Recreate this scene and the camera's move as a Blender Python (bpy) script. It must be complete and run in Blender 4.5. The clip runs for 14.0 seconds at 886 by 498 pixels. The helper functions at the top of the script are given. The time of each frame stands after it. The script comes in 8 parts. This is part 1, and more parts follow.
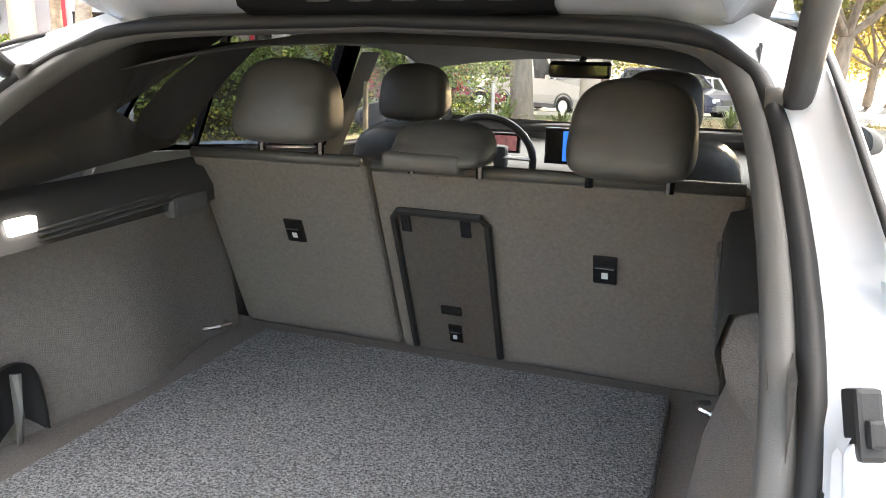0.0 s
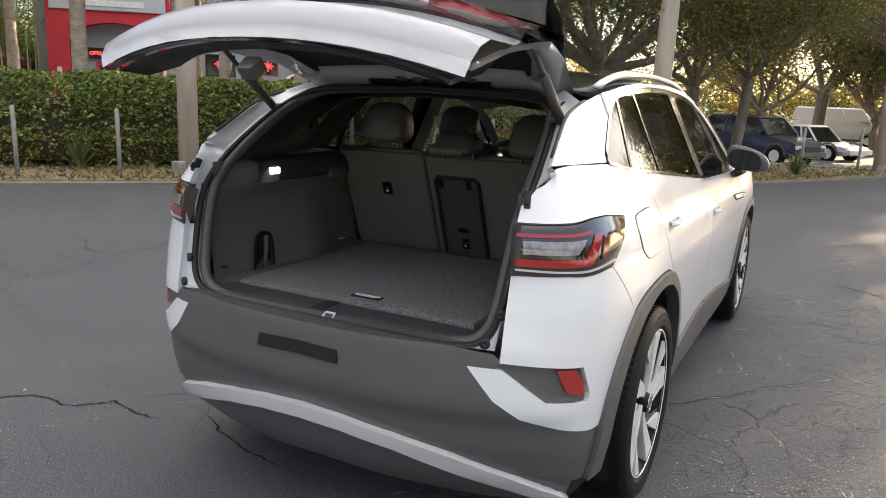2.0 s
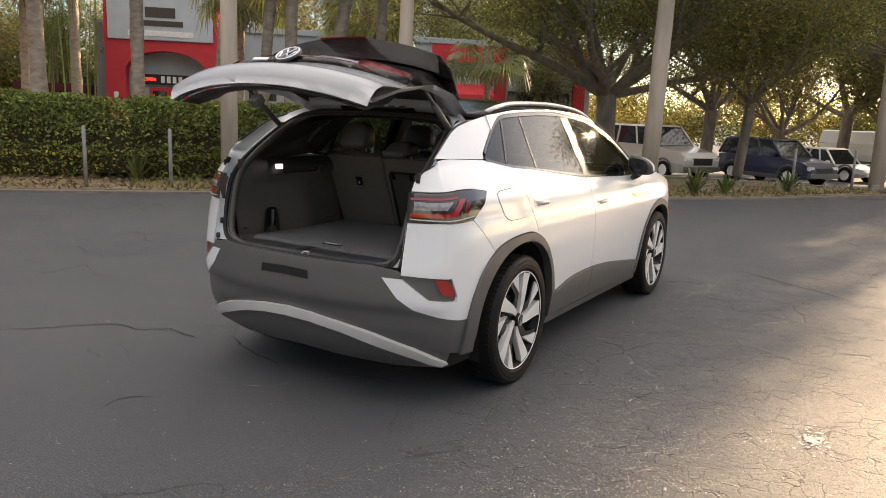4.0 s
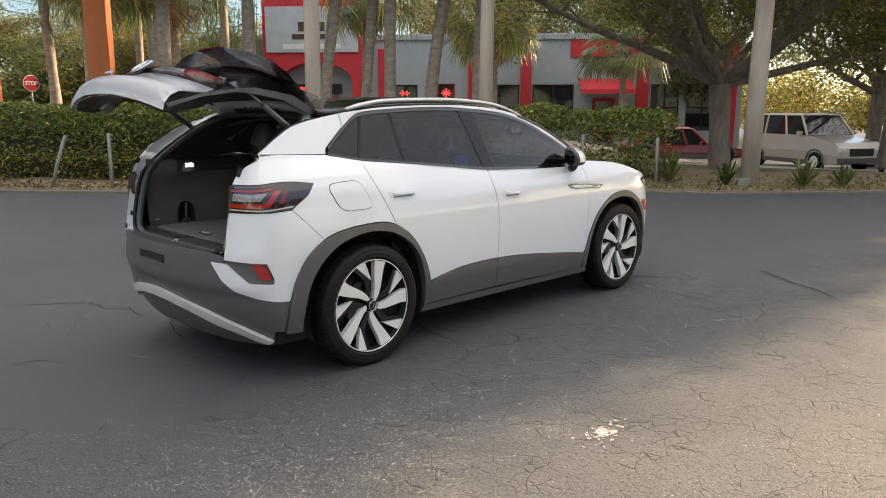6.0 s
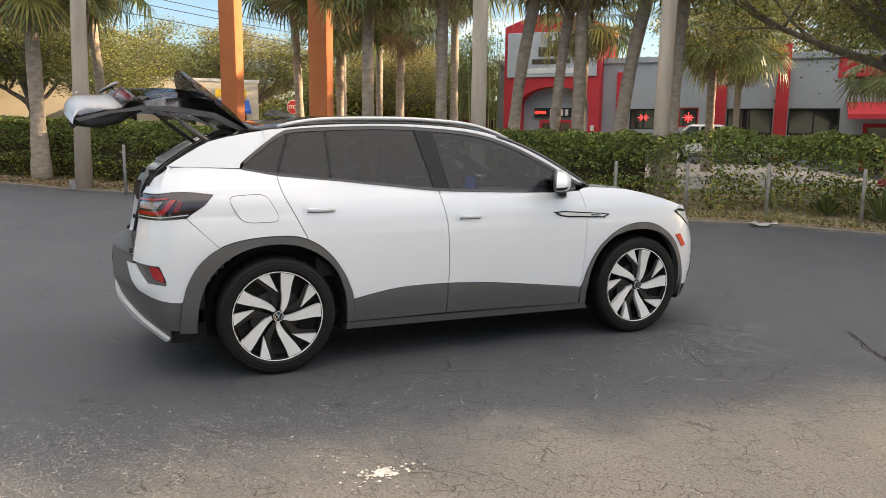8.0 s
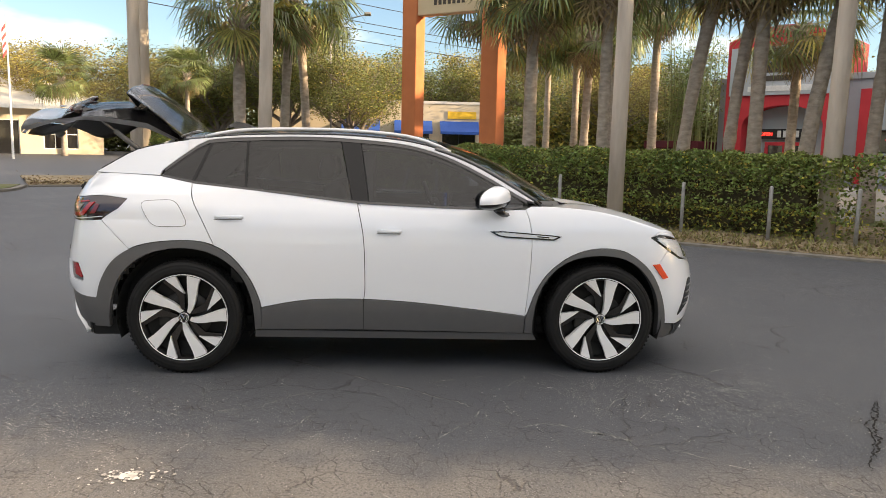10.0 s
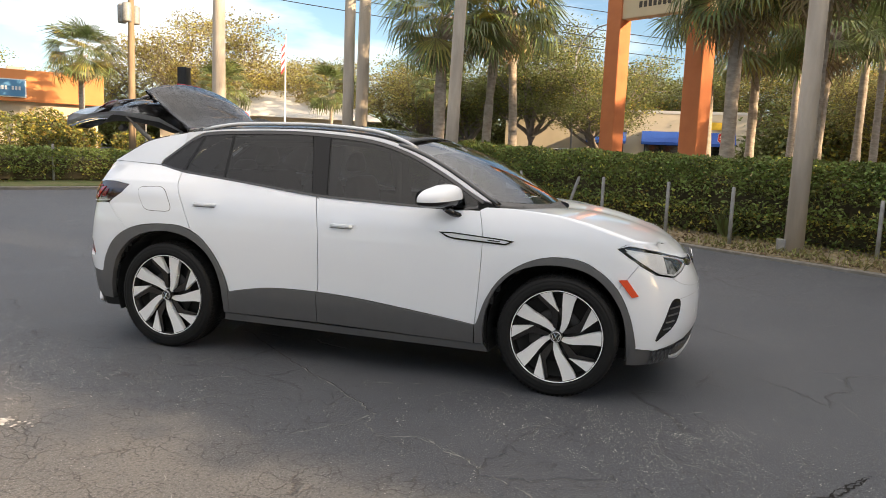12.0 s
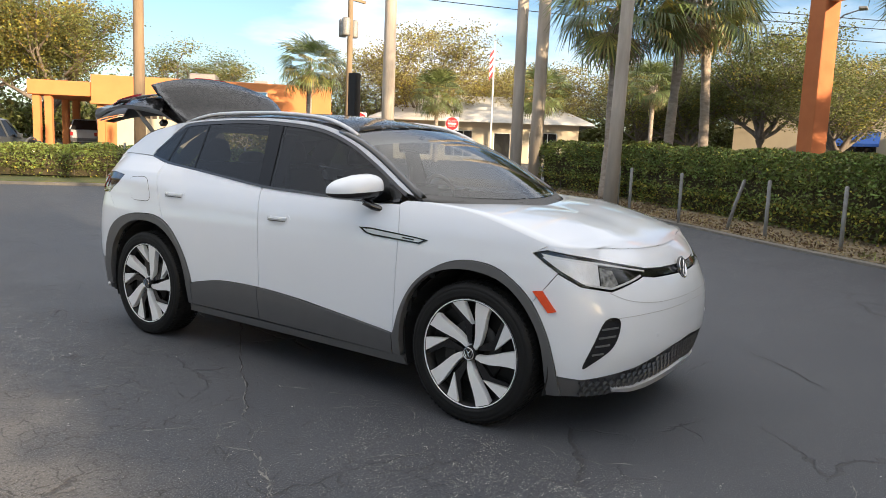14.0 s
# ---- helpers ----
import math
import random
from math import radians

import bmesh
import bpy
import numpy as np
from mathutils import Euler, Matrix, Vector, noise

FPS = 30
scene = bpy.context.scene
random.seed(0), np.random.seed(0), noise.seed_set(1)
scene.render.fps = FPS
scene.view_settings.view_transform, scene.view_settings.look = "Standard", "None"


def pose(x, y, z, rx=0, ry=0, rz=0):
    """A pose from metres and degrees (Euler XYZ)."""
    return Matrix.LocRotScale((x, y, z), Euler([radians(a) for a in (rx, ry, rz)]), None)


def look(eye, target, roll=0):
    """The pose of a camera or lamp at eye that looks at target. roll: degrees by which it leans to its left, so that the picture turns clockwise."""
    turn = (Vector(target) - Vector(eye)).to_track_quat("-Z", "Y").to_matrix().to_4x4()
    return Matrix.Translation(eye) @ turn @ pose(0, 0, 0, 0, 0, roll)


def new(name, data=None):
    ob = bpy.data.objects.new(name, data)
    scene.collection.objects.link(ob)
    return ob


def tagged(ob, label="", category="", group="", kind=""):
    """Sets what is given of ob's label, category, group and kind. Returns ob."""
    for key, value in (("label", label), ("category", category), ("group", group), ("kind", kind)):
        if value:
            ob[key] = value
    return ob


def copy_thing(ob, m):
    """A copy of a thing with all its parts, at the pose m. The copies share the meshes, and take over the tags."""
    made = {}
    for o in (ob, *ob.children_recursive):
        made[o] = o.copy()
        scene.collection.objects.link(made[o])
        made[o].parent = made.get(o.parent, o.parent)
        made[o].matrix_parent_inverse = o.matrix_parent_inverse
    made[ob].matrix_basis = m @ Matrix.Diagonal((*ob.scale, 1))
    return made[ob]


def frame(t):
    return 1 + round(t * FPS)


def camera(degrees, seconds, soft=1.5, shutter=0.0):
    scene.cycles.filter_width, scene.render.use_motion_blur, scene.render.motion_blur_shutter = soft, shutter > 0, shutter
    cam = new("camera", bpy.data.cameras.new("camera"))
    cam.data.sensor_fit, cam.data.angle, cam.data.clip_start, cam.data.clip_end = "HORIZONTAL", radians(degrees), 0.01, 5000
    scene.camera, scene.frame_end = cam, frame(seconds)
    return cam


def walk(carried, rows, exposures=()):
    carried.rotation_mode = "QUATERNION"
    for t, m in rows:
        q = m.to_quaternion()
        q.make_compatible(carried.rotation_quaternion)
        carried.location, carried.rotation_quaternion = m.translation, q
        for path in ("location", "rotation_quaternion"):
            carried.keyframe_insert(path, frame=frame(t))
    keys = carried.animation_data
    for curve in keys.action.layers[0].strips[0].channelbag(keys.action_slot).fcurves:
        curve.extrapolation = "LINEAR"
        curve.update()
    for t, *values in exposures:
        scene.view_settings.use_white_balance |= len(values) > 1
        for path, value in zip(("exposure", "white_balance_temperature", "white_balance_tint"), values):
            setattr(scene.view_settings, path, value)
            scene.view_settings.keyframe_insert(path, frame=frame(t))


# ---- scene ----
cam = camera(61.8, 14.0, soft=0.9)
PATH = [
    (0, (0.538, -2.673, 1.478), (-0.142, -0.864, 0.964), 1.1),
    (0.5, (0.65, -2.887, 1.481), (-0.079, -1.099, 0.961), 0.9),
    (1, (0.864, -3.281, 1.485), (0.07, -1.513, 0.992), 1.1),
    (1.5, (1.178, -3.674, 1.507), (0.313, -1.928, 1.056), 1.6),
    (2, (1.462, -4.118, 1.518), (0.545, -2.39, 1.101), 2.1),
    (2.5, (1.781, -4.528, 1.524), (0.84, -2.808, 1.128), 2.5),
    (3, (2.086, -4.903, 1.541), (1.13, -3.187, 1.163), 2.7),
    (3.5, (2.345, -5.205, 1.534), (1.37, -3.497, 1.171), 2.6),
    (6, (4.333, -4.171, 1.553), (2.941, -2.784, 1.182), -0.1),
    (6.5, (4.679, -3.724, 1.551), (3.16, -2.472, 1.198), 0.1),
    (7, (5.01, -3.258, 1.557), (3.376, -2.156, 1.218), 0.3),
    (7.5, (5.253, -2.75, 1.55), (3.52, -1.806, 1.227), 0.3),
    (8, (5.484, -2.253, 1.528), (3.673, -1.462, 1.217), 0.6),
    (10.5, (5.777, 0.454, 1.47), (3.793, 0.438, 1.214), 1.5),
    (11, (5.672, 0.945, 1.44), (3.697, 0.756, 1.187), 1.8),
    (11.5, (5.526, 1.43, 1.436), (3.577, 1.058, 1.185), 2.0),
    (12, (5.366, 1.922, 1.455), (3.459, 1.374, 1.2), 2.4),
    (12.5, (5.098, 2.343, 1.462), (3.246, 1.637, 1.195), 2.8),
    (13, (4.826, 2.785, 1.434), (3.038, 1.932, 1.163), 2.9),
    (13.5, (4.482, 3.107, 1.408), (2.763, 2.121, 1.137), 2.7),
    (14, (4.107, 3.353, 1.414), (2.466, 2.241, 1.151), 2.3),
]
walk(cam, [(t, look(eye, target, roll)) for t, eye, target, roll in PATH],
     [(0, 4.4, 6700, 12), (0.5, 4.0, 6700, 12), (1.0, 2.85, 6250, 12), (1.5, 2.3, 6250, 12), (2.0, 2.05, 6500, 13), (2.5, 2.0, 6900, 15), (3.5, 1.68, 7000, 16), (6, 1.66, 6550, 12), (8, 1.79, 6600, 12), (10.5, 1.74, 6800, 13), (12, 1.61, 6600, 12), (14, 1.45, 6150, 11)])

# ---- light ----
SUN_AZ, SUN_EL = 0.25, 14.0
world = bpy.data.worlds.new("sky")
scene.world = world
world.use_nodes = True
wn, wl = world.node_tree.nodes, world.node_tree.links
wn.clear()
w_out = wn.new("ShaderNodeOutputWorld")
w_bg = wn.new("ShaderNodeBackground")
w_sky = wn.new("ShaderNodeTexSky")
w_sky.sky_type, w_sky.sun_disc = "NISHITA", False
w_sky.sun_elevation, w_sky.sun_rotation = radians(SUN_EL), SUN_AZ
w_sky.dust_density, w_sky.ozone_density = 0.6, 2.2
w_co = wn.new("ShaderNodeTexCoord")
w_map = wn.new("ShaderNodeMapping")
w_map.inputs["Scale"].default_value = (1.0, 1.6, 5.0)
w_noise = wn.new("ShaderNodeTexNoise")
w_noise.inputs["Scale"].default_value, w_noise.inputs["Detail"].default_value = 1.7, 7
w_ramp = wn.new("ShaderNodeValToRGB")
w_ramp.color_ramp.elements[0].position, w_ramp.color_ramp.elements[1].position = 0.55, 0.88
w_mix = wn.new("ShaderNodeMixRGB")
w_mix.inputs[2].default_value = (11.6, 10.9, 9.9, 1)
wl.new(w_co.outputs["Generated"], w_map.inputs["Vector"])
wl.new(w_map.outputs["Vector"], w_noise.inputs["Vector"])
wl.new(w_noise.outputs["Fac"], w_ramp.inputs["Fac"])
w_sep, w_high, w_max = wn.new("ShaderNodeSeparateXYZ"), wn.new("ShaderNodeMapRange"), wn.new("ShaderNodeMath")
w_high.inputs[1].default_value, w_high.inputs[2].default_value, w_high.inputs[4].default_value = 0.30, 0.75, 0.70
w_max.operation = "MAXIMUM"
wl.new(w_co.outputs["Generated"], w_sep.inputs[0])
wl.new(w_sep.outputs[2], w_high.inputs[0])
wl.new(w_ramp.outputs["Color"], w_max.inputs[0])
wl.new(w_high.outputs[0], w_max.inputs[1])
wl.new(w_max.outputs[0], w_mix.inputs[0])
wl.new(w_sky.outputs["Color"], w_mix.inputs[1])
wl.new(w_mix.outputs["Color"], w_bg.inputs["Color"])
w_bg.inputs["Strength"].default_value = 0.076
wl.new(w_bg.outputs["Background"], w_out.inputs["Surface"])
sun_data = bpy.data.lights.new("sun", "SUN")
sun_data.energy, sun_data.angle, sun_data.color = 3.9, radians(0.6), (1.0, 0.76, 0.48)
sun = new("sun", sun_data)
sun_dir = Vector((math.sin(SUN_AZ) * math.cos(radians(SUN_EL)), math.cos(SUN_AZ) * math.cos(radians(SUN_EL)), math.sin(radians(SUN_EL))))
sun.matrix_world = look(sun_dir * 60, (0, 0, 0))


# ---- materials ----
def mat(name, col, rough=0.5, metal=0.0, col2=None, scale=8.0, amount=0.5, bump=0.0, bump_scale=60.0, coat=0.0, spec=0.5, emit=0.0, island=0.0, obj_rand=0.0, detail=6.0, stretch=(1, 1, 1), trans=0.0):
    m = bpy.data.materials.new(name)
    m.use_nodes = True
    n, l = m.node_tree.nodes, m.node_tree.links
    b = n["Principled BSDF"]
    b.inputs["Roughness"].default_value, b.inputs["Metallic"].default_value = rough, metal
    b.inputs["Coat Weight"].default_value, b.inputs["Coat Roughness"].default_value = coat, 0.04
    b.inputs["Specular IOR Level"].default_value = spec
    geo = n.new("ShaderNodeNewGeometry")
    mp = n.new("ShaderNodeMapping")
    mp.inputs["Scale"].default_value = stretch
    l.new(geo.outputs["Position"], mp.inputs["Vector"])
    c2 = col2 or tuple(c * 0.75 for c in col)
    ns = n.new("ShaderNodeTexNoise")
    ns.inputs["Scale"].default_value, ns.inputs["Detail"].default_value = scale, detail
    l.new(mp.outputs["Vector"], ns.inputs["Vector"])
    fac = n.new("ShaderNodeMapRange")
    fac.inputs[1].default_value, fac.inputs[2].default_value = 0.5 - 0.5 * (1 - amount) - 0.05, 0.5 + 0.5 * (1 - amount) + 0.05
    l.new(ns.outputs["Fac"], fac.inputs[0])
    mx = n.new("ShaderNodeMixRGB")
    mx.inputs[1].default_value, mx.inputs[2].default_value = (*c2, 1), (*col, 1)
    l.new(fac.outputs[0], mx.inputs[0])
    out = mx.outputs["Color"]
    if island or obj_rand:
        rnd = geo.outputs["Random Per Island"]
        if obj_rand:
            rnd = n.new("ShaderNodeObjectInfo").outputs["Random"]
        amt = island or obj_rand
        hsv = n.new("ShaderNodeHueSaturation")
        r2 = n.new("ShaderNodeMapRange")
        r2.inputs[3].default_value, r2.inputs[4].default_value = 1 - amt, 1 + amt
        l.new(rnd, r2.inputs[0])
        l.new(r2.outputs[0], hsv.inputs["Value"])
        r3 = n.new("ShaderNodeMapRange")
        r3.inputs[3].default_value, r3.inputs[4].default_value = 0.5 - 0.05 * amt, 0.5 + 0.05 * amt
        l.new(rnd, r3.inputs[0])
        l.new(r3.outputs[0], hsv.inputs["Hue"])
        l.new(out, hsv.inputs["Color"])
        out = hsv.outputs["Color"]
    l.new(out, b.inputs["Base Color"])
    if bump:
        n2 = n.new("ShaderNodeTexNoise")
        n2.inputs["Scale"].default_value, n2.inputs["Detail"].default_value = bump_scale, 4
        l.new(mp.outputs["Vector"], n2.inputs["Vector"])
        bp = n.new("ShaderNodeBump")
        bp.inputs["Strength"].default_value, bp.inputs["Distance"].default_value = bump, 0.02
        l.new(n2.outputs["Fac"], bp.inputs["Height"])
        l.new(bp.outputs["Normal"], b.inputs["Normal"])
    if emit:
        b.inputs["Emission Strength"].default_value = emit
        b.inputs["Emission Color"].default_value = (*col, 1)
    if trans:
        tr, mxs = n.new("ShaderNodeBsdfTranslucent"), n.new("ShaderNodeMixShader")
        l.new(out, tr.inputs["Color"])
        mxs.inputs[0].default_value = trans
        l.new(b.outputs[0], mxs.inputs[1])
        l.new(tr.outputs[0], mxs.inputs[2])
        l.new(mxs.outputs[0], n["Material Output"].inputs["Surface"])
    return m


def glass(name, tint, rough=0.02, gloss=0.06):
    """Thin pane: tinted see-through with a mirror-like skin."""
    m = bpy.data.materials.new(name)
    m.use_nodes = True
    n, l = m.node_tree.nodes, m.node_tree.links
    n.clear()
    o = n.new("ShaderNodeOutputMaterial")
    mx = n.new("ShaderNodeMixShader")
    tr = n.new("ShaderNodeBsdfTransparent")
    tr.inputs["Color"].default_value = (*tint, 1)
    gl = n.new("ShaderNodeBsdfGlossy")
    gl.inputs["Roughness"].default_value = rough
    fr = n.new("ShaderNodeLayerWeight")
    fr.inputs["Blend"].default_value = 0.5
    pw = n.new("ShaderNodeMath")
    pw.operation = "POWER"
    pw.inputs[1].default_value = 4.0
    ad = n.new("ShaderNodeMath")
    ad.operation = "MULTIPLY_ADD"
    ad.inputs[1].default_value, ad.inputs[2].default_value = 0.8, gloss
    l.new(fr.outputs["Facing"], pw.inputs[0])
    l.new(pw.outputs[0], ad.inputs[0])
    l.new(ad.outputs[0], mx.inputs[0])
    l.new(tr.outputs[0], mx.inputs[1])
    l.new(gl.outputs[0], mx.inputs[2])
    l.new(mx.outputs[0], o.inputs["Surface"])
    return m


M = {}
M["paint"] = mat("white_paint", (0.71, 0.735, 0.775), 0.30, 0, (0.685, 0.71, 0.755), 3, 0.3, coat=0.9)
M["gloss_black"] = mat("gloss_black", (0.008, 0.008, 0.009), 0.12, 0, coat=0.6)
M["clad"] = mat("cladding", (0.080, 0.080, 0.083), 0.42, 0, (0.066, 0.066, 0.069), 14, 0.4, bump=0.10, bump_scale=900, spec=0.9)
M["silver"] = mat("silver_trim", (0.66, 0.67, 0.68), 0.34, 0.35, (0.5, 0.5, 0.52), 10, 0.3)
M["pillar"] = mat("satin_black", (0.005, 0.005, 0.006), 0.22, 0, spec=0.3)
M["mesh"] = mat("grille_grey", (0.055, 0.055, 0.058), 0.3, 0, (0.045, 0.045, 0.048), 12, 0.4)
M["satin"] = mat("satin_silver", (0.62, 0.63, 0.64), 0.42, 0.25, (0.56, 0.57, 0.58), 10, 0.3)
M["rubber"] = mat("rubber_seal", (0.012, 0.012, 0.013), 0.6, 0, bump=0.05, bump_scale=300)
M["shell"] = mat("dark_shell", (0.006, 0.006, 0.006), 0.8)
M["tyre"] = mat("tyre_rubber", (0.012, 0.012, 0.0125), 0.60, 0, (0.007, 0.007, 0.007), 18, 0.4, bump=0.15, bump_scale=180, spec=0.2)
M["rim_dark"] = mat("rim_black", (0.004, 0.004, 0.004), 0.45, 0, spec=0.25)
M["rim_face"] = mat("rim_machined", (0.80, 0.80, 0.80), 0.32, 0.25, (0.73, 0.73, 0.74), 20, 0.3)
M["rim_gloss"] = mat("rim_gloss_black", (0.006, 0.006, 0.007), 0.22, 0, coat=0.5)
M["disc"] = mat("brake_iron", (0.020, 0.019, 0.018), 0.55, 0.4, bump=0.1)
M["carpet"] = mat("lining_carpet", (0.205, 0.186, 0.169), 0.95, 0, (0.150, 0.136, 0.124), 120, 0.5, bump=0.5, bump_scale=420, spec=0.15)
M["matpile"] = mat("mat_pile", (0.34, 0.345, 0.35), 0.95, 0, (0.080, 0.082, 0.086), 210, 0.74, bump=0.9, bump_scale=230, spec=0.1, detail=3)
M["plastic"] = mat("trim_plastic", (0.092, 0.089, 0.085), 0.5, 0, (0.078, 0.075, 0.072), 30, 0.4, bump=0.12, bump_scale=700)
M["leather"] = mat("seat_leatherette", (0.082, 0.077, 0.071), 0.42, 0, (0.064, 0.060, 0.056), 40, 0.4, bump=0.10, bump_scale=420)
M["seam"] = mat("panel_seam", (0.48, 0.485, 0.50), 0.5)
M["chrome"] = mat("chrome", (0.75, 0.75, 0.76), 0.12, 1.0)
M["white_plastic"] = mat("white_plastic", (0.75, 0.75, 0.75), 0.4)
M["red_lens"] = mat("red_lens", (0.33, 0.006, 0.010), 0.10, 0, (0.30, 0.004, 0.008), 60, 0.4, coat=1.0)
M["lamp_dark"] = mat("smoked_lens", (0.030, 0.012, 0.014), 0.08, 0, (0.014, 0.010, 0.012), 9, 0.5, coat=1.0)
M["lamp_red"] = mat("deep_red_lens", (0.20, 0.006, 0.010), 0.12, 0, (0.10, 0.004, 0.006), 70, 0.6, coat=1.0)
M["lamp_clear"] = mat("lamp_reflector", (0.90, 0.90, 0.90), 0.30, 0.15, (0.74, 0.74, 0.76), 45, 0.5)
M["lamp_rear"] = mat("reversing_lens", (0.34, 0.33, 0.34), 0.15, 0.2, (0.16, 0.15, 0.16), 45, 0.7, coat=1.0)
M["lamp_core"] = mat("lamp_core", (0.06, 0.06, 0.065), 0.15, 0.3, (0.62, 0.62, 0.60), 34, 0.75)
M["orange_lens"] = mat("orange_lens", (0.75, 0.075, 0.01), 0.2, 0, (0.62, 0.05, 0.008), 80, 0.4, coat=0.8)
M["screen"] = mat("screen_blue", (0.02, 0.11, 0.45), 0.2, emit=0.12)
M["lamp_on"] = mat("courtesy_lamp", (1.0, 0.95, 0.88), 0.4, emit=1.5)
M["glass_side"] = glass("tinted_glass", (0.26, 0.285, 0.315), gloss=0.05)
M["glass_front"] = glass("windscreen_glass", (0.74, 0.78, 0.78), gloss=0.10)
M["glass_rear"] = glass("privacy_glass", (0.19, 0.21, 0.235), gloss=0.05)
M["glass_gate"] = glass("dark_gate_glass", (0.10, 0.10, 0.10), gloss=0.05)
M["glass_lens"] = glass("lens_glass", (0.9, 0.9, 0.9), gloss=0.04)
M["liner"] = mat("headliner_cloth", (0.22, 0.215, 0.205), 0.9)


# ---- building blocks ----
def mesh_ob(name, bm, material, smooth=False):
    me = bpy.data.meshes.new(name)
    bm.normal_update()
    bm.to_mesh(me)
    bm.free()
    me.materials.append(material)
    if smooth:
        me.shade_smooth()
    return new(name, me)


def part(name, bm, material, parent=None, label="", smooth=False):
    ob = mesh_ob(name, bm, material, smooth)
    ob.parent = parent
    if parent is not None:
        ob.matrix_parent_inverse = Matrix.Identity(4)
    return tagged(ob, label)


def empty(name, at=(0, 0, 0), rz=0.0):
    ob = new(name)
    ob.matrix_basis = pose(*at, 0, 0, rz)
    ob.empty_display_size = 0.3
    return ob


def pydata(name, verts, faces, material, parent=None, smooth=False, label=""):
    me = bpy.data.meshes.new(name)
    me.from_pydata(verts, [], faces)
    me.materials.append(material)
    if smooth:
        me.shade_smooth()
    me.update()
    ob = new(name, me)
    ob.parent = parent
    return tagged(ob, label)


def box_bm(x0, x1, y0, y1, z0, z1, bevel=0.0, seg=2, bm=None):
    own = bm is None
    tmp = bmesh.new()
    vs = [tmp.verts.new(p) for p in ((x0, y0, z0), (x1, y0, z0), (x1, y1, z0), (x0, y1, z0), (x0, y0, z1), (x1, y0, z1), (x1, y1, z1), (x0, y1, z1))]
    for f in ((3, 2, 1, 0), (4, 5, 6, 7), (0, 1, 5, 4), (1, 2, 6, 5), (2, 3, 7, 6), (3, 0, 4, 7)):
        tmp.faces.new([vs[i] for i in f])
    if bevel:
        bmesh.ops.bevel(tmp, geom=tmp.edges[:], offset=bevel, segments=seg, affect="EDGES", profile=0.6)
    if own:
        return tmp
    me = bpy.data.meshes.new("tmp")
    tmp.to_mesh(me)
    tmp.free()
    bm.from_mesh(me)
    bpy.data.meshes.remove(me)
    return bm


def tube_bm(pts, radius, sides=8, closed=False, bm=None, flat=1.0, caps=True):
    """A tube along points; radius one number or one a point."""
    bm = bm or bmesh.new()
    P = [Vector(p) for p in pts]
    n = len(P)
    rings = []
    up = Vector((0, 0, 1))
    for i, p in enumerate(P):
        a = P[i - 1] if (i > 0 or closed) else p
        b = P[(i + 1) % n] if (i < n - 1 or closed) else p
        d = (b - a).normalized()
        s = d.cross(up)
        if s.length < 0.05:
            s = d.cross(Vector((1, 0, 0)))
        s.normalize()
        t = s.cross(d)
        r = radius[i] if isinstance(radius, (list, tuple)) else radius
        rings.append([bm.verts.new(p + s * (r * math.cos(k * math.tau / sides)) + t * (r * flat * math.sin(k * math.tau / sides))) for k in range(sides)])
    for i in range(n if closed else n - 1):
        A, B = rings[i], rings[(i + 1) % n]
        for k in range(sides):
            bm.faces.new((A[k], A[(k + 1) % sides], B[(k + 1) % sides], B[k]))
    if caps and not closed:
        bm.faces.new(rings[0])
        bm.faces.new(rings[-1][::-1])
    bmesh.ops.recalc_face_normals(bm, faces=bm.faces[:])
    return bm


def lathe_bm(profile, seg=48, axis="x", bm=None):
    """profile: (along the axis, radius) pairs, turned round the axis."""
    bm = bm or bmesh.new()
    rings = []
    for a, r in profile:
        ring = []
        for k in range(seg):
            c, s = math.cos(k * math.tau / seg), math.sin(k * math.tau / seg)
            ring.append(bm.verts.new((a, r * c, r * s) if axis == "x" else ((r * c, a, r * s) if axis == "y" else (r * c, r * s, a))))
        rings.append(ring)
    for A, B in zip(rings, rings[1:]):
        for k in range(seg):
            bm.faces.new((A[k], A[(k + 1) % seg], B[(k + 1) % seg], B[k]))
    bmesh.ops.recalc_face_normals(bm, faces=bm.faces[:])
    return bm


def loft_bm(rows, closed=False, bm=None):
    """Quads between rows of points of one length."""
    bm = bm or bmesh.new()
    R = [[bm.verts.new(p) for p in row] for row in rows]
    for A, B in zip(R, R[1:]):
        n = len(A)
        for k in range(n if closed else n - 1):
            bm.faces.new((A[k], A[(k + 1) % n], B[(k + 1) % n], B[k]))
    return bm


def thick(bm, d):
    """Give a sheet a thickness d against its normals."""
    bmesh.ops.solidify(bm, geom=bm.faces[:], thickness=d)
    bmesh.ops.recalc_face_normals(bm, faces=bm.faces[:])
    return bm


def crom(P, n=8, closed=False):
    """A smooth curve through points of any dimension."""
    P = np.array(P, float)
    Q = np.vstack([P[-1:], P, P[:2]]) if closed else np.vstack([2 * P[0] - P[1], P, 2 * P[-1] - P[-2]])
    out = []
    for i in range(1, len(Q) - 2):
        a, b, c, d = Q[i - 1:i + 3]
        for k in range(n):
            t = k / n
            out.append(0.5 * (2 * b + (c - a) * t + (2 * a - 5 * b + 4 * c - d) * t * t + (3 * b - a - 3 * c + d) * t ** 3))
    if not closed:
        out.append(Q[-2])
    return [tuple(p) for p in out]


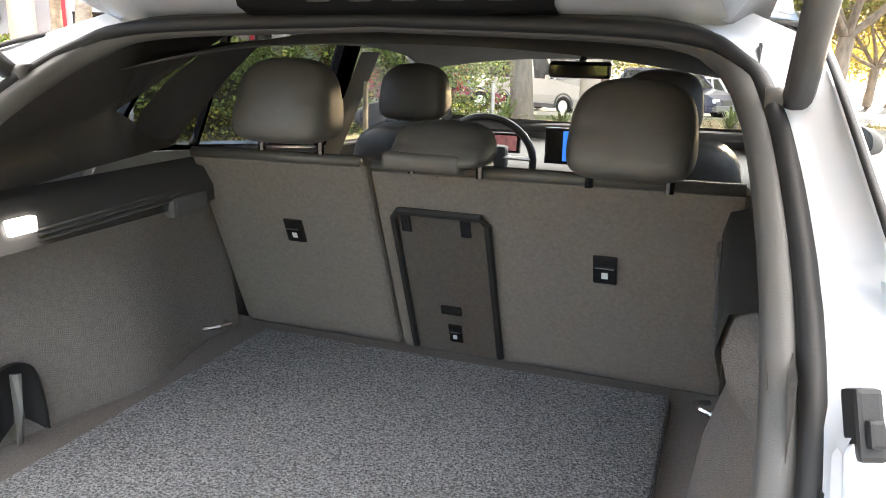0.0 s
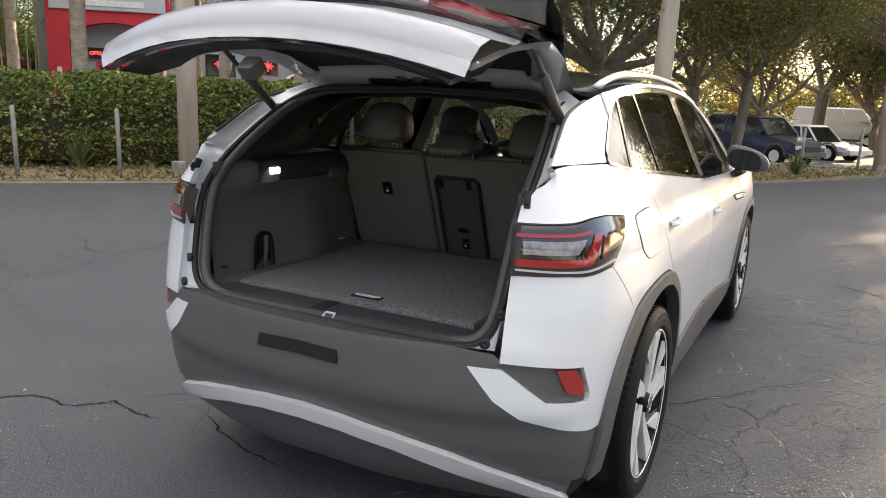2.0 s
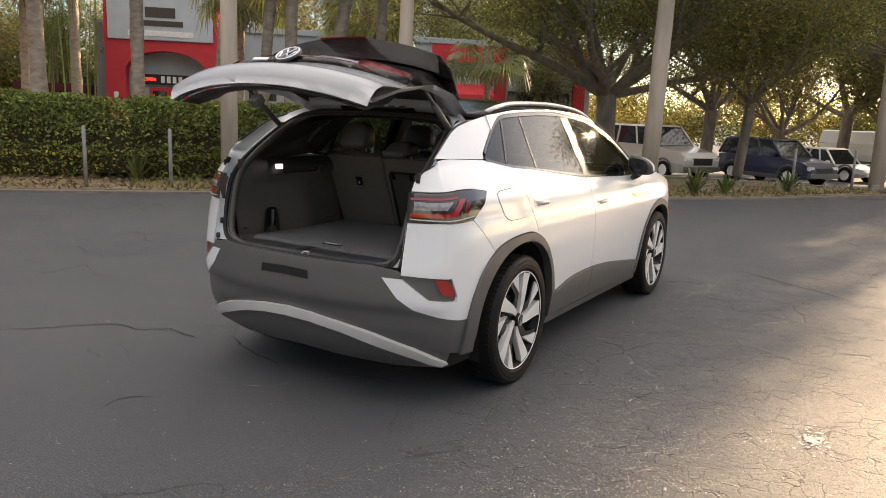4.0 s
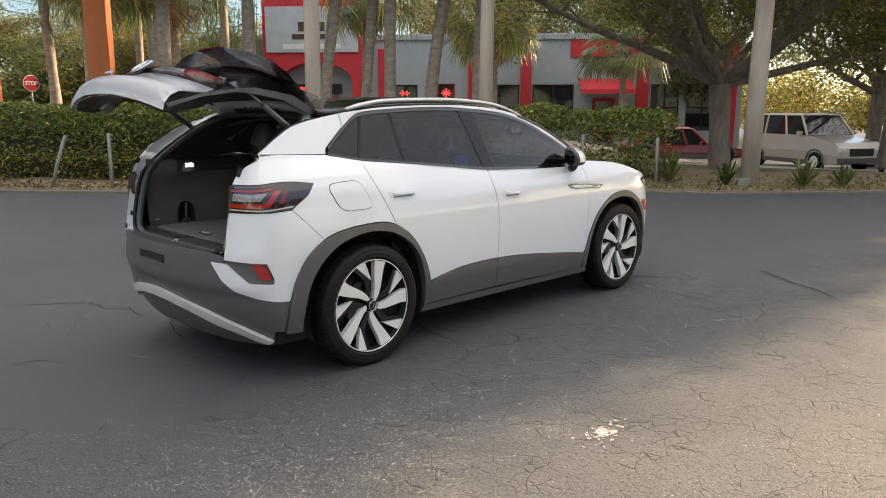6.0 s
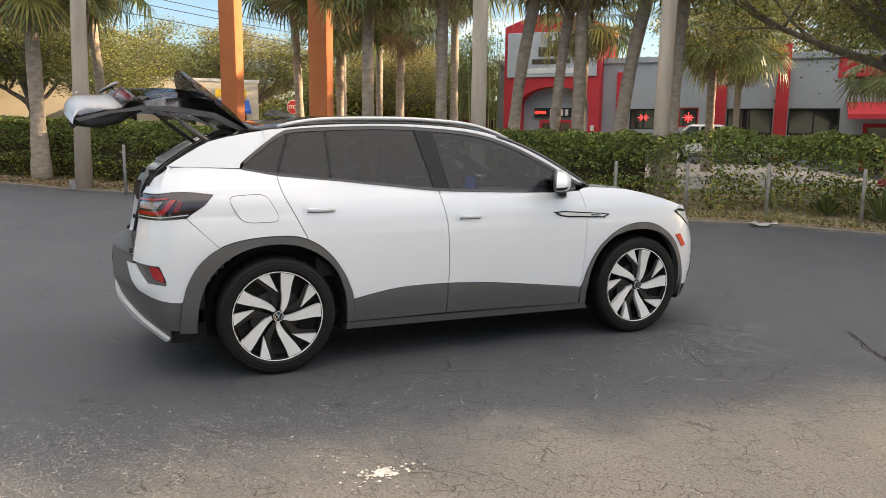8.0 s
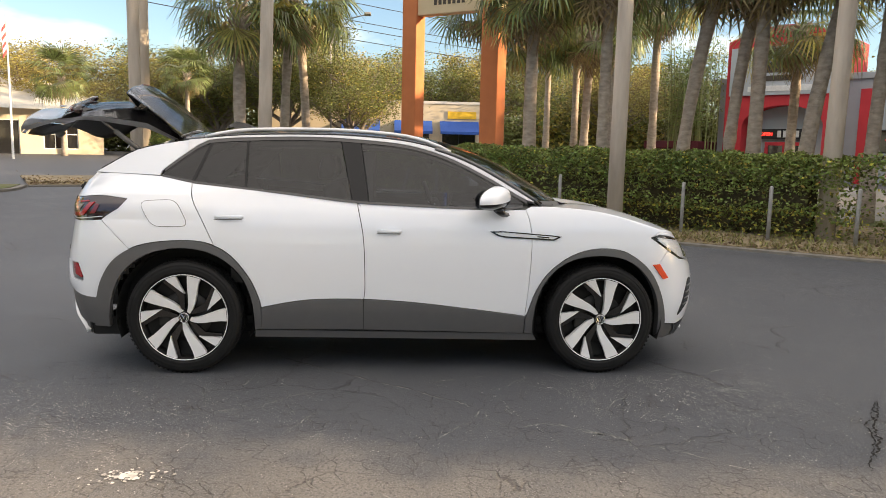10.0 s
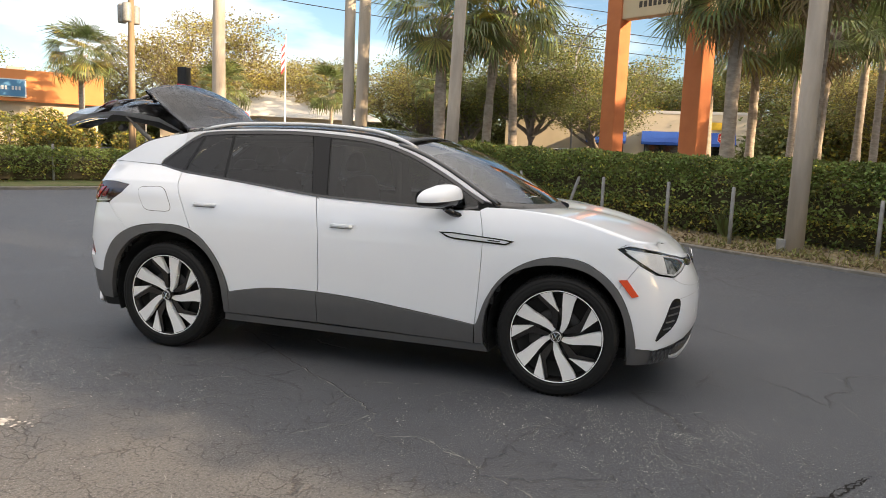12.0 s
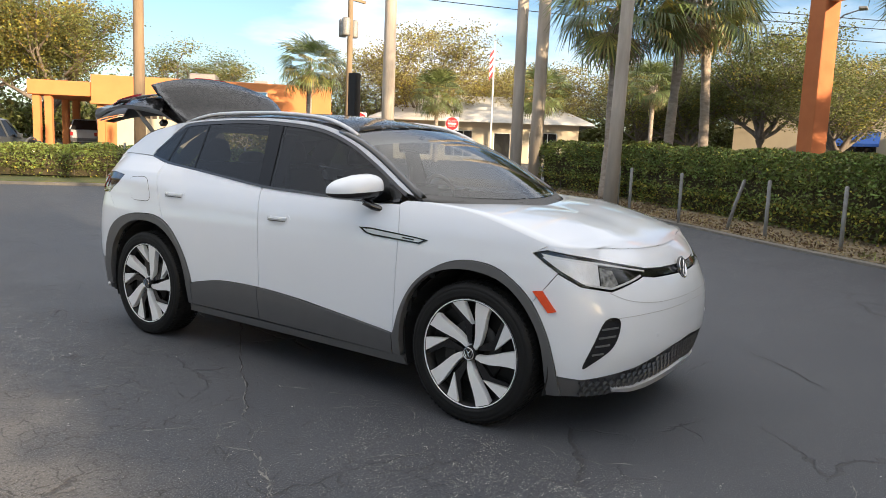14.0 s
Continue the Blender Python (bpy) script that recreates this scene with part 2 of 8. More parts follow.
# ---- the car: body surface ----
PLAN = crom([(-0.25, -2.335), (0, -2.345), (0.25, -2.335), (0.5, -2.28), (0.68, -2.215), (0.80, -2.142), (0.866, -2.05), (0.898, -1.88), (0.913, -1.65), (0.922, -1.386), (0.918, -0.9), (0.915, 0),
             (0.918, 0.9), (0.922, 1.386), (0.915, 1.65), (0.892, 1.82), (0.84, 1.95), (0.74, 2.06), (0.58, 2.15), (0.38, 2.21), (0.18, 2.235), (0, 2.24), (-0.18, 2.235)], 14)
PLAN = np.array(PLAN)[14:-14]
_arc = np.concatenate([[0], np.cumsum(np.linalg.norm(np.diff(PLAN, axis=0), axis=1))])
_mid = len(PLAN) // 2
UU = _arc - np.interp(0, PLAN[_mid - 60:_mid + 60, 1], _arc[_mid - 60:_mid + 60])
_tan = np.gradient(PLAN, UU, axis=0)
_tan /= np.linalg.norm(_tan, axis=1)[:, None]
NRM = np.stack([_tan[:, 1], -_tan[:, 0]], 1)
UMIN, UMAX = UU[0], UU[-1]
ZZ = np.linspace(0.1, 1.45, 271)


def soft_profile(zs, ds, width=9):
    d = np.interp(ZZ, zs, ds)
    k = np.hanning(2 * width + 1)
    return np.convolve(np.pad(d, width, mode="edge"), k / k.sum(), "valid")


D_SIDE = soft_profile([.15, .2, .3, .42, .6, .75, .88, .98, 1.06, 1.15, 1.25, 1.35], [-.08, -.06, -.035, -.015, -.005, 0, -.004, -.02, -.045, -.09, -.14, -.19])
D_REAR = soft_profile([.2, .27, .35, .45, .53, .575, .61, .70, .78, .85, .95, 1.1, 1.25], [-.2, -.12, -.06, -.028, -.020, .002, .004, -.004, -.012, -.028, -.045, -.068, -.11], 4)
D_FRONT = soft_profile([.15, .2, .3, .45, .6, .7, .8, .88, .95, 1.05], [-.16, -.1, -.04, 0, 0, -.02, -.07, -.14, -.25, -.4], 6)


def S(u, z, off=0.0):
    """Body skin: u runs along the flank (its y there) and on round both ends; off: outwards."""
    u, z = np.asarray(u, float), np.asarray(z, float)
    flip = np.where((u > UMAX) | (u < UMIN), -1.0, 1.0)
    u = np.where(u > UMAX, 2 * UMAX - u, np.where(u < UMIN, 2 * UMIN - u, u))
    cx, cy = np.interp(u, UU, PLAN[:, 0]), np.interp(u, UU, PLAN[:, 1])
    nx, ny = np.interp(u, UU, NRM[:, 0]), np.interp(u, UU, NRM[:, 1])
    wr, wf = np.where(ny < 0, ny * ny, 0), np.where(ny > 0, ny * ny, 0)
    d = (1 - wr - wf) * np.interp(z, ZZ, D_SIDE) + wr * np.interp(z, ZZ, D_REAR) + wf * np.interp(z, ZZ, D_FRONT)
    k = np.clip((-0.9 - u) / 0.6, 0, 1)
    d = d + k * k * (3 - 2 * k) * np.interp(z, [1.0, 1.10, 1.16, 1.22, 1.275], [0, .020, .022, -.002, -.034]) * (1 - .45 * wr) + off
    y = cy + ny * d
    w = np.clip((-1.84 - y) / 0.30, 0, 1)
    w = w * w * (3 - 2 * w)
    return np.stack([(cx + nx * d) * flip, y + .016 * w, z - w * (.020 + .03 * np.clip(z - .73, -.2, 1))], -1)


_GY = np.linspace(-2.2, 1.7, 200)
_GX = np.array([p[1] for p in crom([(-2.2, .765), (-1.55, .828), (-1.0, .858), (0, .87), (.8, .852), (1.3, .80), (1.7, .73)], 33)])
_GY = np.array([p[0] for p in crom([(-2.2, .765), (-1.55, .828), (-1.0, .858), (0, .87), (.8, .852), (1.3, .80), (1.7, .73)], 33)])


def G(y, z, off=0.0):
    """Side of the glasshouse."""
    y, z = np.asarray(y, float), np.asarray(z, float)
    return np.stack([np.interp(y, _GY, _GX) - (z - 1.06) * 0.44 + off * 0.915, y, z + off * 0.40], -1)


def inset(poly, g):
    P = np.array(poly, float)
    area = 0.5 * np.sum(P[:, 0] * np.roll(P[:, 1], -1) - np.roll(P[:, 0], -1) * P[:, 1])
    if area < 0:
        P = P[::-1]
    e = np.roll(P, -1, 0) - P
    e /= np.linalg.norm(e, axis=1)[:, None] + 1e-9
    n = np.stack([-e[:, 1], e[:, 0]], 1)
    m = n + np.roll(n, 1, 0)
    m /= np.maximum((m * m).sum(1, keepdims=True), 0.35) / 2
    return P + m * g


def panel(name, outline, material, parent, side=1, surf=S, off=0.0, depth=0.02, gap=0.0025, du=0.06, dz=0.05, label=""):
    """A shaped sheet-metal or plastic panel: the outline cut out of a surface, with its turned-in edge."""
    keep = [outline[0]]
    for p in outline[1:]:
        if abs(p[0] - keep[-1][0]) + abs(p[1] - keep[-1][1]) > 0.004:
            keep.append(p)
    P = inset(keep, gap)
    bm = bmesh.new()
    bm.faces.new([bm.verts.new((p[0], p[1], 0)) for p in P])
    for axis, step in ((0, du), (1, dz)):
        a = math.floor(P[:, axis].min() / step) + 1
        while a * step < P[:, axis].max():
            co, no = [0, 0, 0], [0, 0, 0]
            co[axis], no[axis] = a * step + 0.00037, 1
            bmesh.ops.bisect_plane(bm, geom=bm.verts[:] + bm.edges[:] + bm.faces[:], dist=1e-5, plane_co=co, plane_no=no)
            a += 1
    bm.verts.ensure_lookup_table()
    bm.verts.index_update()
    uz = np.array([v.co[:2] for v in bm.verts])
    faces = [[v.index for v in f.verts] for f in bm.faces]
    rim = [(e.verts[0].index, e.verts[1].index) for e in bm.edges if e.is_boundary]
    bm.free()
    e = 0.004
    pos = surf(uz[:, 0], uz[:, 1], off)
    tu = surf(uz[:, 0] + e, uz[:, 1], off) - surf(uz[:, 0] - e, uz[:, 1], off)
    tz = surf(uz[:, 0], uz[:, 1] + e, off) - surf(uz[:, 0], uz[:, 1] - e, off)
    nor = np.cross(tu, tz)
    nor /= np.linalg.norm(nor, axis=1)[:, None] + 1e-12
    back = pos - nor * depth
    idx = sorted({i for r in rim for i in r})
    m0, m1 = {}, {}
    verts, normals = [tuple(p) for p in pos], [tuple(q) for q in nor]
    for i in idx:
        m0[i] = len(verts)
        verts.append(tuple(pos[i]))
        normals.append((0, 0, 0))
        m1[i] = len(verts)
        verts.append(tuple(back[i]))
        normals.append((0, 0, 0))
    faces += [[m0[b], m0[a], m1[a], m1[b]] for a, b in rim]
    if side < 0:
        verts = [(-x, y, z) for x, y, z in verts]
        normals = [(-x, y, z) for x, y, z in normals]
        faces = [f[::-1] for f in faces]
    me = bpy.data.meshes.new(name)
    me.from_pydata(verts, [], faces)
    me.materials.append(material)
    me.shade_smooth()
    me.update()
    me.normals_split_custom_set_from_vertices(normals)
    ob = new(name, me)
    ob.parent = parent
    return tagged(ob, label)


def z_at(curve, u):
    c = np.array(curve)
    return float(np.interp(u, c[:, 0], c[:, 1]))


def along(curve, a, b, n=14):
    return [(float(u), z_at(curve, u)) for u in np.linspace(a, b, n)]


BELT = crom([(-1.565, 1.276), (-1.35, 1.236), (-1.053, 1.206), (-.669, 1.168), (-.269, 1.128), (.09, 1.113), (.463, 1.098), (.763, 1.096), (.86, 1.12)])
WTOP = crom([(-1.565, 1.278), (-1.465, 1.358), (-1.325, 1.46), (-1.24, 1.493), (-1.016, 1.511), (-.631, 1.524), (-.298, 1.515), (.069, 1.482), (.34, 1.407), (.573, 1.299), (.763, 1.194), (.86, 1.136)])
BAND = crom([(-2.034, 1.267), (-1.886, 1.358), (-1.729, 1.443), (-1.491, 1.497), (-1.296, 1.522), (-1.021, 1.548), (-.635, 1.560), (-.302, 1.557), (.064, 1.528), (.335, 1.462), (.568, 1.367), (.839, 1.214), (.991, 1.122)])
SILL = crom([(-.89, .44), (-.724, .473), (-.538, .496), (-.224, .499), (.104, .48), (.486, .438), (.883, .389)])
RARCH = crom([(-1.955, .496), (-1.918, .61), (-1.838, .733), (-1.725, .815), (-1.58, .858), (-1.395, .874), (-1.243, .863), (-1.116, .806), (-1.023, .717), (-.949, .606), (-.905, .50), (-.89, .44)], 5)
RARCH_IN = crom([(-1.87, .36), (-1.845, .50), (-1.79, .63), (-1.69, .735), (-1.56, .80), (-1.395, .825), (-1.225, .80), (-1.09, .725), (-1.0, .62), (-.95, .48), (-.937, .36)], 5)
FARCH = crom([(.868, .389), (.885, .42), (.932, .557), (1.02, .694), (1.162, .801), (1.324, .852), (1.496, .846), (1.62, .790), (1.732, .690), (1.815, .537), (1.862, .377), (1.868, .335)], 5)
FARCH_IN = crom([(.922, .36), (.945, .50), (1.0, .63), (1.1, .735), (1.23, .79), (1.395, .805), (1.55, .775), (1.66, .70), (1.745, .585), (1.79, .46), (1.81, .30)], 5)
FGAP = crom([(.86, 1.10), (.883, 1.018), (.898, .892), (.888, .633), (.868, .389)])
BGAP = crom([(-.269, 1.128), (-.224, .896), (-.212, .598), (-.219, .499)])
RGAP = crom([(-1.35, 1.236), (-1.331, 1.136), (-1.268, 1.01), (-1.185, .845)])

car = tagged(empty("car", (0, 0, 0)), "white electric crossover with black roof and raised tailgate on asphalt", "car")
car.location.x = -0.015
car.scale = (1.033, 1.0, 1.012)


def flat_disc(name, centre, normal, radius, material, parent, thickness=0.01, ring=None, seg=32, label=""):
    prof = [(0, 0.001), (thickness, 0.001), (thickness, radius), (0, radius)] if ring is None else [(0, ring), (thickness, ring), (thickness, radius), (0, radius), (0, ring)]
    bm = lathe_bm(prof, seg, "z")
    q = Vector(normal).to_track_quat("Z", "Y").to_matrix().to_4x4()
    bm.transform(Matrix.Translation(centre) @ q)
    return part(name, bm, material, parent, label, True)


def emblem(centre, normal, r, parent):
    base = flat_disc("emblem", centre, normal, r, M["gloss_black"], parent, 0.012, label="round black emblem with silver ring")
    n = Vector(normal).normalized()
    flat_disc("emblem_ring", Vector(centre) + n * 0.010, normal, r * 0.93, M["chrome"], base, 0.006, ring=r * 0.82)
    q = n.to_track_quat("Z", "Y").to_matrix().to_4x4()
    bm = bmesh.new()
    for s in (-1, 1):
        tube_bm([(s * r * 0.42, r * 0.62, 0.013), (s * r * 0.02, r * 0.02, 0.013)], r * 0.065, 6, bm=bm)
        tube_bm([(s * r * 0.70, r * 0.25, 0.013), (s * r * 0.36, -r * 0.60, 0.013), (s * r * 0.02, -r * 0.06, 0.013)], r * 0.065, 6, bm=bm)
    bm.transform(Matrix.Translation(centre) @ q)
    part("emblem_bars", bm, M["chrome"], base)
    return base


def rounded(poly, r, n=5):
    """A polygon with its corners rounded off."""
    out = []
    for i, p in enumerate(poly):
        p0, p1, p2 = np.array(poly[i - 1]), np.array(p), np.array(poly[(i + 1) % len(poly)])
        a_, b_ = p1 + (p0 - p1) / np.linalg.norm(p0 - p1) * r, p1 + (p2 - p1) / np.linalg.norm(p2 - p1) * r
        out += [tuple((1 - t) ** 2 * a_ + 2 * t * (1 - t) * p1 + t * t * b_) for t in np.linspace(0, 1, n)]
    return out


# flanks
FLAP = [(-1.672, 1.118), (-1.435, 1.132), (-1.345, .962), (-1.585, .960)]
for side in (1, -1):
    rd = panel("rear_door", along(BELT, -1.35, -.269) + BGAP[1:] + along(SILL, -.224, -.89)[1:] + [p for p in reversed(RARCH) if -1.19 < p[0] < -.895] + RGAP[::-1], M["paint"], car, side, label="white rear door")
    fd = panel("front_door", along(BELT, -.269, .80) + FGAP + along(SILL, .868, -.219) + BGAP[::-1][1:], M["paint"], car, side, label="white front door")
    panel("door_cladding", along(SILL, -.89, -.222) + [(-.222, .29), (-.895, .29)], M["clad"], rd, side, off=.012, label="dark grey lower door cladding")
    panel("door_cladding", along(SILL, -.222, .868) + [(.862, .268), (-.222, .29)], M["clad"], fd, side, off=.012, label="dark grey lower door cladding")
    panel("rocker_panel", [(-.93, .288), (.93, .268), (.96, .215), (-.94, .235)], M["clad"], car, side, off=.004, depth=.05)
    panel("quarter_panel", along(BELT, -1.562, -1.35, 4) + RGAP[1:] + [p for p in reversed(RARCH) if -1.73 < p[0] < -1.20] + [(-1.912, 1.0), (-1.80, 1.075), (-1.75, 1.13), (-2.0, 1.160), (-2.318, 1.168), (-2.305, 1.215), (-2.25, 1.262), (-2.12, 1.296), (-2.0, 1.298), (-1.85, 1.288), (-1.70, 1.282)], M["paint"], car, side, du=.022, dz=.018, label="white rear quarter panel")
    panel("rear_bumper_corner", [(-1.912, .997), (-2.15, 1.012), (-2.325, 1.012), (-2.335, .90), (-2.345, .75), (-2.088, .736), (-2.047, .64), (-2.05, .610), (-2.2, .624), (-2.34, .728), (-2.44, .732), (-2.40, .68), (-2.36, .63), (-2.28, .575), (-2.15, .535), (-2.02, .507), (-1.957, .500)] + [p for p in RARCH if -1.952 < p[0] < -1.72], M["paint"], car, side, gap=-.0005, du=.04, dz=.04, label="white bumper corner")
    ins = panel("bumper_insert", [(-2.345, .746), (-2.09, .732), (-2.05, .64), (-2.055, .614), (-2.2, .628), (-2.335, .73)], M["clad"], car, side, off=-.018, depth=.03, gap=-.014)
    panel("reflector", [(-2.18, .733), (-2.11, .731), (-2.07, .682), (-2.062, .628), (-2.14, .655)], M["red_lens"], ins, side, off=-.006, du=.03, dz=.03, label="red bumper reflector")
    panel("wheel_arch", RARCH + [(-.89, .29), (-.935, .29)] + RARCH_IN[::-1] + [(-1.87, .30), (-1.985, .31)], M["clad"], car, side, off=.014, depth=.05, label="dark grey wheel arch trim")
    panel("wheel_arch", [(.868, .27)] + FARCH + [(1.90, .23), (1.82, .23)] + FARCH_IN[::-1] + [(.925, .27)], M["clad"], car, side, off=.014, depth=.05, label="dark grey wheel arch trim")
    panel("fender", [(.862, 1.105), (.90, 1.122), (1.0, 1.118), (1.28, 1.098), (1.5, 1.056), (1.7, 1.0), (1.80, .972), (1.715, .928), (1.78, .885), (1.85, .842), (1.732, .690)] + [p for p in reversed(FARCH) if .87 < p[0] < 1.731] + FGAP[::-1], M["paint"], car, side, gap=.0008, label="white front fender")
    if side > 0:
        panel("fuel_flap_gap", rounded([(u + du_, z + dz_) for (u, z), (du_, dz_) in zip(FLAP, ((-.0022, .002), (.0022, .002), (.0022, -.002), (-.0022, -.002)))], .062), M["shell"], car, side, off=.0012, depth=.002, gap=0)
        panel("fuel_flap", rounded(FLAP, .06), M["paint"], car, side, off=.003, depth=.004, gap=.001, label="white charging flap")
    # handles
    for a, b, z, door in ((-1.195, -.985, 1.027, rd), (-.145, .045, .950, fd)):
        panel("handle_recess", [(a - .012, z - .026), (b - .01, z - .028), (b + .014, z), (b - .01, z + .026), (a - .012, z + .024), (a - .022, z)], M["paint"], door, side, off=.002, depth=.003, gap=0, du=.03, dz=.02)
        bm = bmesh.new()
        rows = []
        for k in range(9):
            t = k / 8
            u = a + .012 + (b - a - .03) * t
            c = S(u, z, .006 + .020 * math.sin(math.pi * t) ** .5)
            rows.append([(c[0] * side + side * dx, c[1], c[2] + dz_) for dx, dz_ in ((-.012, .011), (.002, .009), (.004, -.002), (.0, -.010), (-.012, -.012))])
        loft_bm(rows, True, bm)
        bmesh.ops.recalc_face_normals(bm, faces=bm.faces[:])
        part("handle", bm, M["paint"], door, "flush white door handle")
        # dark strip that paints in the shade under the handle
        panel("handle_shadow_gap", [(a + .006, z - .0195), (b - .030, z - .0195), (b - .024, z - .0145), (a + .010, z - .0145)], M["clad"], door, side, off=.003, depth=.003, gap=0, du=.05)
    # fender emblem strip
    fin = panel("fender_badge", [(.612, .958), (.70, .961), (1.03, .938), (1.098, .930), (1.045, .904), (.72, .918), (.665, .928)], M["gloss_black"], car, side, off=.006, depth=.01, gap=0, label="silver winged badge with black inlay")
    panel("badge_inlay", [(.645, .9505), (.70, .953), (1.03, .931), (1.068, .926), (1.04, .913), (.72, .928), (.68, .934)], M["silver"], fin, side, off=.009, depth=.004, gap=0)
    panel("badge_writing", [(.93, .932), (1.01, .927), (1.01, .920), (.93, .925)], M["gloss_black"], fin, side, off=.011, depth=.003, gap=0)
    panel("side_marker", [(1.733, .748), (1.782, .753), (1.856, .658), (1.816, .648)], M["orange_lens"], car, side, off=.010, depth=.02, gap=0, du=.03, dz=.03, label="orange side marker lens")
    # tail lamp
    tl = panel("tail_lamp", [(-2.325, 1.160), (-2.0, 1.155), (-1.752, 1.128), (-1.80, 1.072), (-1.912, 1.002), (-2.15, 1.017), (-2.325, 1.017)], M["lamp_dark"], car, side, off=.0015, depth=.04, gap=-.003, du=.016, dz=.014, label="smoked tail lamp with red light bar")
    panel("light_bar", [(-2.315, 1.044), (-2.05, 1.040), (-1.965, 1.118), (-2.01, 1.120), (-2.075, 1.064), (-2.315, 1.066)], M["red_lens"], tl, side, off=.0075, depth=.004, gap=0, du=.016, dz=.012)
    panel("light_bar", [(-1.995, 1.046), (-1.955, 1.044), (-1.925, 1.098), (-1.955, 1.106)], M["lamp_red"], tl, side, off=.0065, depth=.004, gap=0, du=.016, dz=.012)
    panel("lamp_underline", [(-2.315, 1.030), (-1.905, 1.016), (-1.895, 1.022), (-2.315, 1.036)], M["silver"], tl, side, off=.0065, depth=.004, gap=0, du=.016, dz=.012)
    panel("light_bar", [(-2.315, 1.142), (-2.02, 1.136), (-2.02, 1.127), (-2.315, 1.130)], M["red_lens"], tl, side, off=.0075, depth=.004, gap=0, du=.016, dz=.012)
    panel("reversing_lamp", [(-2.295, 1.080), (-2.11, 1.078), (-2.06, 1.116), (-2.295, 1.120)], M["lamp_rear"], tl, side, off=.007, depth=.004, gap=0, du=.016, dz=.012)
    # head lamp
    hl = panel("head_lamp", [(1.712, .928), (1.79, .944), (2.12, .893), (2.452, .842), (2.40, .812), (2.142, .757), (1.966, .783), (1.853, .840)], M["gloss_black"], car, side, off=-.004, depth=.04, gap=.002, du=.03, dz=.03, label="clear head lamp with dark core")
    panel("reflector_bowl", [(1.765, .914), (1.80, .920), (1.90, .909), (2.07, .880), (2.07, .783), (1.975, .797), (1.865, .852)], M["lamp_clear"], hl, side, off=.001, depth=.006, gap=0, du=.02, dz=.02)
    panel("reflector_bowl", [(2.08, .868), (2.17, .850), (2.19, .79), (2.14, .770), (2.08, .781)], M["lamp_core"], hl, side, off=.001, depth=.006, gap=0, du=.02, dz=.02)
    panel("light_guide", [(1.76, .930), (2.12, .885), (2.44, .838), (2.44, .832), (2.12, .876), (1.775, .917)], M["white_plastic"], hl, side, off=.0015, depth=.006, gap=0, du=.03, dz=.02)
    panel("light_guide", [(1.99, .789), (2.145, .766), (2.39, .815), (2.385, .822), (2.145, .776), (1.985, .799)], M["white_plastic"], hl, side, off=.0015, depth=.006, gap=0, du=.03, dz=.02)
    panel("lens", [(1.715, .926), (1.79, .942), (2.12, .891), (2.448, .841), (2.398, .814), (2.142, .759), (1.967, .785), (1.855, .842)], M["glass_lens"], hl, side, off=.004, depth=.004, gap=.002, du=.03, dz=.03)
    # bumper side intake
    it = panel("air_curtain", crom([(2.177, .628), (2.10, .624), (2.05, .52), (1.998, .385), (2.06, .42), (2.147, .487), (2.18, .56)], 4, True), M["gloss_black"], car, side, off=.003, depth=.03, gap=0, du=.03, dz=.03, label="black air intake with slats")
    for k in range(4):
        z = .45 + k * .042
        panel("slat", [(2.04 + k * .014, z), (min(2.145 + k * .008, 2.098 + k * .03), z + .008), (min(2.145 + k * .008, 2.098 + k * .03), z + .016), (2.04 + k * .014, z + .008)], M["clad"], it, side, off=.008, depth=.008, gap=0)
    # glasshouse
    panel("quarter_window", along(WTOP, -1.56, -1.255, 8) + [(-1.355, 1.245)] + along(BELT, -1.36, -1.55, 5), M["glass_rear"], car, side, G, .002, .004, du=.08, label="dark rear quarter glass")
    panel("door_window", along(WTOP, -1.24, -1.012, 5) + along(BELT, -1.008, -1.34, 6), M["glass_rear"], rd, side, G, .002, .004, label="dark tinted fixed pane")
    panel("door_window", along(WTOP, -1.0, -.385, 9) + along(BELT, -.30, -.995, 9), M["glass_rear"], rd, side, G, .002, .004, label="dark tinted window")
    panel("door_window", along(WTOP, -.25, .84, 18) + along(BELT, .84, -.19, 16), M["glass_side"], fd, side, G, .002, .004, label="tinted window")
    panel("pillar_trim", [(-.385, z_at(WTOP, -.385)), (-.25, z_at(WTOP, -.25)), (-.19, z_at(BELT, -.19)), (-.30, z_at(BELT, -.30))], M["pillar"], car, side, G, .005, .03)
    panel("pillar_trim", [(-1.255, 1.488), (-1.238, 1.494), (-1.34, 1.238), (-1.36, 1.240)], M["pillar"], car, side, G, .005, .02, gap=0)
    panel("pillar_trim", [(-1.013, 1.511), (-1.0, 1.511), (-.995, 1.200), (-1.009, 1.202)], M["pillar"], rd, side, G, .005, .02, gap=0)
    panel("belt_trim", [(u, z + .010) for u, z in along(BELT, -1.55, .84, 24)] + [(u, z - .004) for u, z in along(BELT, .84, -1.55, 24)], M["gloss_black"], car, side, G, .006, .02, gap=0)
    panel("window_frame", [(u, z + .022) for u, z in along(WTOP, -1.54, .87, 36)] + along(WTOP, .87, -1.54, 36), M["gloss_black"], car, side, G, .004, .03, gap=.001, du=.08)
    panel("roof_arch", along(BAND, -1.40, .97, 40) + [(u, z + .022) for u, z in along(WTOP, .87, -1.40, 36)], M["silver"], car, side, G, .008, .03, gap=.001, du=.08, label="silver roof arch strip")
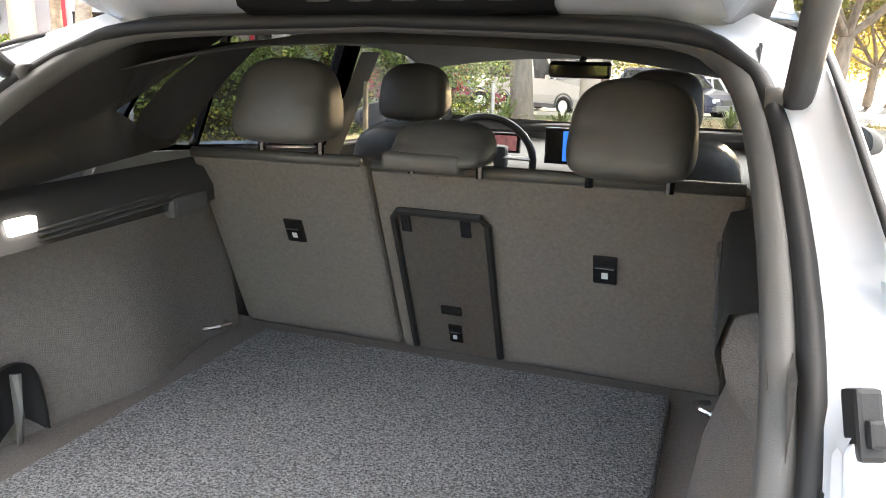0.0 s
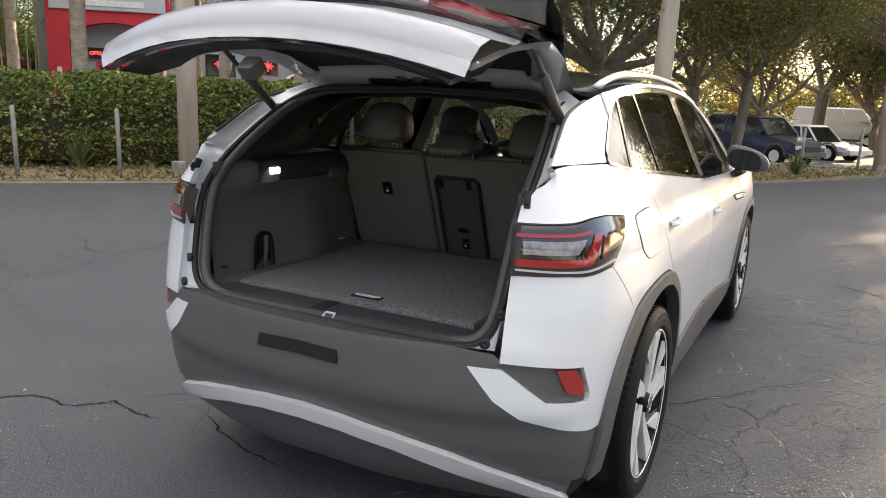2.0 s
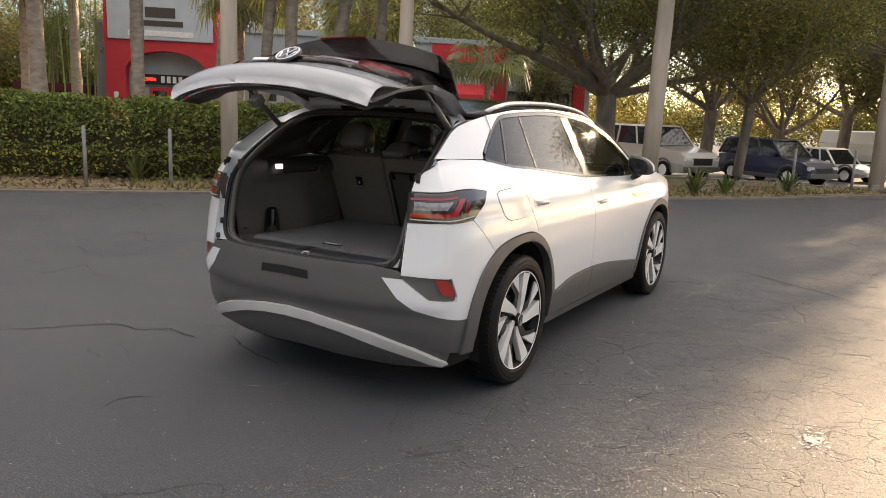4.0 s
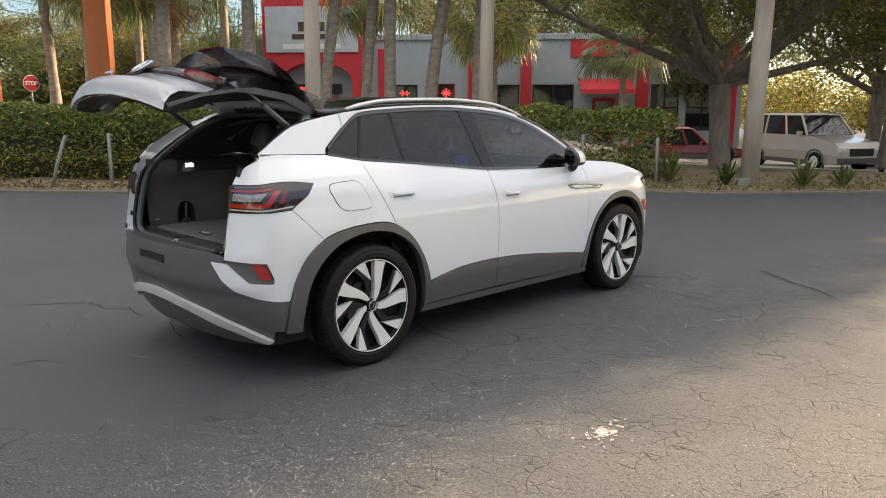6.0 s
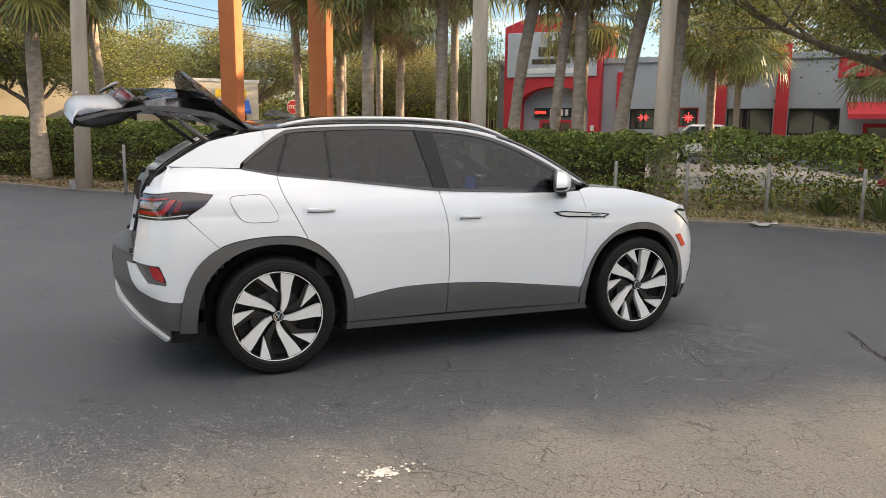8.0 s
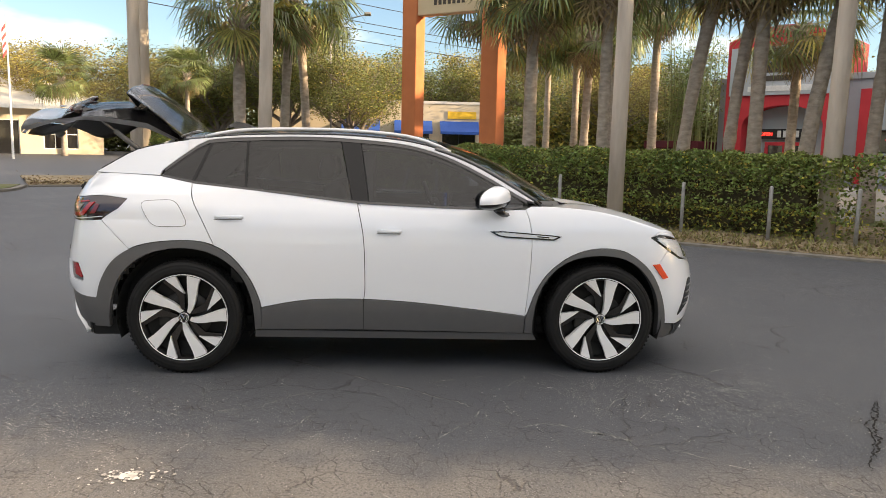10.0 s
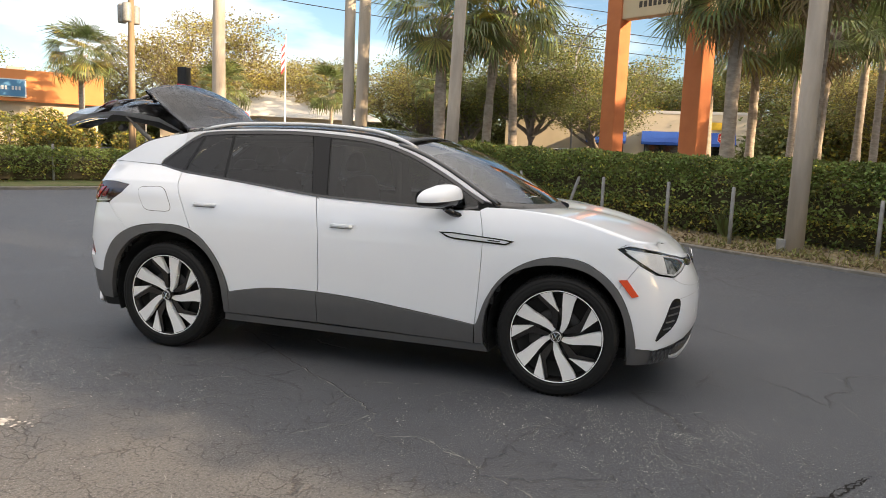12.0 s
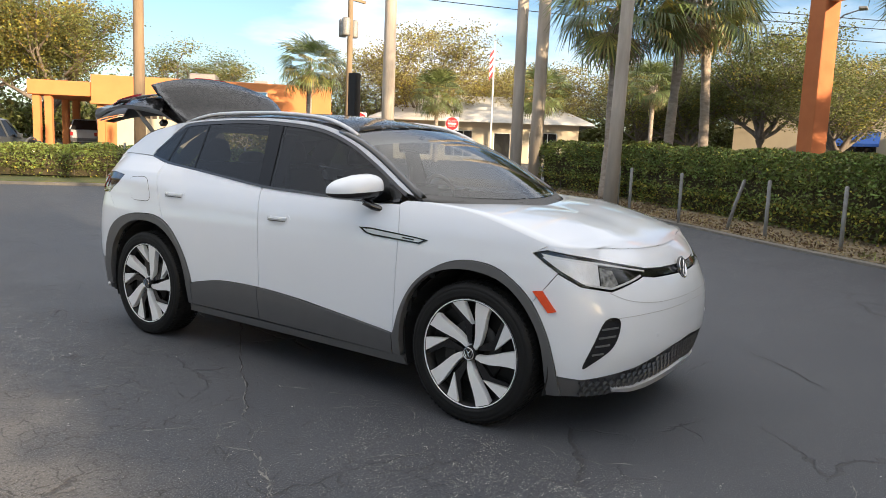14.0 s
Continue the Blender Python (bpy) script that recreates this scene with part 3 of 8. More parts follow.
    panel("rear_pillar", [(-1.985, 1.290), (-1.70, 1.281), (-1.565, 1.277)] + [(u - .006, z + .018) for u, z in along(WTOP, -1.55, -1.26, 8)] + [(-1.24, 1.516)] + along(BAND, -1.30, -2.0, 14), M["paint"], car, side, G, .002, .012, label="white rear roof pillar")

# front end
nose = [(1.722, .932), (1.79, .946), (2.12, .896), (2.455, .845), (2.62, .836)]
nose_top = [(1.802, .970), (2.147, .947), (2.5, .934)]
panel("nose_panel", nose_top + [(UMAX, .926)] + [(2 * UMAX - u, z) for u, z in reversed(nose_top)] + [(2 * UMAX - u, z) for u, z in nose] + [(UMAX, .832)] + nose[::-1], M["paint"], car, label="white nose panel above the lamps")
fb_half = [(1.85, .838), (1.966, .781), (2.142, .755), (2.40, .81), (2.50, .800), (UMAX, .792)]
fb = panel("front_bumper", fb_half + [(2 * UMAX - u, z) for u, z in reversed(fb_half[:-1])] + [(2 * UMAX - u, z) for u, z in [(1.732, .690)] + [p for p in FARCH if p[0] > 1.733] + [(2.0, .322), (2.32, .365), (2.6, .43)]] + [(UMAX, .455)] +
           [(2.6, .43), (2.32, .365), (2.0, .322)] + [p for p in reversed(FARCH) if p[0] > 1.733] + [(1.732, .690)], M["paint"], car, gap=.0008, label="white front bumper")
slot_half = [(2.43, .842), (2.62, .834), (UMAX, .830)]
panel("grille_bar", slot_half + [(2 * UMAX - u, z) for u, z in reversed(slot_half[:-1])] + [(2 * UMAX - 2.40, .812)] + [(2 * UMAX - 2.5, .802), (UMAX, .794), (2.5, .802), (2.40, .812)], M["gloss_black"], car, off=-.006, depth=.02, label="narrow gloss black bar between the head lamps")
g_half = [(1.868, .332), (2.0, .319), (2.32, .362), (2.6, .427), (UMAX, .452)]
low = panel("lower_grille", g_half + [(2 * UMAX - u, z) for u, z in reversed(g_half[:-1])] + [(2 * UMAX - u, z) for u, z in ((1.885, .225), (2.2, .222), (2.5, .25))] + [(UMAX, .285), (2.5, .25), (2.2, .222), (1.885, .225)], M["clad"], car, off=-.012, depth=.03, label="dark lower grille with diamond mesh")
gb = bmesh.new()
for row in range(7):
    for k in range(-20, 21):
        u = UMAX + (k + 0.5 * (row % 2)) * 0.044
        m_ = abs(u - UMAX)
        z = .250 + row * .0285
        top, bot = np.interp(m_, [0, .29, .57, .86], [.44, .415, .35, .31]), np.interp(m_, [0, .39, .69, .9], [.295, .26, .232, .24])
        if not bot < z < top:
            continue
        c = [S(u + du_, z + dz_, -.010 + o) for du_, dz_, o in ((-.020, 0, .008), (0, -.026, .008), (.020, 0, .008), (0, .026, .008), (0, 0, -.010))]
        v = [gb.verts.new(p) for p in c]
        for i in range(4):
            gb.faces.new((v[i], v[(i + 1) % 4], v[4]))
tagged(part("grille_mesh", gb, M["mesh"], low), kind="stuff")
chin = [(2.20, .262), (2.36, .250), (2.5, .262), (UMAX, .300)]
panel("chin_strip", chin + [(2 * UMAX - u, z) for u, z in reversed(chin[:-1])] + [(2 * UMAX - 2.20, .245), (2 * UMAX - 2.36, .218), (2 * UMAX - 2.5, .215), (UMAX, .235), (2.5, .215), (2.36, .218), (2.20, .245)], M["silver"], car, off=.012, depth=.04, label="silver lower front lip")
fe = S(UMAX, .812)
emblem((0, fe[1] + .004, .812), (0, 1, .25), .062, car)
for s in (-1, 1):
    p = S(UMAX - s * .42, .52, -.002)
    flat_disc("parking_sensor", p, (p[0] * .5, 1, 0), .011, M["paint"], fb, .003)
    # shut lines in the bumper skin
    for q in ([(2.13, .752), (2.25, .712), (2.42, .690), (2.60, .684), (UMAX, .682)], [(2.17, .632), (2.40, .640), (UMAX, .645)]):
        line = crom([(u if s > 0 else 2 * UMAX - u, z) for u, z in q], 6)
        panel("shut_line", line + [(u, z - .0032) for u, z in reversed(line)], M["seam"], fb, off=.0012, depth=.001, gap=0, du=.05)

# rear bumper
rb_half = [(UMIN, .783), (-2.75, .783), (-2.50, .783), (-2.37, .768), (-2.35, .752), (-2.36, .736), (-2.44, .736), (-2.40, .68), (-2.36, .626), (-2.28, .571), (-2.15, .531), (-2.02, .503), (-1.96, .496), (-1.975, .42), (-1.99, .33)]
low_half = [(-2.29, .39), (-2.67, .51), (UMIN, .545)]
rb = panel("rear_bumper", rb_half[1:] + low_half[:-1] + [(UMIN, .545)] + [(2 * UMIN - u, z) for u, z in reversed(rb_half[1:] + low_half[:-1])] + [(UMIN, .783)], M["clad"], car, off=-.003, gap=-.006, du=.05, dz=.04, label="dark grey rear bumper with number plate recess")
strip = [(-2.06, .275), (-2.18, .315), (-2.29, .360), (-2.48, .420), (-2.67, .466), (-2.85, .492), (UMIN, .500)]
strip_b = [(-2.85, .444), (-2.67, .414), (-2.38, .330), (-2.18, .268), (-2.10, .258)]
panel("bumper_strip", strip + [(2 * UMIN - u, z) for u, z in reversed(strip[:-1])] + [(2 * UMIN - u, z) for u, z in reversed(strip_b)] + [(UMIN, .450)] + strip_b, M["satin"], rb, off=.014, depth=.03, gap=0, label="silver bumper strip")
dif = [(-2.04, .36), (-2.29, .40), (-2.67, .51), (UMIN, .545)]
panel("diffuser", dif + [(2 * UMIN - u, z) for u, z in reversed(dif[:-1])] + [(2 * UMIN + 2.06, .25), (2 * UMIN + 2.4, .225), (UMIN, .265), (-2.4, .225), (-2.06, .25)], M["clad"], rb, off=-.010, depth=.03, gap=0)
pl = [(-2.855, .722), (UMIN, .727)]
panel("plate_recess", pl + [(2 * UMIN + 2.855, .722), (2 * UMIN + 2.850, .678), (UMIN, .683), (-2.850, .678)], M["shell"], rb, off=.0025, depth=.003, gap=0)
for s in (-1, 1):
    for du_ in (.25, .62):
        p = S(UMIN + du_, .375 if du_ > .5 else .43, -.002)
        flat_disc("parking_sensor", (p[0] * s, p[1], p[2]), (p[0] * s * .6, -1, 0), .011, M["gloss_black"], rb, .004)

# roof, screen and bonnet


def top_row(y, crown, bow, n=17, off=0.0, w=1.0):
    e = G(y, z_at(BAND, y), off)
    out = []
    for k in range(n):
        v = -1 + 2 * k / (n - 1)
        out.append((e[0] * v * w, y + bow * (1 - abs(v) ** 2.2), e[2] + crown * (1 - abs(v) ** 2.4)))
    return out


CROWN = [(-1.52, .062), (-1.0, .064), (0, .062), (.335, .055), (.60, .030), (.839, -.005), (.985, -.045)]
BOW = [(-1.52, -.05), (-1.0, 0), (0, .02), (.335, .10), (.60, .19), (.839, .26), (.985, .30)]


def tops(ys, off=0.0):
    return [top_row(float(y), float(np.interp(y, *zip(*CROWN))) + off, float(np.interp(y, *zip(*BOW)))) for y in ys]


part("roof", thick(loft_bm(tops(np.linspace(-1.50, .30, 22))), .012), M["gloss_black"], car, "gloss black roof with dark glass panel", True)
part("windscreen", loft_bm(tops(np.linspace(.315, .93, 12))), M["glass_front"], car, "clear raked windscreen", True)
for s in (-1, 1):
    part("roof_pillar", tube_bm([Vector(top_row(y, float(np.interp(y, *zip(*CROWN))), float(np.interp(y, *zip(*BOW))))[0 if s < 0 else -1]) + Vector((-s * .012, 0, -.004)) for y in np.linspace(.25, .97, 12)], .030, 8, flat=.6), M["gloss_black"], car, smooth=True)
part("cowl", loft_bm(tops([.93, .955, .975], -.004) + [[(x * .97, y + .07 * (1 - abs(k - 8) / 8), z - .03) for k, (x, y, z) in enumerate(top_row(.975, -.05, .30))]]), M["plastic"], car, "black cowl panel", True)
for x0, x1 in ((-.45, .12), (.15, .62)):
    part("wiper", tube_bm([(x0, 1.235 - .25 * x0 * x0, 1.103), (x1, 1.20 - .30 * x1 * x1, 1.118)], .010, 6), M["plastic"], car, "black wiper arm")
FT = crom([(.93, 1.121), (1.0, 1.119), (1.28, 1.099), (1.5, 1.057), (1.7, 1.001), (1.802, .971)], 5)
hood_rows = []
edge = [tuple(S(u, z, .001)) for u, z in FT]
# carry the edge on round the front corner
edge += [tuple(S(u, z, .001)) for u, z in crom([(1.802, .971), (1.90, .962), (2.02, .953), (2.147, .948), (2.28, .942)], 2)[1:]]
NE = len(edge)
for i, e in enumerate(edge):
    k = i / (NE - 1)
    cy = 1.30 + (2.035 - 1.30) * k ** .93
    cz = 1.092 - .166 * k ** 1.9
    row = []
    for j in range(19):
        v = -1 + 2 * j / 18
        a = abs(v)
        bl = a ** 2.2
        bulge = .014 * math.sin(math.pi * min(1, a * 1.02)) * (1 - k ** 4)
        row.append((e[0] * v, cy + (e[1] - cy) * bl, cz + (e[2] - cz) * bl + bulge * (1 - bl)))
    row = [(row[0][0] + .006, row[0][1] - .004, row[0][2] - .030)] + row + [(row[-1][0] - .006, row[-1][1] - .004, row[-1][2] - .030)]
    hood_rows.append(row)
hood_bm = loft_bm(hood_rows)
bmesh.ops.recalc_face_normals(hood_bm, faces=hood_bm.faces[:])
if sum(f.normal.z for f in hood_bm.faces) < 0:
    bmesh.ops.reverse_faces(hood_bm, faces=hood_bm.faces[:])
part("hood", hood_bm, M["paint"], car, "white bonnet", True)
for s in (-1, 1):
    pts = [G(y, z_at(BAND, y), 0) for y in np.linspace(-1.30, .36, 22)]
    rail = []
    for i, p in enumerate(pts):
        t = i / 21
        rail.append((s * (p[0] - .045), p[1], p[2] + .012 + .026 * min(1, 6 * t, 6 * (1 - t)) ** .6))
    part("roof_rail", tube_bm(rail, .017, 8, flat=.8), M["silver"], car, "silver roof rail", True)
bm = loft_bm([[(s * w, y, z) for s, z in ((-1, 1.612), (-.3, h), (.3, h), (1, 1.612))] for y, w, h in ((-1.28, .024, 1.625), (-1.22, .022, 1.66), (-1.15, .016, 1.65), (-1.06, .006, 1.62))])
part("antenna_fin", thick(bm, .004), M["gloss_black"], car, "black shark fin antenna", True)
# inner shell behind the panel gaps, underbody
sh = bmesh.new()
us, zs = np.linspace(-2.10, 2.5, 116), np.linspace(.24, 1.10, 22)
for side in (1, -1):
    grid = [[sh.verts.new((lambda p: (p[0] * side, p[1], p[2]))(S(u, z, -.026))) for z in zs] for u in us]
    for i in range(len(us) - 1):
        for j in range(len(zs) - 1):
            uc, zc = (us[i] + us[i + 1]) / 2, (zs[j] + zs[j + 1]) / 2
            if min(math.hypot(uc + 1.386, zc - .40), math.hypot(uc - 1.386, zc - .38)) < .455:
                continue
            if uc > .9 and zc > 1.085 - .22 * max(0, uc - 1.1) - .05 or uc > 1.75 and zc > .86 or uc < -2.0 and .6 < zc:
                continue
            sh.faces.new((grid[i][j], grid[i + 1][j], grid[i + 1][j + 1], grid[i][j + 1]))
part("body_shell", sh, M["shell"], car)
part("underbody", box_bm(-.70, .70, -2.05, 2.0, .22, .30, .03), M["shell"], car)
for s in (-1, 1):
    for yw in (-1.386, 1.386):
        bm = bmesh.new()
        arc = [(yw + .44 * math.cos(a), .38 + .44 * math.sin(a)) for a in np.linspace(-.35, math.pi + .35, 20)]
        xi_ = .69 if yw < 0 else .55
        loft_bm([[(s * xi_, y, z), (s * .885, y, z)] for y, z in arc], bm=bm)
        bm.faces.new([bm.verts.new((s * xi_, y, z)) for y, z in arc])
        part("wheel_liner", bm, M["shell"], car)

# door mirrors
M["mirror"] = mat("mirror_silver", (.52, .57, .62), .03, 1.0)
for s in (1, -1):
    def shape(a, h):
        """a: round the housing in plan, h: from underside to top."""
        ca, sa = math.cos(a), math.sin(a)
        r = max(1e-4, 1 - abs(h) ** 2.6) ** (1 / 2.6)
        cx_ = (abs(ca) ** .72) * (1 if ca > 0 else -1) * r
        x = .955 + .122 * cx_
        y = .60 + (.115 if sa > 0 else .035) * (abs(sa) ** .8) * (1 if sa > 0 else -1) * r - .075 * cx_
        z = 1.166 + (.078 if h > 0 else .060) * h * (1 - .22 * cx_) - .016 * cx_
        return (s * x, y, z)

    def half(a0, a1, h0, h1, n=22, m=12):
        bm = loft_bm([[shape(a0 + (a1 - a0) * k / n, h0 + (h1 - h0) * q / m) for k in range(n + 1)] for q in range(m + 1)])
        bmesh.ops.remove_doubles(bm, verts=bm.verts[:], dist=.0008)
        bmesh.ops.recalc_face_normals(bm, faces=bm.faces[:])
        return bm

    mir = part("door_mirror", half(-.22, math.pi + .22, -.16, 1.0), M["paint"], car, "white door mirror cap on black foot", True)
    part("mirror_base", half(-.22, math.pi + .22, -1.0, -.16), M["gloss_black"], mir, "black lower housing", True)
    part("mirror_bezel", half(math.pi + .2, math.tau - .2, -1.0, 1.0), M["plastic"], mir, "black frame round the mirror glass", True)
    bm = bmesh.new()
    bm.faces.new([bm.verts.new((s * (.945 + .092 * abs(math.cos(a)) ** .6 * (1 if math.cos(a) > 0 else -1)), .561 - .068 * abs(math.cos(a)) ** .6 * (1 if math.cos(a) > 0 else -1), 1.172 - .012 * math.cos(a) + .056 * abs(math.sin(a)) ** .8 * (1 if math.sin(a) > 0 else -1))) for a in np.linspace(0, math.tau, 33)[:-1]])
    part("mirror_glass", thick(bm, .003), M["mirror"], mir, "dark mirror glass")
    part("mirror_foot", tube_bm([(s * .82, .74, 1.060), (s * .85, .72, 1.062), (s * .885, .69, 1.075), (s * .92, .66, 1.105)], [.036, .034, .034, .04], 8, flat=.6), M["gloss_black"], mir, smooth=True)
    part("turn_signal", tube_bm([(s * 1.045, .585, 1.142), (s * 1.00, .650, 1.150), (s * .93, .698, 1.158)], .006, 6), M["silver"], mir)


# wheels
def make_wheel():
    w = empty("wheel")
    tyre = part("tyre", lathe_bm([(-.20, .285), (-.205, .31), (-.195, .345), (-.165, .366), (-.11, .372), (-.03, .371), (.0, .361), (.008, .350), (.0125, .340), (.0105, .337), (.013, .334), (.014, .318), (.011, .305), (.0125, .302), (.006, .292), (-.004, .284), (-.02, .276)], 72), M["tyre"], w, "black road tyre", True)
    bm = bmesh.new()
    for k in range(76):
        a = k * math.tau / 76
        m_ = Matrix.Rotation(a, 4, "X")
        for x0, x1, da in ((-.048, -.006, 0), (-.108, -.062, .04), (-.168, -.122, .02), (-.195, -.172, 0)):
            tmp = [(x, y, r) for r in (.366, .3745 if x0 > -.17 and x1 < -.01 else .3715) for x, y in ((x0, -.010 + da * .2), (x1, -.006), (x1, .009), (x0, .006 + da * .2))]
            vs = [bm.verts.new(m_ @ Vector(p)) for p in tmp]
            for f in ((4, 5, 6, 7), (0, 1, 5, 4), (1, 2, 6, 5), (2, 3, 7, 6), (3, 0, 4, 7)):
                bm.faces.new([vs[i] for i in f])
    bmesh.ops.recalc_face_normals(bm, faces=bm.faces[:])
    tagged(part("tread", bm, M["tyre"], tyre), kind="stuff")
    rim = part("rim", lathe_bm([(-.17, .25), (-.12, .235), (-.06, .236), (-.012, .250), (-.004, .260), (.004, .262), (.005, .258), (-.002, .250)], 64), M["rim_dark"], w, "black alloy rim with machined blades", True)
    part("rim_lip", lathe_bm([(-.004, .2545), (.005, .2550), (.005, .2600), (-.004, .2610)], 72), M["rim_face"], rim, smooth=True)
    part("rim_back", lathe_bm([(-.060, .002), (-.062, .09), (-.066, .20), (-.055, .24)], 48), M["rim_dark"], rim, smooth=True)

    def polar(bm, pts, x_in, x_out, t):
        def pos(r, a, dx):
            x = x_in + (x_out - x_in) * (r - .04) / .21 + dx
            return (x, r * math.cos(radians(a)), r * math.sin(radians(a)))
        f = [bm.verts.new(pos(r, a, 0)) for r, a in pts]
        b = [bm.verts.new(pos(r * (.985 if r > .2 else 1.0), a, -t)) for r, a in pts]
        bm.faces.new(f)
        n = len(f)
        for i in range(n):
            bm.faces.new((f[i], b[i], b[(i + 1) % n], f[(i + 1) % n]))
        bmesh.ops.recalc_face_normals(bm, faces=bm.faces[:])

    def fan(inner, outer, r0, r1, n=6):
        """A blade between two edges given as (angle at the root, angle at the rim)."""
        lo = [(r0 + (r1 - r0) * k / n, inner[0] + (inner[1] - inner[0]) * (1 - (1 - k / n) ** 2.3)) for k in range(n + 1)]
        hi = [(r0 + (r1 - r0) * k / n, outer[0] + (outer[1] - outer[0]) * (1 - (1 - k / n) ** 2.3)) for k in range(n + 1)]
        return lo + hi[::-1]

    for k in range(5):
        a0 = 72 * k
        bm = bmesh.new()
        polar(bm, fan((a0 - 40, a0 - 6), (a0 - 8, a0 + 12), .036, .2535), -.012, .000, .034)
        part("blade", bm, M["rim_face"], rim, "machined silver blade")
        bm = bmesh.new()
        polar(bm, [(.140, a0 + 16), (.2535, a0 + 27.5), (.2545, a0 + 35), (.2535, a0 + 42.5)], -.020, .000, .030)
        part("blade", bm, M["rim_face"], rim, "machined silver blade")
        bm = bmesh.new()
        polar(bm, [(.045, a0 + 18), (.138, a0 + 16.5), (.245, a0 + 43), (.245, a0 + 47), (.150, a0 + 34), (.045, a0 + 44)], -.024, -.008, .024)
        part("spoke", bm, M["rim_gloss"], rim)
    hub = part("hub_cap", lathe_bm([(-.03, .036), (-.008, .035), (.002, .032), (.004, .001)], 32), M["rim_dark"], rim, smooth=True)
    flat_disc("cap_ring", (.003, 0, 0), (1, 0, 0), .031, M["chrome"], rim, .004, ring=.026, seg=24)
    bm = bmesh.new()
    for s in (-1, 1):
        tube_bm([(.006, s * .013, .019), (.006, 0, .001)], .0028, 6, bm=bm)
        tube_bm([(.006, s * .022, .008), (.006, s * .011, -.019), (.006, 0, -.002)], .0028, 6, bm=bm)
    part("cap_bars", bm, M["chrome"], rim)
    for ob in [rim] + list(rim.children):
        for v in ob.data.vertices:
            v.co.y, v.co.z = v.co.y * 1.09, v.co.z * 1.09
    part("brake_disc", lathe_bm([(-.058, .06), (-.050, .062), (-.048, .165), (-.056, .167)], 40), M["disc"], w, smooth=True)
    part("caliper", box_bm(-.060, -.030, -.17, -.10, -.06, .07, .01), M["disc"], w)
    return w


wheel = make_wheel()
wheel.parent = car
wheel.matrix_basis = pose(.914, -1.386, .372, 0, 0, 0)
for x, y, a, rz in ((.912, 1.386, 0, 0), (-.912, -1.386, 10, 180), (-.912, 1.386, 25, 180)):
    c = copy_thing(wheel, pose(x, y, .372, 0, 0, rz) @ pose(0, 0, 0, a, 0, 0))
wheel.matrix_basis = pose(.914, -1.386, .372, 1, 0, 0)


# ---- the car: tail opening, tailgate, cabin ----
def aft(x, y, z):
    """Seats the parts of the load bay in the body."""
    return (x * .987 + .003 * (x < 0), y + .042, z - .022 - .036 * (z - .73))


IN = [aft(*p) for p in ((0, -2.235, .763), (.35, -2.232, .763), (.50, -2.225, .768), (.582, -2.21, .80), (.618, -2.19, .88), (.634, -2.15, 1.04), (.638, -2.115, 1.14), (.637, -2.07, 1.205), (.632, -2.0, 1.27), (.628, -1.965, 1.298), (.624, -1.93, 1.325), (.610, -1.84, 1.39), (.590, -1.75, 1.45), (.552, -1.66, 1.505), (.44, -1.61, 1.545), (0, -1.585, 1.562))]
OUT = [tuple(S(UMIN, .786, -.005)), tuple(S(UMIN + .35, .786, -.005)), tuple(S(UMIN + .53, .786, -.005)), tuple(S(-2.362, .785, -.004)), tuple(S(-2.345, .88, -.004)), tuple(S(-2.33, 1.04, -.004)), tuple(S(-2.317, 1.16, -.003)), tuple(S(-2.304, 1.213, -.003)), tuple(S(-2.25, 1.260, -.003)), tuple(S(-2.12, 1.293, -.003)), tuple(G(-1.985, z_at(BAND, -1.985), -.003)), tuple(G(-1.86, z_at(BAND, -1.86))), tuple(G(-1.74, z_at(BAND, -1.74))), tuple(G(-1.60, z_at(BAND, -1.60))), (.50, -1.48, 1.545), (0, -1.50, 1.592)]
inl = crom(IN, 6)
outl = [tuple(np.array(p) + (np.array(q) - np.array(p)) * k / 6) for p, q in zip(OUT, OUT[1:]) for k in range(6)] + [OUT[-1]]
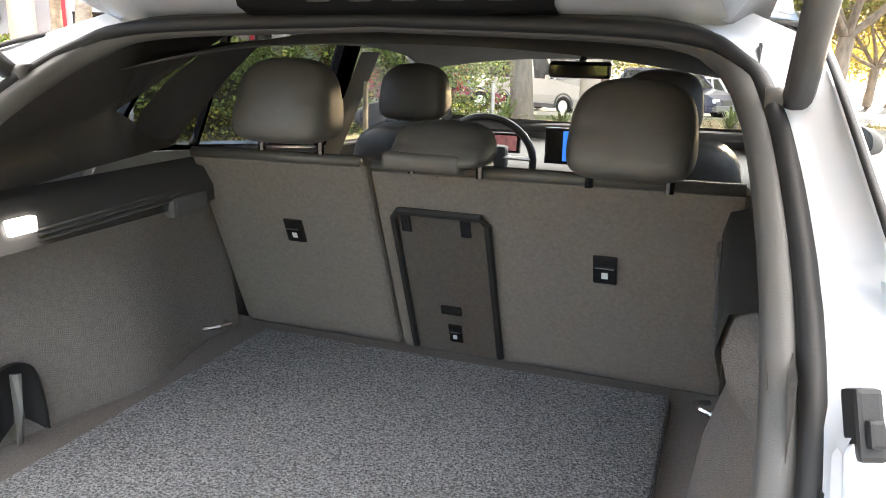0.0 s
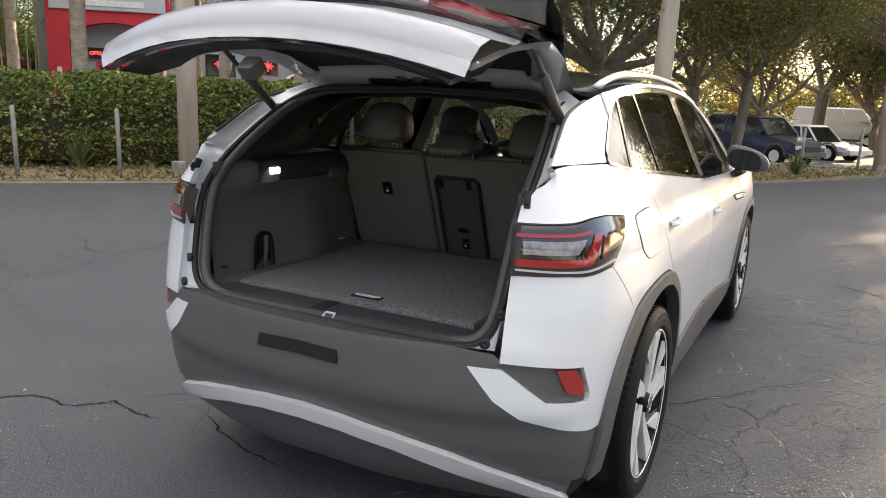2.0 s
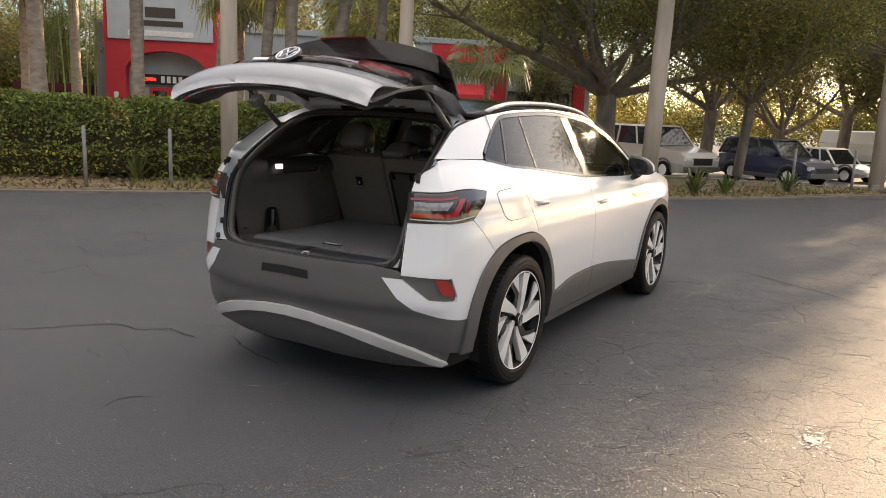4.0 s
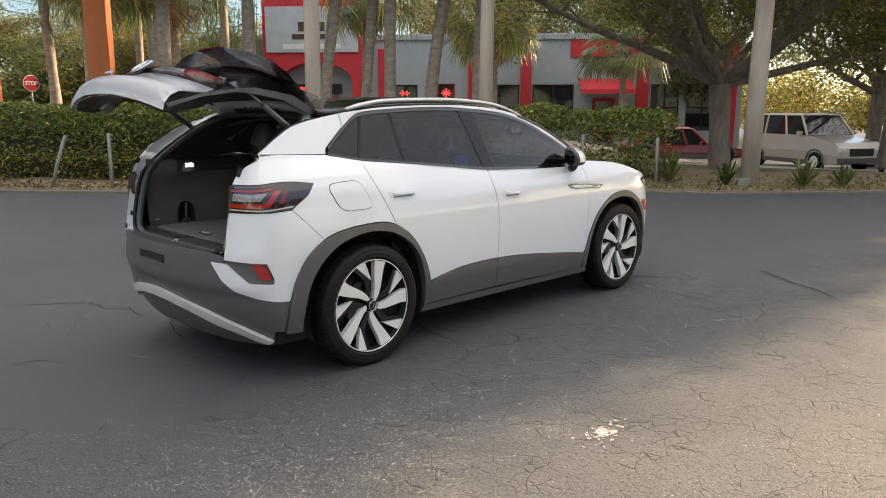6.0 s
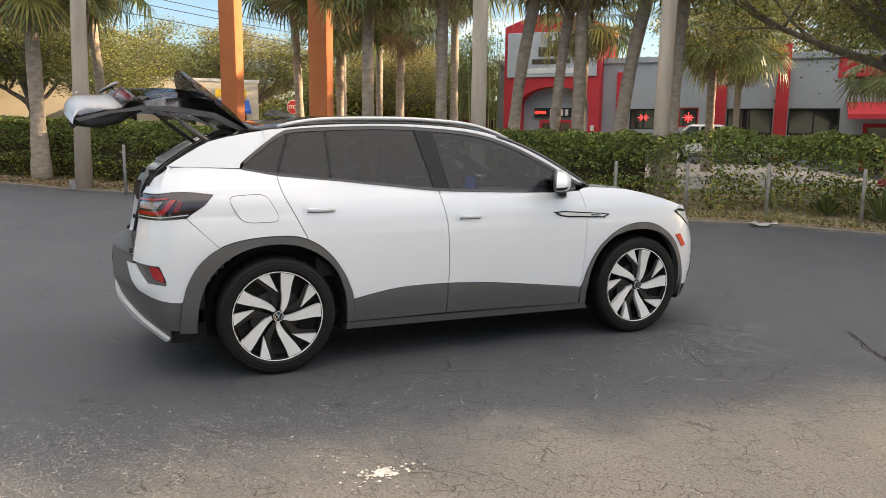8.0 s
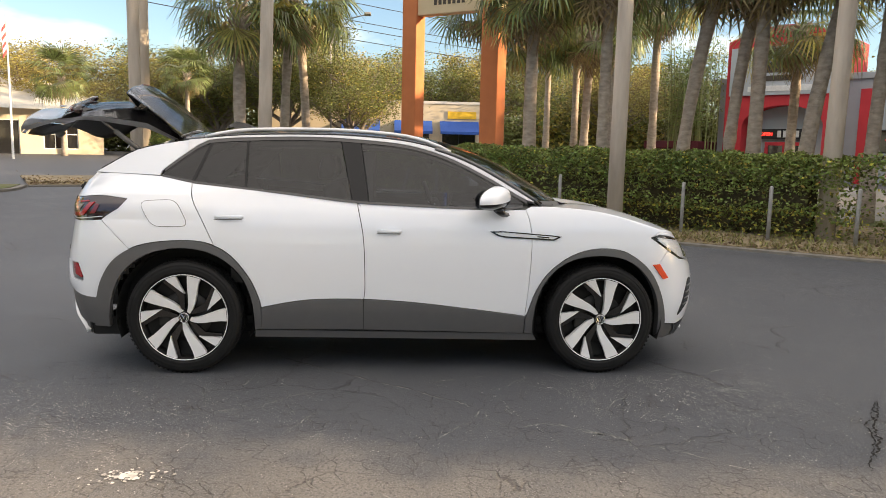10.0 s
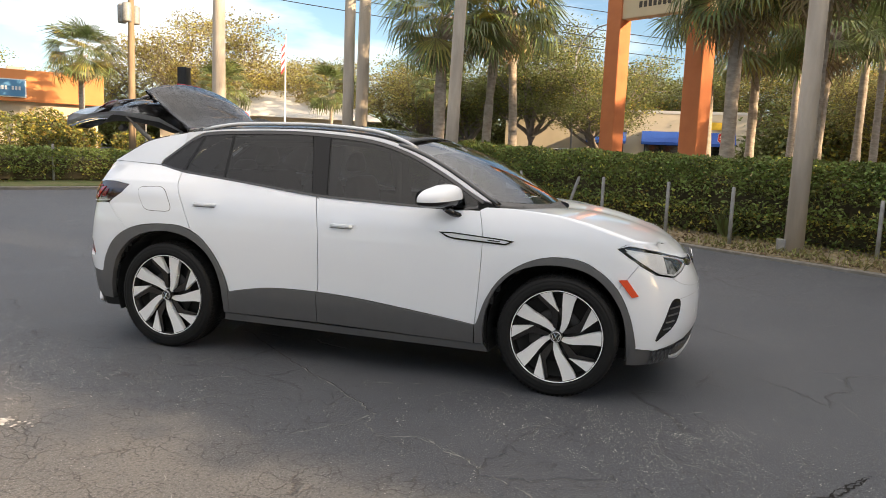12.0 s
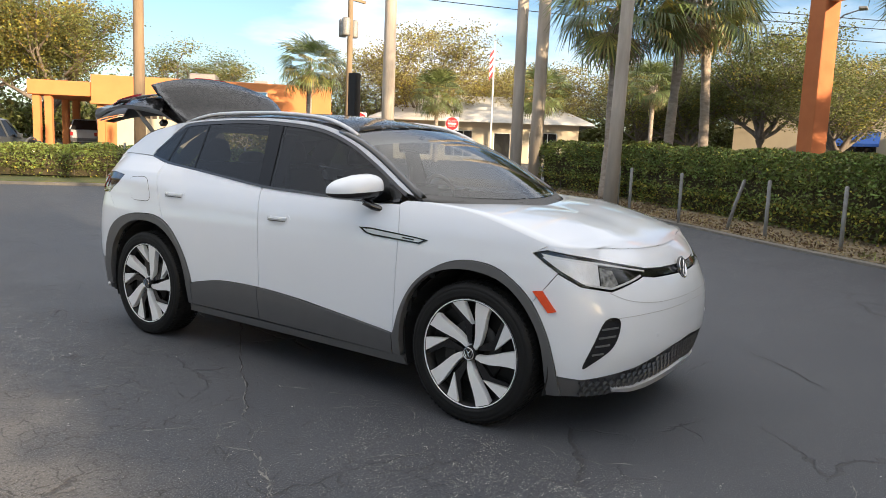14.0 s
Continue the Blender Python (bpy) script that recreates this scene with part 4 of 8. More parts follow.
for s in (1, -1):
    rows = []
    for a, b in zip(inl, outl):
        a, b = Vector(a), Vector(b)
        dip = min(.035, .35 * (b - a).length)
        mid = a.lerp(b, .5) + Vector((0, dip, -.004))
        rows.append([(s * p.x, p.y, p.z) for p in (a + Vector((0, .05, 0)), a, a.lerp(b, .25) + Vector((0, dip * .55, 0)), mid, a.lerp(b, .8) + Vector((0, dip * .35, 0)), b)])
    cut = 15
    bm = loft_bm(rows[:cut + 1])
    bmesh.ops.recalc_face_normals(bm, faces=bm.faces[:])
    part("sill_apron", bm, M["clad"], car, "dark grey plastic apron below the opening", True)
    bm = loft_bm(rows[cut:])
    bmesh.ops.recalc_face_normals(bm, faces=bm.faces[:])
    part("tail_opening", bm, M["paint"], car, "white painted tailgate frame", True)
    # dark lamp side cover beside the tail lamp
    bm = loft_bm([[(s * .629, -2.072 - .25 * (1.06 - z), z), (s * .640, -2.105 - .25 * (1.06 - z), z), (s * S(-2.328, z + .03, 0)[0], S(-2.328, z + .03, 0)[1] - .004, z), (s * S(-2.30, z + .03, .003)[0], S(-2.30, z + .03, .003)[1], z)] for z in np.linspace(.985, 1.13, 7)])
    part("lamp_side_cover", thick(bm, .004), M["plastic"], car, "matt black cover beside the tail lamp", True)
    # stops, strut foot
    bm = box_bm(-.010, .010, -.014, .010, -.027, .027, .004)
    bm.transform(pose(s * .652, -2.082, 1.196, -25, 0, s * 20))
    stop = part("tailgate_stop", bm, M["rubber"], car, "black tailgate stop block")
    bm = box_bm(-.006, .006, -.022, -.012, -.017, .004, .003)
    bm.transform(pose(s * .652, -2.082, 1.196, -25, 0, s * 20))
    part("stop_pad", bm, M["rubber"], stop)
    # rubber strip along the roof pillar's rear edge
    part("pillar_strip", tube_bm([tuple(Vector((s * p[0], p[1] - .004, p[2])) ) for p in [G(y, z_at(BAND, y) + .002, -.004) for y in np.linspace(-1.955, -1.56, 12)]], .0046, 6), M["rubber"], car, "black rubber strip on the pillar edge", True)
    for x, y, z in ((.620, -2.158, .860), (.596, -2.208, .782)):
        flat_disc("rubber_buffer", (s * x, y, z), (s * .4, -1, .1), .016, M["rubber"], car, .012)
bm = tube_bm([(x, y, z) for x, y, z in inl] + [(-x, y, z) for x, y, z in reversed(inl[1:-1])], .012, 8, closed=True)
part("opening_seal", bm, M["rubber"], car, "black rubber seal round the opening", True)
bm = tube_bm([(x * .965, y + .03, z) for x, y, z in inl] + [(-x * .965, y + .03, z) for x, y, z in reversed(inl[1:-1])], .020, 8, closed=True)
part("opening_trim", bm, M["plastic"], car, smooth=True)
# sill plate and lock
seated = set(bpy.data.objects)
bm = loft_bm([[(x, y, z) for x in np.linspace(-.535, .535, 9)] for y, z in ((-2.228, .770), (-2.215, .781), (-2.15, .785), (-2.085, .783), (-2.072, .765))])
M["sill"] = mat("sill_plastic", (.10, .105, .115), .38, 0, (.085, .09, .10), 14, .4, bump=.06, bump_scale=500)
sill = part("sill_plate", thick(bm, .01), M["sill"], car, "black load sill plate")
part("lock_striker", tube_bm([(-.005, -2.225, .772), (-.002, -2.208, .784), (.036, -2.208, .784), (.040, -2.225, .772)], .0045, 6), M["silver"], sill)
part("lock_recess", box_bm(-.075, -.025, -2.20, -2.10, .784, .790, .002), M["rubber"], sill)

# load bay
part("load_floor", box_bm(-.68, .68, -2.12, -1.10, .70, .782, .01), M["carpet"], car, "black load floor")
for s in (-1, 1):
    prof = [(.60, .77), (.615, .90), (.625, 1.05), (.615, 1.12), (.572, 1.15), (.562, 1.19), (.572, 1.232), (.625, 1.25)]
    rows = []
    for y in np.linspace(-2.09, -1.16, 16):
        hump = .055 * math.exp(-((y + 1.55) / .16) ** 2)
        fade = min(1.0, max(0.0, (-y - 1.90) / .14))
        rows.append([(s * (x - (hump if z < 1.0 else hump * .4 if z < 1.13 else 0) + (.022 * max(0, (-y - 1.72) / .38) if z < 1.11 else (.618 - x) * fade)), y, z) for x, z in prof])
    bm = loft_bm(rows)
    bmesh.ops.recalc_face_normals(bm, faces=bm.faces[:])
    ln = part("side_lining", bm, M["carpet"], car, "black carpet side lining", True)
    bm = loft_bm([[(s * (x + (.622 - x) * min(1.0, max(0.0, (-y - 1.90) / .14))), y, z) for x, z in ((.566, 1.152), (.556, 1.19), (.566, 1.236), (.60, 1.246), (.625, 1.252))] for y in np.linspace(-1.90, -1.20, 12)])
    part("parcel_ledge", thick(bm, .006), M["plastic"], car, "black moulded ledge", True)
    for k in range(3):
        part("ledge_rib", tube_bm([(s * .556, -1.78, 1.185 - k * .010), (s * .556, -1.40, 1.198 - k * .010)], .003, 4), M["plastic"], car)
    part("cover_socket", box_bm(min(s * .548, s * .58), max(s * .548, s * .58), -1.44, -1.32, 1.135, 1.185, .012), M["plastic"], car)
    # inner rear pillar
    rows = []
    for t in np.linspace(0, 1, 8):
        a = Vector((.60, -2.05, 1.22)).lerp(Vector((.57, -1.62, 1.53)), t)
        b = Vector((.70, -1.25, 1.27)) if t == 0 else Vector((.69, -1.50, 1.34)).lerp(Vector((.60, -1.12, 1.555)), t)
        rows.append([(s * (p.x + .02 * math.sin(math.pi * q)), p.y, p.z) for q, p in ((q, a.lerp(b, q)) for q in (0, .2, .4, .6, .8, 1))])
    bm = loft_bm(rows)
    part("inner_pillar", thick(bm, .006), M["plastic"], car, "black inner roof pillar trim", True)
    part("tie_down", tube_bm([(s * .59, -1.32, .822), (s * .555, -1.30, .828), (s * .545, -1.275, .828), (s * .57, -1.26, .826)], .006, 6), M["chrome"], car, "chrome tie-down hook")
    part("tie_down", tube_bm([(s * .66, -2.06, .815), (s * .625, -2.05, .82), (s * .62, -2.025, .82), (s * .645, -2.01, .818)], .006, 6), M["chrome"], car, "chrome tie-down hook")
    if s < 0:
        mouth = crom([(-1.90, .78), (-1.89, .90), (-1.87, .935), (-1.83, .94), (-1.80, .92), (-1.785, .86), (-1.78, .78)], 4)
        pk = part("net_pocket", loft_bm([[(-.585 - .012 * q, y, z) for y, z in mouth] for q in (0, 1)] + [[(-.590, -1.838 + (y + 1.838) * .2, .84 + (z - .84) * .2) for y, z in mouth]]), M["rubber"], car, "dark net pocket in the side lining", True)
        part("pocket_strap", tube_bm([(-.578, -1.852, .79), (-.574, -1.85, .86), (-.580, -1.842, .925)], .010, 6, flat=.4), M["plastic"], pk)
part("courtesy_lamp", box_bm(-.566, -.548, -1.84, -1.785, 1.186, 1.214, .004), M["lamp_on"], car, "lit white load bay lamp")
floor_mat = tagged(empty("cargo_mat", (-.010, -1.605, .755)), "grey flecked pile cargo mat with bound edge", "mat")
part("carpet_pad", box_bm(-.50, .50, -.445, .44, 0, .034, .014, 3), M["matpile"], floor_mat)
part("binding", tube_bm([(-.49, -.435, .018), (.49, -.435, .018), (.49, .43, .018), (-.49, .43, .018)], .016, 6, closed=True), M["matpile"], floor_mat)
badge = part("mat_badge", box_bm(-.015, .105, -.405, -.370, .033, .039, .002), M["shell"], floor_mat, "black badge with white line writing")
for k, (a, b) in enumerate(((-.008, .097), (-.004, .085))):
    part("writing_bar", box_bm(a, b, -.386 - k * .010, (-.377 if k == 0 else -.382) - k * .010, .039, .0405), M["white_plastic"], badge)


# seats
def pad(w, h, d, bulge=.02, n=10):
    """An upholstered cushion, wide in x, high in z, deep in y."""
    bm = bmesh.new()
    bmesh.ops.create_cube(bm, size=2)
    bmesh.ops.subdivide_edges(bm, edges=bm.edges[:], cuts=n, use_grid_fill=True)
    for v in bm.verts:
        x, y, z = v.co
        e = 5.0
        r = (abs(x) ** e + abs(y) ** e + abs(z) ** e) ** (1 / e)
        v.co = (x / r * w / 2 * (1 - .0 * z), y / r * d / 2 * (1 + bulge * (1 - x * x)), z / r * h / 2)
    return bm


def headrest(w, h, d):
    """A head restraint: arched top, fuller front, stitched edge left to the smooth shading."""
    bm = bmesh.new()
    bmesh.ops.create_cube(bm, size=2)
    bmesh.ops.subdivide_edges(bm, edges=bm.edges[:], cuts=11, use_grid_fill=True)
    for v in bm.verts:
        x, y, z = v.co
        e = 2.9 if z > 0 else 4.2
        r = (abs(x) ** e + abs(z) ** e + abs(y) ** 3.4) ** (1 / e)
        x, y, z = x / r, y / r, z / r
        v.co = (x * w / 2 * (1 - .07 * z), y * d / 2 * (1.08 - .22 * z) + .012 * z, z * h / 2)
    return bm


LEAN = .39


def lean(bm, y0, z0):
    for v in bm.verts:
        v.co.y += y0 - LEAN * (v.co.z - z0)
    return bm


seatrow = part("rear_seat_back", lean(box_bm(-.596, -.152, 0, .10, .78, 1.278, .02, 3), -1.14, .80), M["carpet"], car, "folding rear seat back in black carpet")
seatrow2 = part("rear_seat_back", lean(box_bm(-.144, .596, 0, .10, .78, 1.278, .02, 3), -1.14, .80), M["carpet"], car, "folding rear seat back in black carpet")
for a, b, st in ((-.596, -.152, seatrow), (-.144, .596, seatrow2)):
    part("seat_piping", tube_bm([(a + .01, -1.318, 1.272), ((a + b) / 2, -1.321, 1.276), (b - .01, -1.318, 1.278)], .013, 8), M["leather"], st, smooth=True)
bm = loft_bm([[(x, -1.142 - LEAN * (z - .80) - .0035, z) for z in (.80, .95, 1.10, 1.162)] for x in (-.088, .098)])
hatch = part("ski_hatch", thick(bm, .006), M["carpet"], seatrow2, "load-through hatch in the seat back")
for pts in ([(-.101, .80), (-.101, 1.155), (-.088, 1.172), (.098, 1.172), (.111, 1.155), (.111, .80)],):
    part("hatch_frame", tube_bm([(x, -1.144 - LEAN * (z - .80) - .004, z) for x, z in pts], .009, 6), M["rubber"], hatch)
for x, z, w, h in ((-.362, 1.09, .046, .060), (.348, 1.08, .048, .066), (.006, .852, .036, .052)):
    y = -1.142 - LEAN * (z - .80)
    bz = part("anchor_bezel", lean(box_bm(x - w / 2, x + w / 2, -.008, .004, z - h / 2, z + h / 2, .004), y, z), M["gloss_black"], seatrow2 if x > -.16 else seatrow, "black tether anchor bezel")
    part("anchor_mark", lean(box_bm(x - w * .13, x + w * .13, -.010, -.006, z - h * .30, z - h * .08, .001), y, z), M["white_plastic"], bz)
    part("anchor_bar", lean(box_bm(x - w * .38, x + w * .38, -.011, -.006, z + h * .05, z + h * .10, .001), y, z), M["chrome"], bz)
part("hatch_latch", lean(box_bm(-.022, .030, -.012, .004, .908, .932, .004), -1.189, .92), M["gloss_black"], hatch)
for x in (-.085, .052):
    part("hatch_hinge", lean(box_bm(x, x + .022, -.010, .004, 1.122, 1.165, .003), -1.279, 1.15), M["gloss_black"], hatch)
for x, z, w, h, st in ((-.312, 1.404, .215, .172, seatrow), (.390, 1.380, .215, .176, seatrow2), (.038, 1.333, .190, .085, seatrow2)):
    hr = part("head_restraint", headrest(w, h, .125), M["leather"], st, "black leatherette head restraint", True)
    hr.location = (x, -1.345, z)
    if h < .1:
        part("fold", box_bm(-w * .53, w * .30, -.083, -.03, -.050, -.012, .014, 3), M["leather"], hr, "", True)
    for dx in (-.07, .07):
        part("post", tube_bm([(dx, 0, -h / 2 - .022), (dx, 0, -h / 2 + .02)], .008, 8), M["gloss_black"], hr)
for x in (-.36, .37):
    fs = part("front_seat", pad(.46, .62, .16), M["leather"], car, "black leatherette front seat", True)
    fs.location = (x, -.46, .96)
    fs.rotation_euler = (radians(8), 0, 0)
    part("seat_base", pad(.50, .18, .50), M["leather"], fs, "", True).location = (0, .30, -.36)
    part("head_restraint", headrest(.215, .165, .10), M["leather"], fs, "", True).location = (0, -.03, .42)
part("rear_bench", box_bm(-.62, .62, -1.10, -.75, .55, .74, .05, 3), M["leather"], car)
part("cabin_floor", box_bm(-.74, .74, -1.15, 1.2, .30, .36, .01), M["shell"], car)
dash = part("dashboard", loft_bm([[(x, y, z) for y, z in ((.62, .60), (.48, .80), (.46, .98), (.52, 1.03), (.80, 1.05), (1.26, 1.06))] for x in np.linspace(-.74, .74, 9)]), M["plastic"], car, "dark dashboard", True)
part("dash_strip", box_bm(-.72, .72, .455, .48, .90, .935, .008), M["silver"], dash)
scr = part("touch_screen", box_bm(-.15, .12, .34, .357, 1.055, 1.21, .006), M["gloss_black"], dash, "centre touch screen showing blue")
part("display", box_bm(-.075, .108, .3375, .3395, 1.07, 1.197), M["screen"], scr)
clu = part("instrument_display", box_bm(-.45, -.27, .40, .42, 1.08, 1.17, .006), M["gloss_black"], dash)
part("display", box_bm(-.435, -.285, .3975, .3995, 1.092, 1.158), mat("dial_screen", (.20, .08, .08), .2, emit=.06, col2=(.02, .02, .03), scale=18, amount=.8), clu)
wr = [(-.36 + .185 * math.cos(a), .25 - .06 * math.sin(a), 1.08 + .175 * math.sin(a)) for a in np.linspace(0, math.tau, 33)[:-1]]
sw = part("steering_wheel", tube_bm(wr, .016, 8, closed=True), M["leather"], car, "black steering wheel", True)
part("wheel_boss", box_bm(-.43, -.29, .25, .31, 1.03, 1.13, .02), M["plastic"], sw)
for p in (((-.54, .25, 1.08), (-.42, .27, 1.08)), ((-.30, .27, 1.08), (-.18, .25, 1.08)), ((-.36, .27, 1.04), (-.36, .31, .91))):
    part("spoke", tube_bm(p, .018, 6, flat=.5), M["silver"], sw)
rvm = part("rear_view_mirror", box_bm(-.12, .12, .20, .235, 1.42, 1.485, .015, 3), M["gloss_black"], car, "interior mirror under the windscreen")
part("stalk", tube_bm([(0, .23, 1.47), (0, .33, 1.54)], .015, 6), M["gloss_black"], rvm)
part("headlining", loft_bm([[(x * .955, y, z - .035) for x, y, z in r] for r in tops(np.linspace(-1.50, .30, 14))]), M["liner"], car, "grey headlining", True)
for s in (-1, 1):
    bm = loft_bm([[tuple(Vector((s * p[0], p[1], p[2]))) for p in (G(y, z_at(WTOP, y) + .02, -.03), G(y, z_at(BAND, y) + .005, -.05))] for y in np.linspace(-1.45, .85, 24)])
    part("roof_frame_trim", thick(bm, .01), M["plastic"], car)
    for ya, yb in ((-.36, -.21), ):
        bm = loft_bm([[tuple((s * p[0], p[1], p[2])) for p in (G(ya + k * .0, z, -.035), G(yb, z, -.035))] for k, z in enumerate((1.05, 1.2, 1.35, 1.52))])
        part("inner_pillar", thick(bm, .02), M["plastic"], car)
    bm = loft_bm([[tuple((s * p[0], p[1], p[2])) for p in ((.80, y, .60), (.79, y, .95), G(y, z_at(BELT, y) - .01, -.05))] for y in np.linspace(-1.15, .85, 14)])
    part("door_card", thick(bm, .01), M["plastic"], car)
    bm = loft_bm([[tuple((s * p[0], p[1], p[2])) for p in (G(y0 + .02, z, -.035), G((y0 + y1) / 2, z, -.045), G(y1, z, -.035))] for y0, y1, z in ((-1.425, -1.22, 1.285), (-1.415, -1.20, 1.32), (-1.40, -1.14, 1.38), (-1.34, -1.08, 1.45), (-1.25, -1.02, 1.505), (-1.18, -.98, 1.54))])
    part("inner_quarter_trim", thick(bm, .012), M["plastic"], car, "black moulded trim beside the rear door glass", True)
    part("seat_belt", tube_bm([(s * .66, -.28, 1.40), (s * .68, -.26, .70)], .022, 4, flat=.15), M["plastic"], car)

# tailgate, built shut and then swung up about its hinge
GATE = 50.0
swing = Matrix.Translation((0, -1.50, 1.575)) @ Matrix.Rotation(radians(-GATE), 4, "X") @ Matrix.Translation((0, 1.50, -1.575))


def gate_row(y, z, hw, bow, n=15, dz=0.0, p=2.2):
    return [(hw * v, y + bow * abs(v) ** p, z + dz * abs(v) ** 2) for v in np.linspace(-1, 1, n)]


def gate_part(name, rows, material, parent, label="", t=.012, smooth=True):
    bm = thick(loft_bm(rows), t) if t else loft_bm(rows)
    bm.transform(swing)
    return part(name, bm, material, parent, label, smooth)


low_rows = [gate_row(-2.215, 1.075, .665, .14), gate_row(-2.24, 1.02, .672, .14), gate_row(-2.285, .965, .670, .135), gate_row(-2.325, .915, .668, .13), gate_row(-2.332, .87, .662, .125), gate_row(-2.315, .825, .652, .12), gate_row(-2.29, .795, .640, .12)]
gate = gate_part("tailgate", low_rows, M["paint"], car, "raised tailgate with white lower panel")
bar_rows = [gate_row(-2.165, 1.185, .66, .15), gate_row(-2.205, 1.155, .665, .145), gate_row(-2.222, 1.11, .667, .14), gate_row(-2.217, 1.075, .666, .14)]
gate_part("lamp_bar", bar_rows, M["lamp_dark"], gate, "smoked lamp bar across the tailgate")
gate_part("light_strip", [gate_row(-2.222, 1.133, .62, .135), gate_row(-2.226, 1.118, .62, .135)], M["red_lens"], gate, t=.006)
for s in (-1, 1):
    gate_part("rear_light", [[(s * x, -2.226 + .15 * (x / .66) ** 2.2, z) for x in np.linspace(.40, .655, 6)] for z in (1.155, 1.115, 1.085)], M["red_lens"], gate, t=.006)
gate_part("rear_window", [gate_row(-1.90, 1.50, .545, .08), gate_row(-2.0, 1.40, .575, .10), gate_row(-2.09, 1.29, .60, .12), gate_row(-2.165, 1.185, .625, .14)], M["glass_gate"], gate, "dark rear window", t=.005)
gate_part("window_surround", [gate_row(-1.86, 1.505, .60, .10)] + [gate_row(-1.885, 1.51, .60, .10)], M["gloss_black"], gate)
for s in (-1, 1):
    gate_part("window_surround", [[(s * a, y, z) for a, y, z in ((w0, y0, z0), (w1, y1, z1))] for w0, y0, z0, w1, y1, z1 in ((.52, -1.52, 1.56, .575, -1.50, 1.55), (.53, -1.80, 1.50, .605, -1.72, 1.46), (.565, -1.90, 1.40, .635, -1.83, 1.37), (.59, -1.98, 1.29, .66, -1.93, 1.27), (.62, -2.035, 1.185, .675, -2.0, 1.175))], M["gloss_black"], gate)
gate_part("roof_spoiler", [gate_row(-1.49, 1.585, .53, .03, dz=-.02), gate_row(-1.70, 1.585, .57, .04, dz=-.03), gate_row(-1.90, 1.560, .60, .06, dz=-.035), gate_row(-2.05, 1.530, .59, .10, dz=-.035), gate_row(-2.06, 1.515, .585, .10, dz=-.03), gate_row(-1.93, 1.505, .56, .08, dz=-.03)], M["gloss_black"], gate, "gloss black roof spoiler", t=.008)
gate_part("brake_light", [gate_row(-2.062, 1.525, .16, .004), gate_row(-2.060, 1.512, .16, .004)], M["red_lens"], gate, t=.004)
gate_part("inner_trim", [gate_row(-1.665, 1.484, .46, .02), gate_row(-1.78, 1.46, .50, .03), gate_row(-1.83, 1.44, .51, .04), gate_row(-1.895, 1.475, .525, .07)], M["plastic"], gate, "black inner trim")
gate_part("inner_trim", [gate_row(-2.150, 1.195, .60, .13), gate_row(-2.10, 1.185, .59, .11), gate_row(-2.12, 1.12, .59, .11), gate_row(-2.14, 1.0, .57, .12), gate_row(-2.20, .86, .55, .11), gate_row(-2.27, .80, .58, .115)], M["plastic"], gate, "black inner trim")
for s in (-1, 1):
    gate_part("inner_trim", [[(s * .43, -1.60, 1.496), (s * .46, -1.59, 1.50)], [(s * .47, -1.82, 1.445), (s * .515, -1.75, 1.43)], [(s * .51, -1.96, 1.30), (s * .56, -1.92, 1.28)], [(s * .55, -2.07, 1.20), (s * .60, -2.02, 1.18)], [(s * .57, -2.12, 1.0), (s * .66, -2.09, 1.0)], [(s * .56, -2.20, .84), (s * .64, -2.16, .83)]], M["plastic"], gate)
    gate_part("gate_flange", [[(s * .45, -1.585, 1.497), (s * .53, -1.53, 1.512), (s * .58, -1.50, 1.552)], [(s * .51, -1.75, 1.428), (s * .585, -1.70, 1.432), (s * .61, -1.72, 1.462)], [(s * .555, -1.92, 1.277), (s * .63, -1.88, 1.272), (s * .662, -1.93, 1.272)], [(s * .595, -2.02, 1.178), (s * .645, -1.98, 1.172), (s * .676, -2.0, 1.176)], [(s * .64, -2.10, 1.0), (s * .66, -2.09, 1.0), (s * .672, -2.10, 1.02)], [(s * .62, -2.17, .834), (s * .64, -2.16, .832), (s * .655, -2.19, .826)]], M["paint"], gate)
gate_part("gate_flange", [gate_row(-1.672, 1.480, .50, .02), gate_row(-1.60, 1.487, .52, .02), gate_row(-1.52, 1.53, .54, .02), gate_row(-1.49, 1.578, .53, .03)], M["paint"], gate)
gate_part("plate_light_strip", [gate_row(-2.275, .797, .60, .115), gate_row(-2.29, .790, .62, .118)], M["gloss_black"], gate, t=.006)
hc = gate_part("hinge_cover", [[(x, y, z) for x in np.linspace(-.23, .30, 12)] for y, z in ((-1.60, 1.488), (-1.585, 1.482), (-1.555, 1.498))], M["rubber"], gate, "black ribbed cover below the hinges", t=.008)
for k in range(5):
    bm = box_bm(-.10 + k * .075, -.055 + k * .075, -1.612, -1.590, 1.482, 1.502, .006)
    bm.transform(swing)
    part("cover_rib", bm, M["plastic"], hc)
ec = swing @ Vector((0, -2.232, 1.105))
emblem(ec, swing.to_3x3() @ Vector((0, -1, .12)), .072, gate)
bm = box_bm(-.05, .05, -2.334, -2.329, .928, .945)
bm.transform(swing)
part("gate_lettering", bm, M["chrome"], gate)
bm = tube_bm([(.02, -2.10, 1.225), (-.12, -2.075, 1.265), (-.30, -2.05, 1.275)], .014, 6, flat=.6)
bm.transform(swing)
part("rear_wiper", bm, M["plastic"], gate, "black rear wiper")
bm = box_bm(-.03, .03, -2.215, -2.17, .755, .81, .008)
bm.transform(swing)
part("gate_lock", bm, M["plastic"], gate)
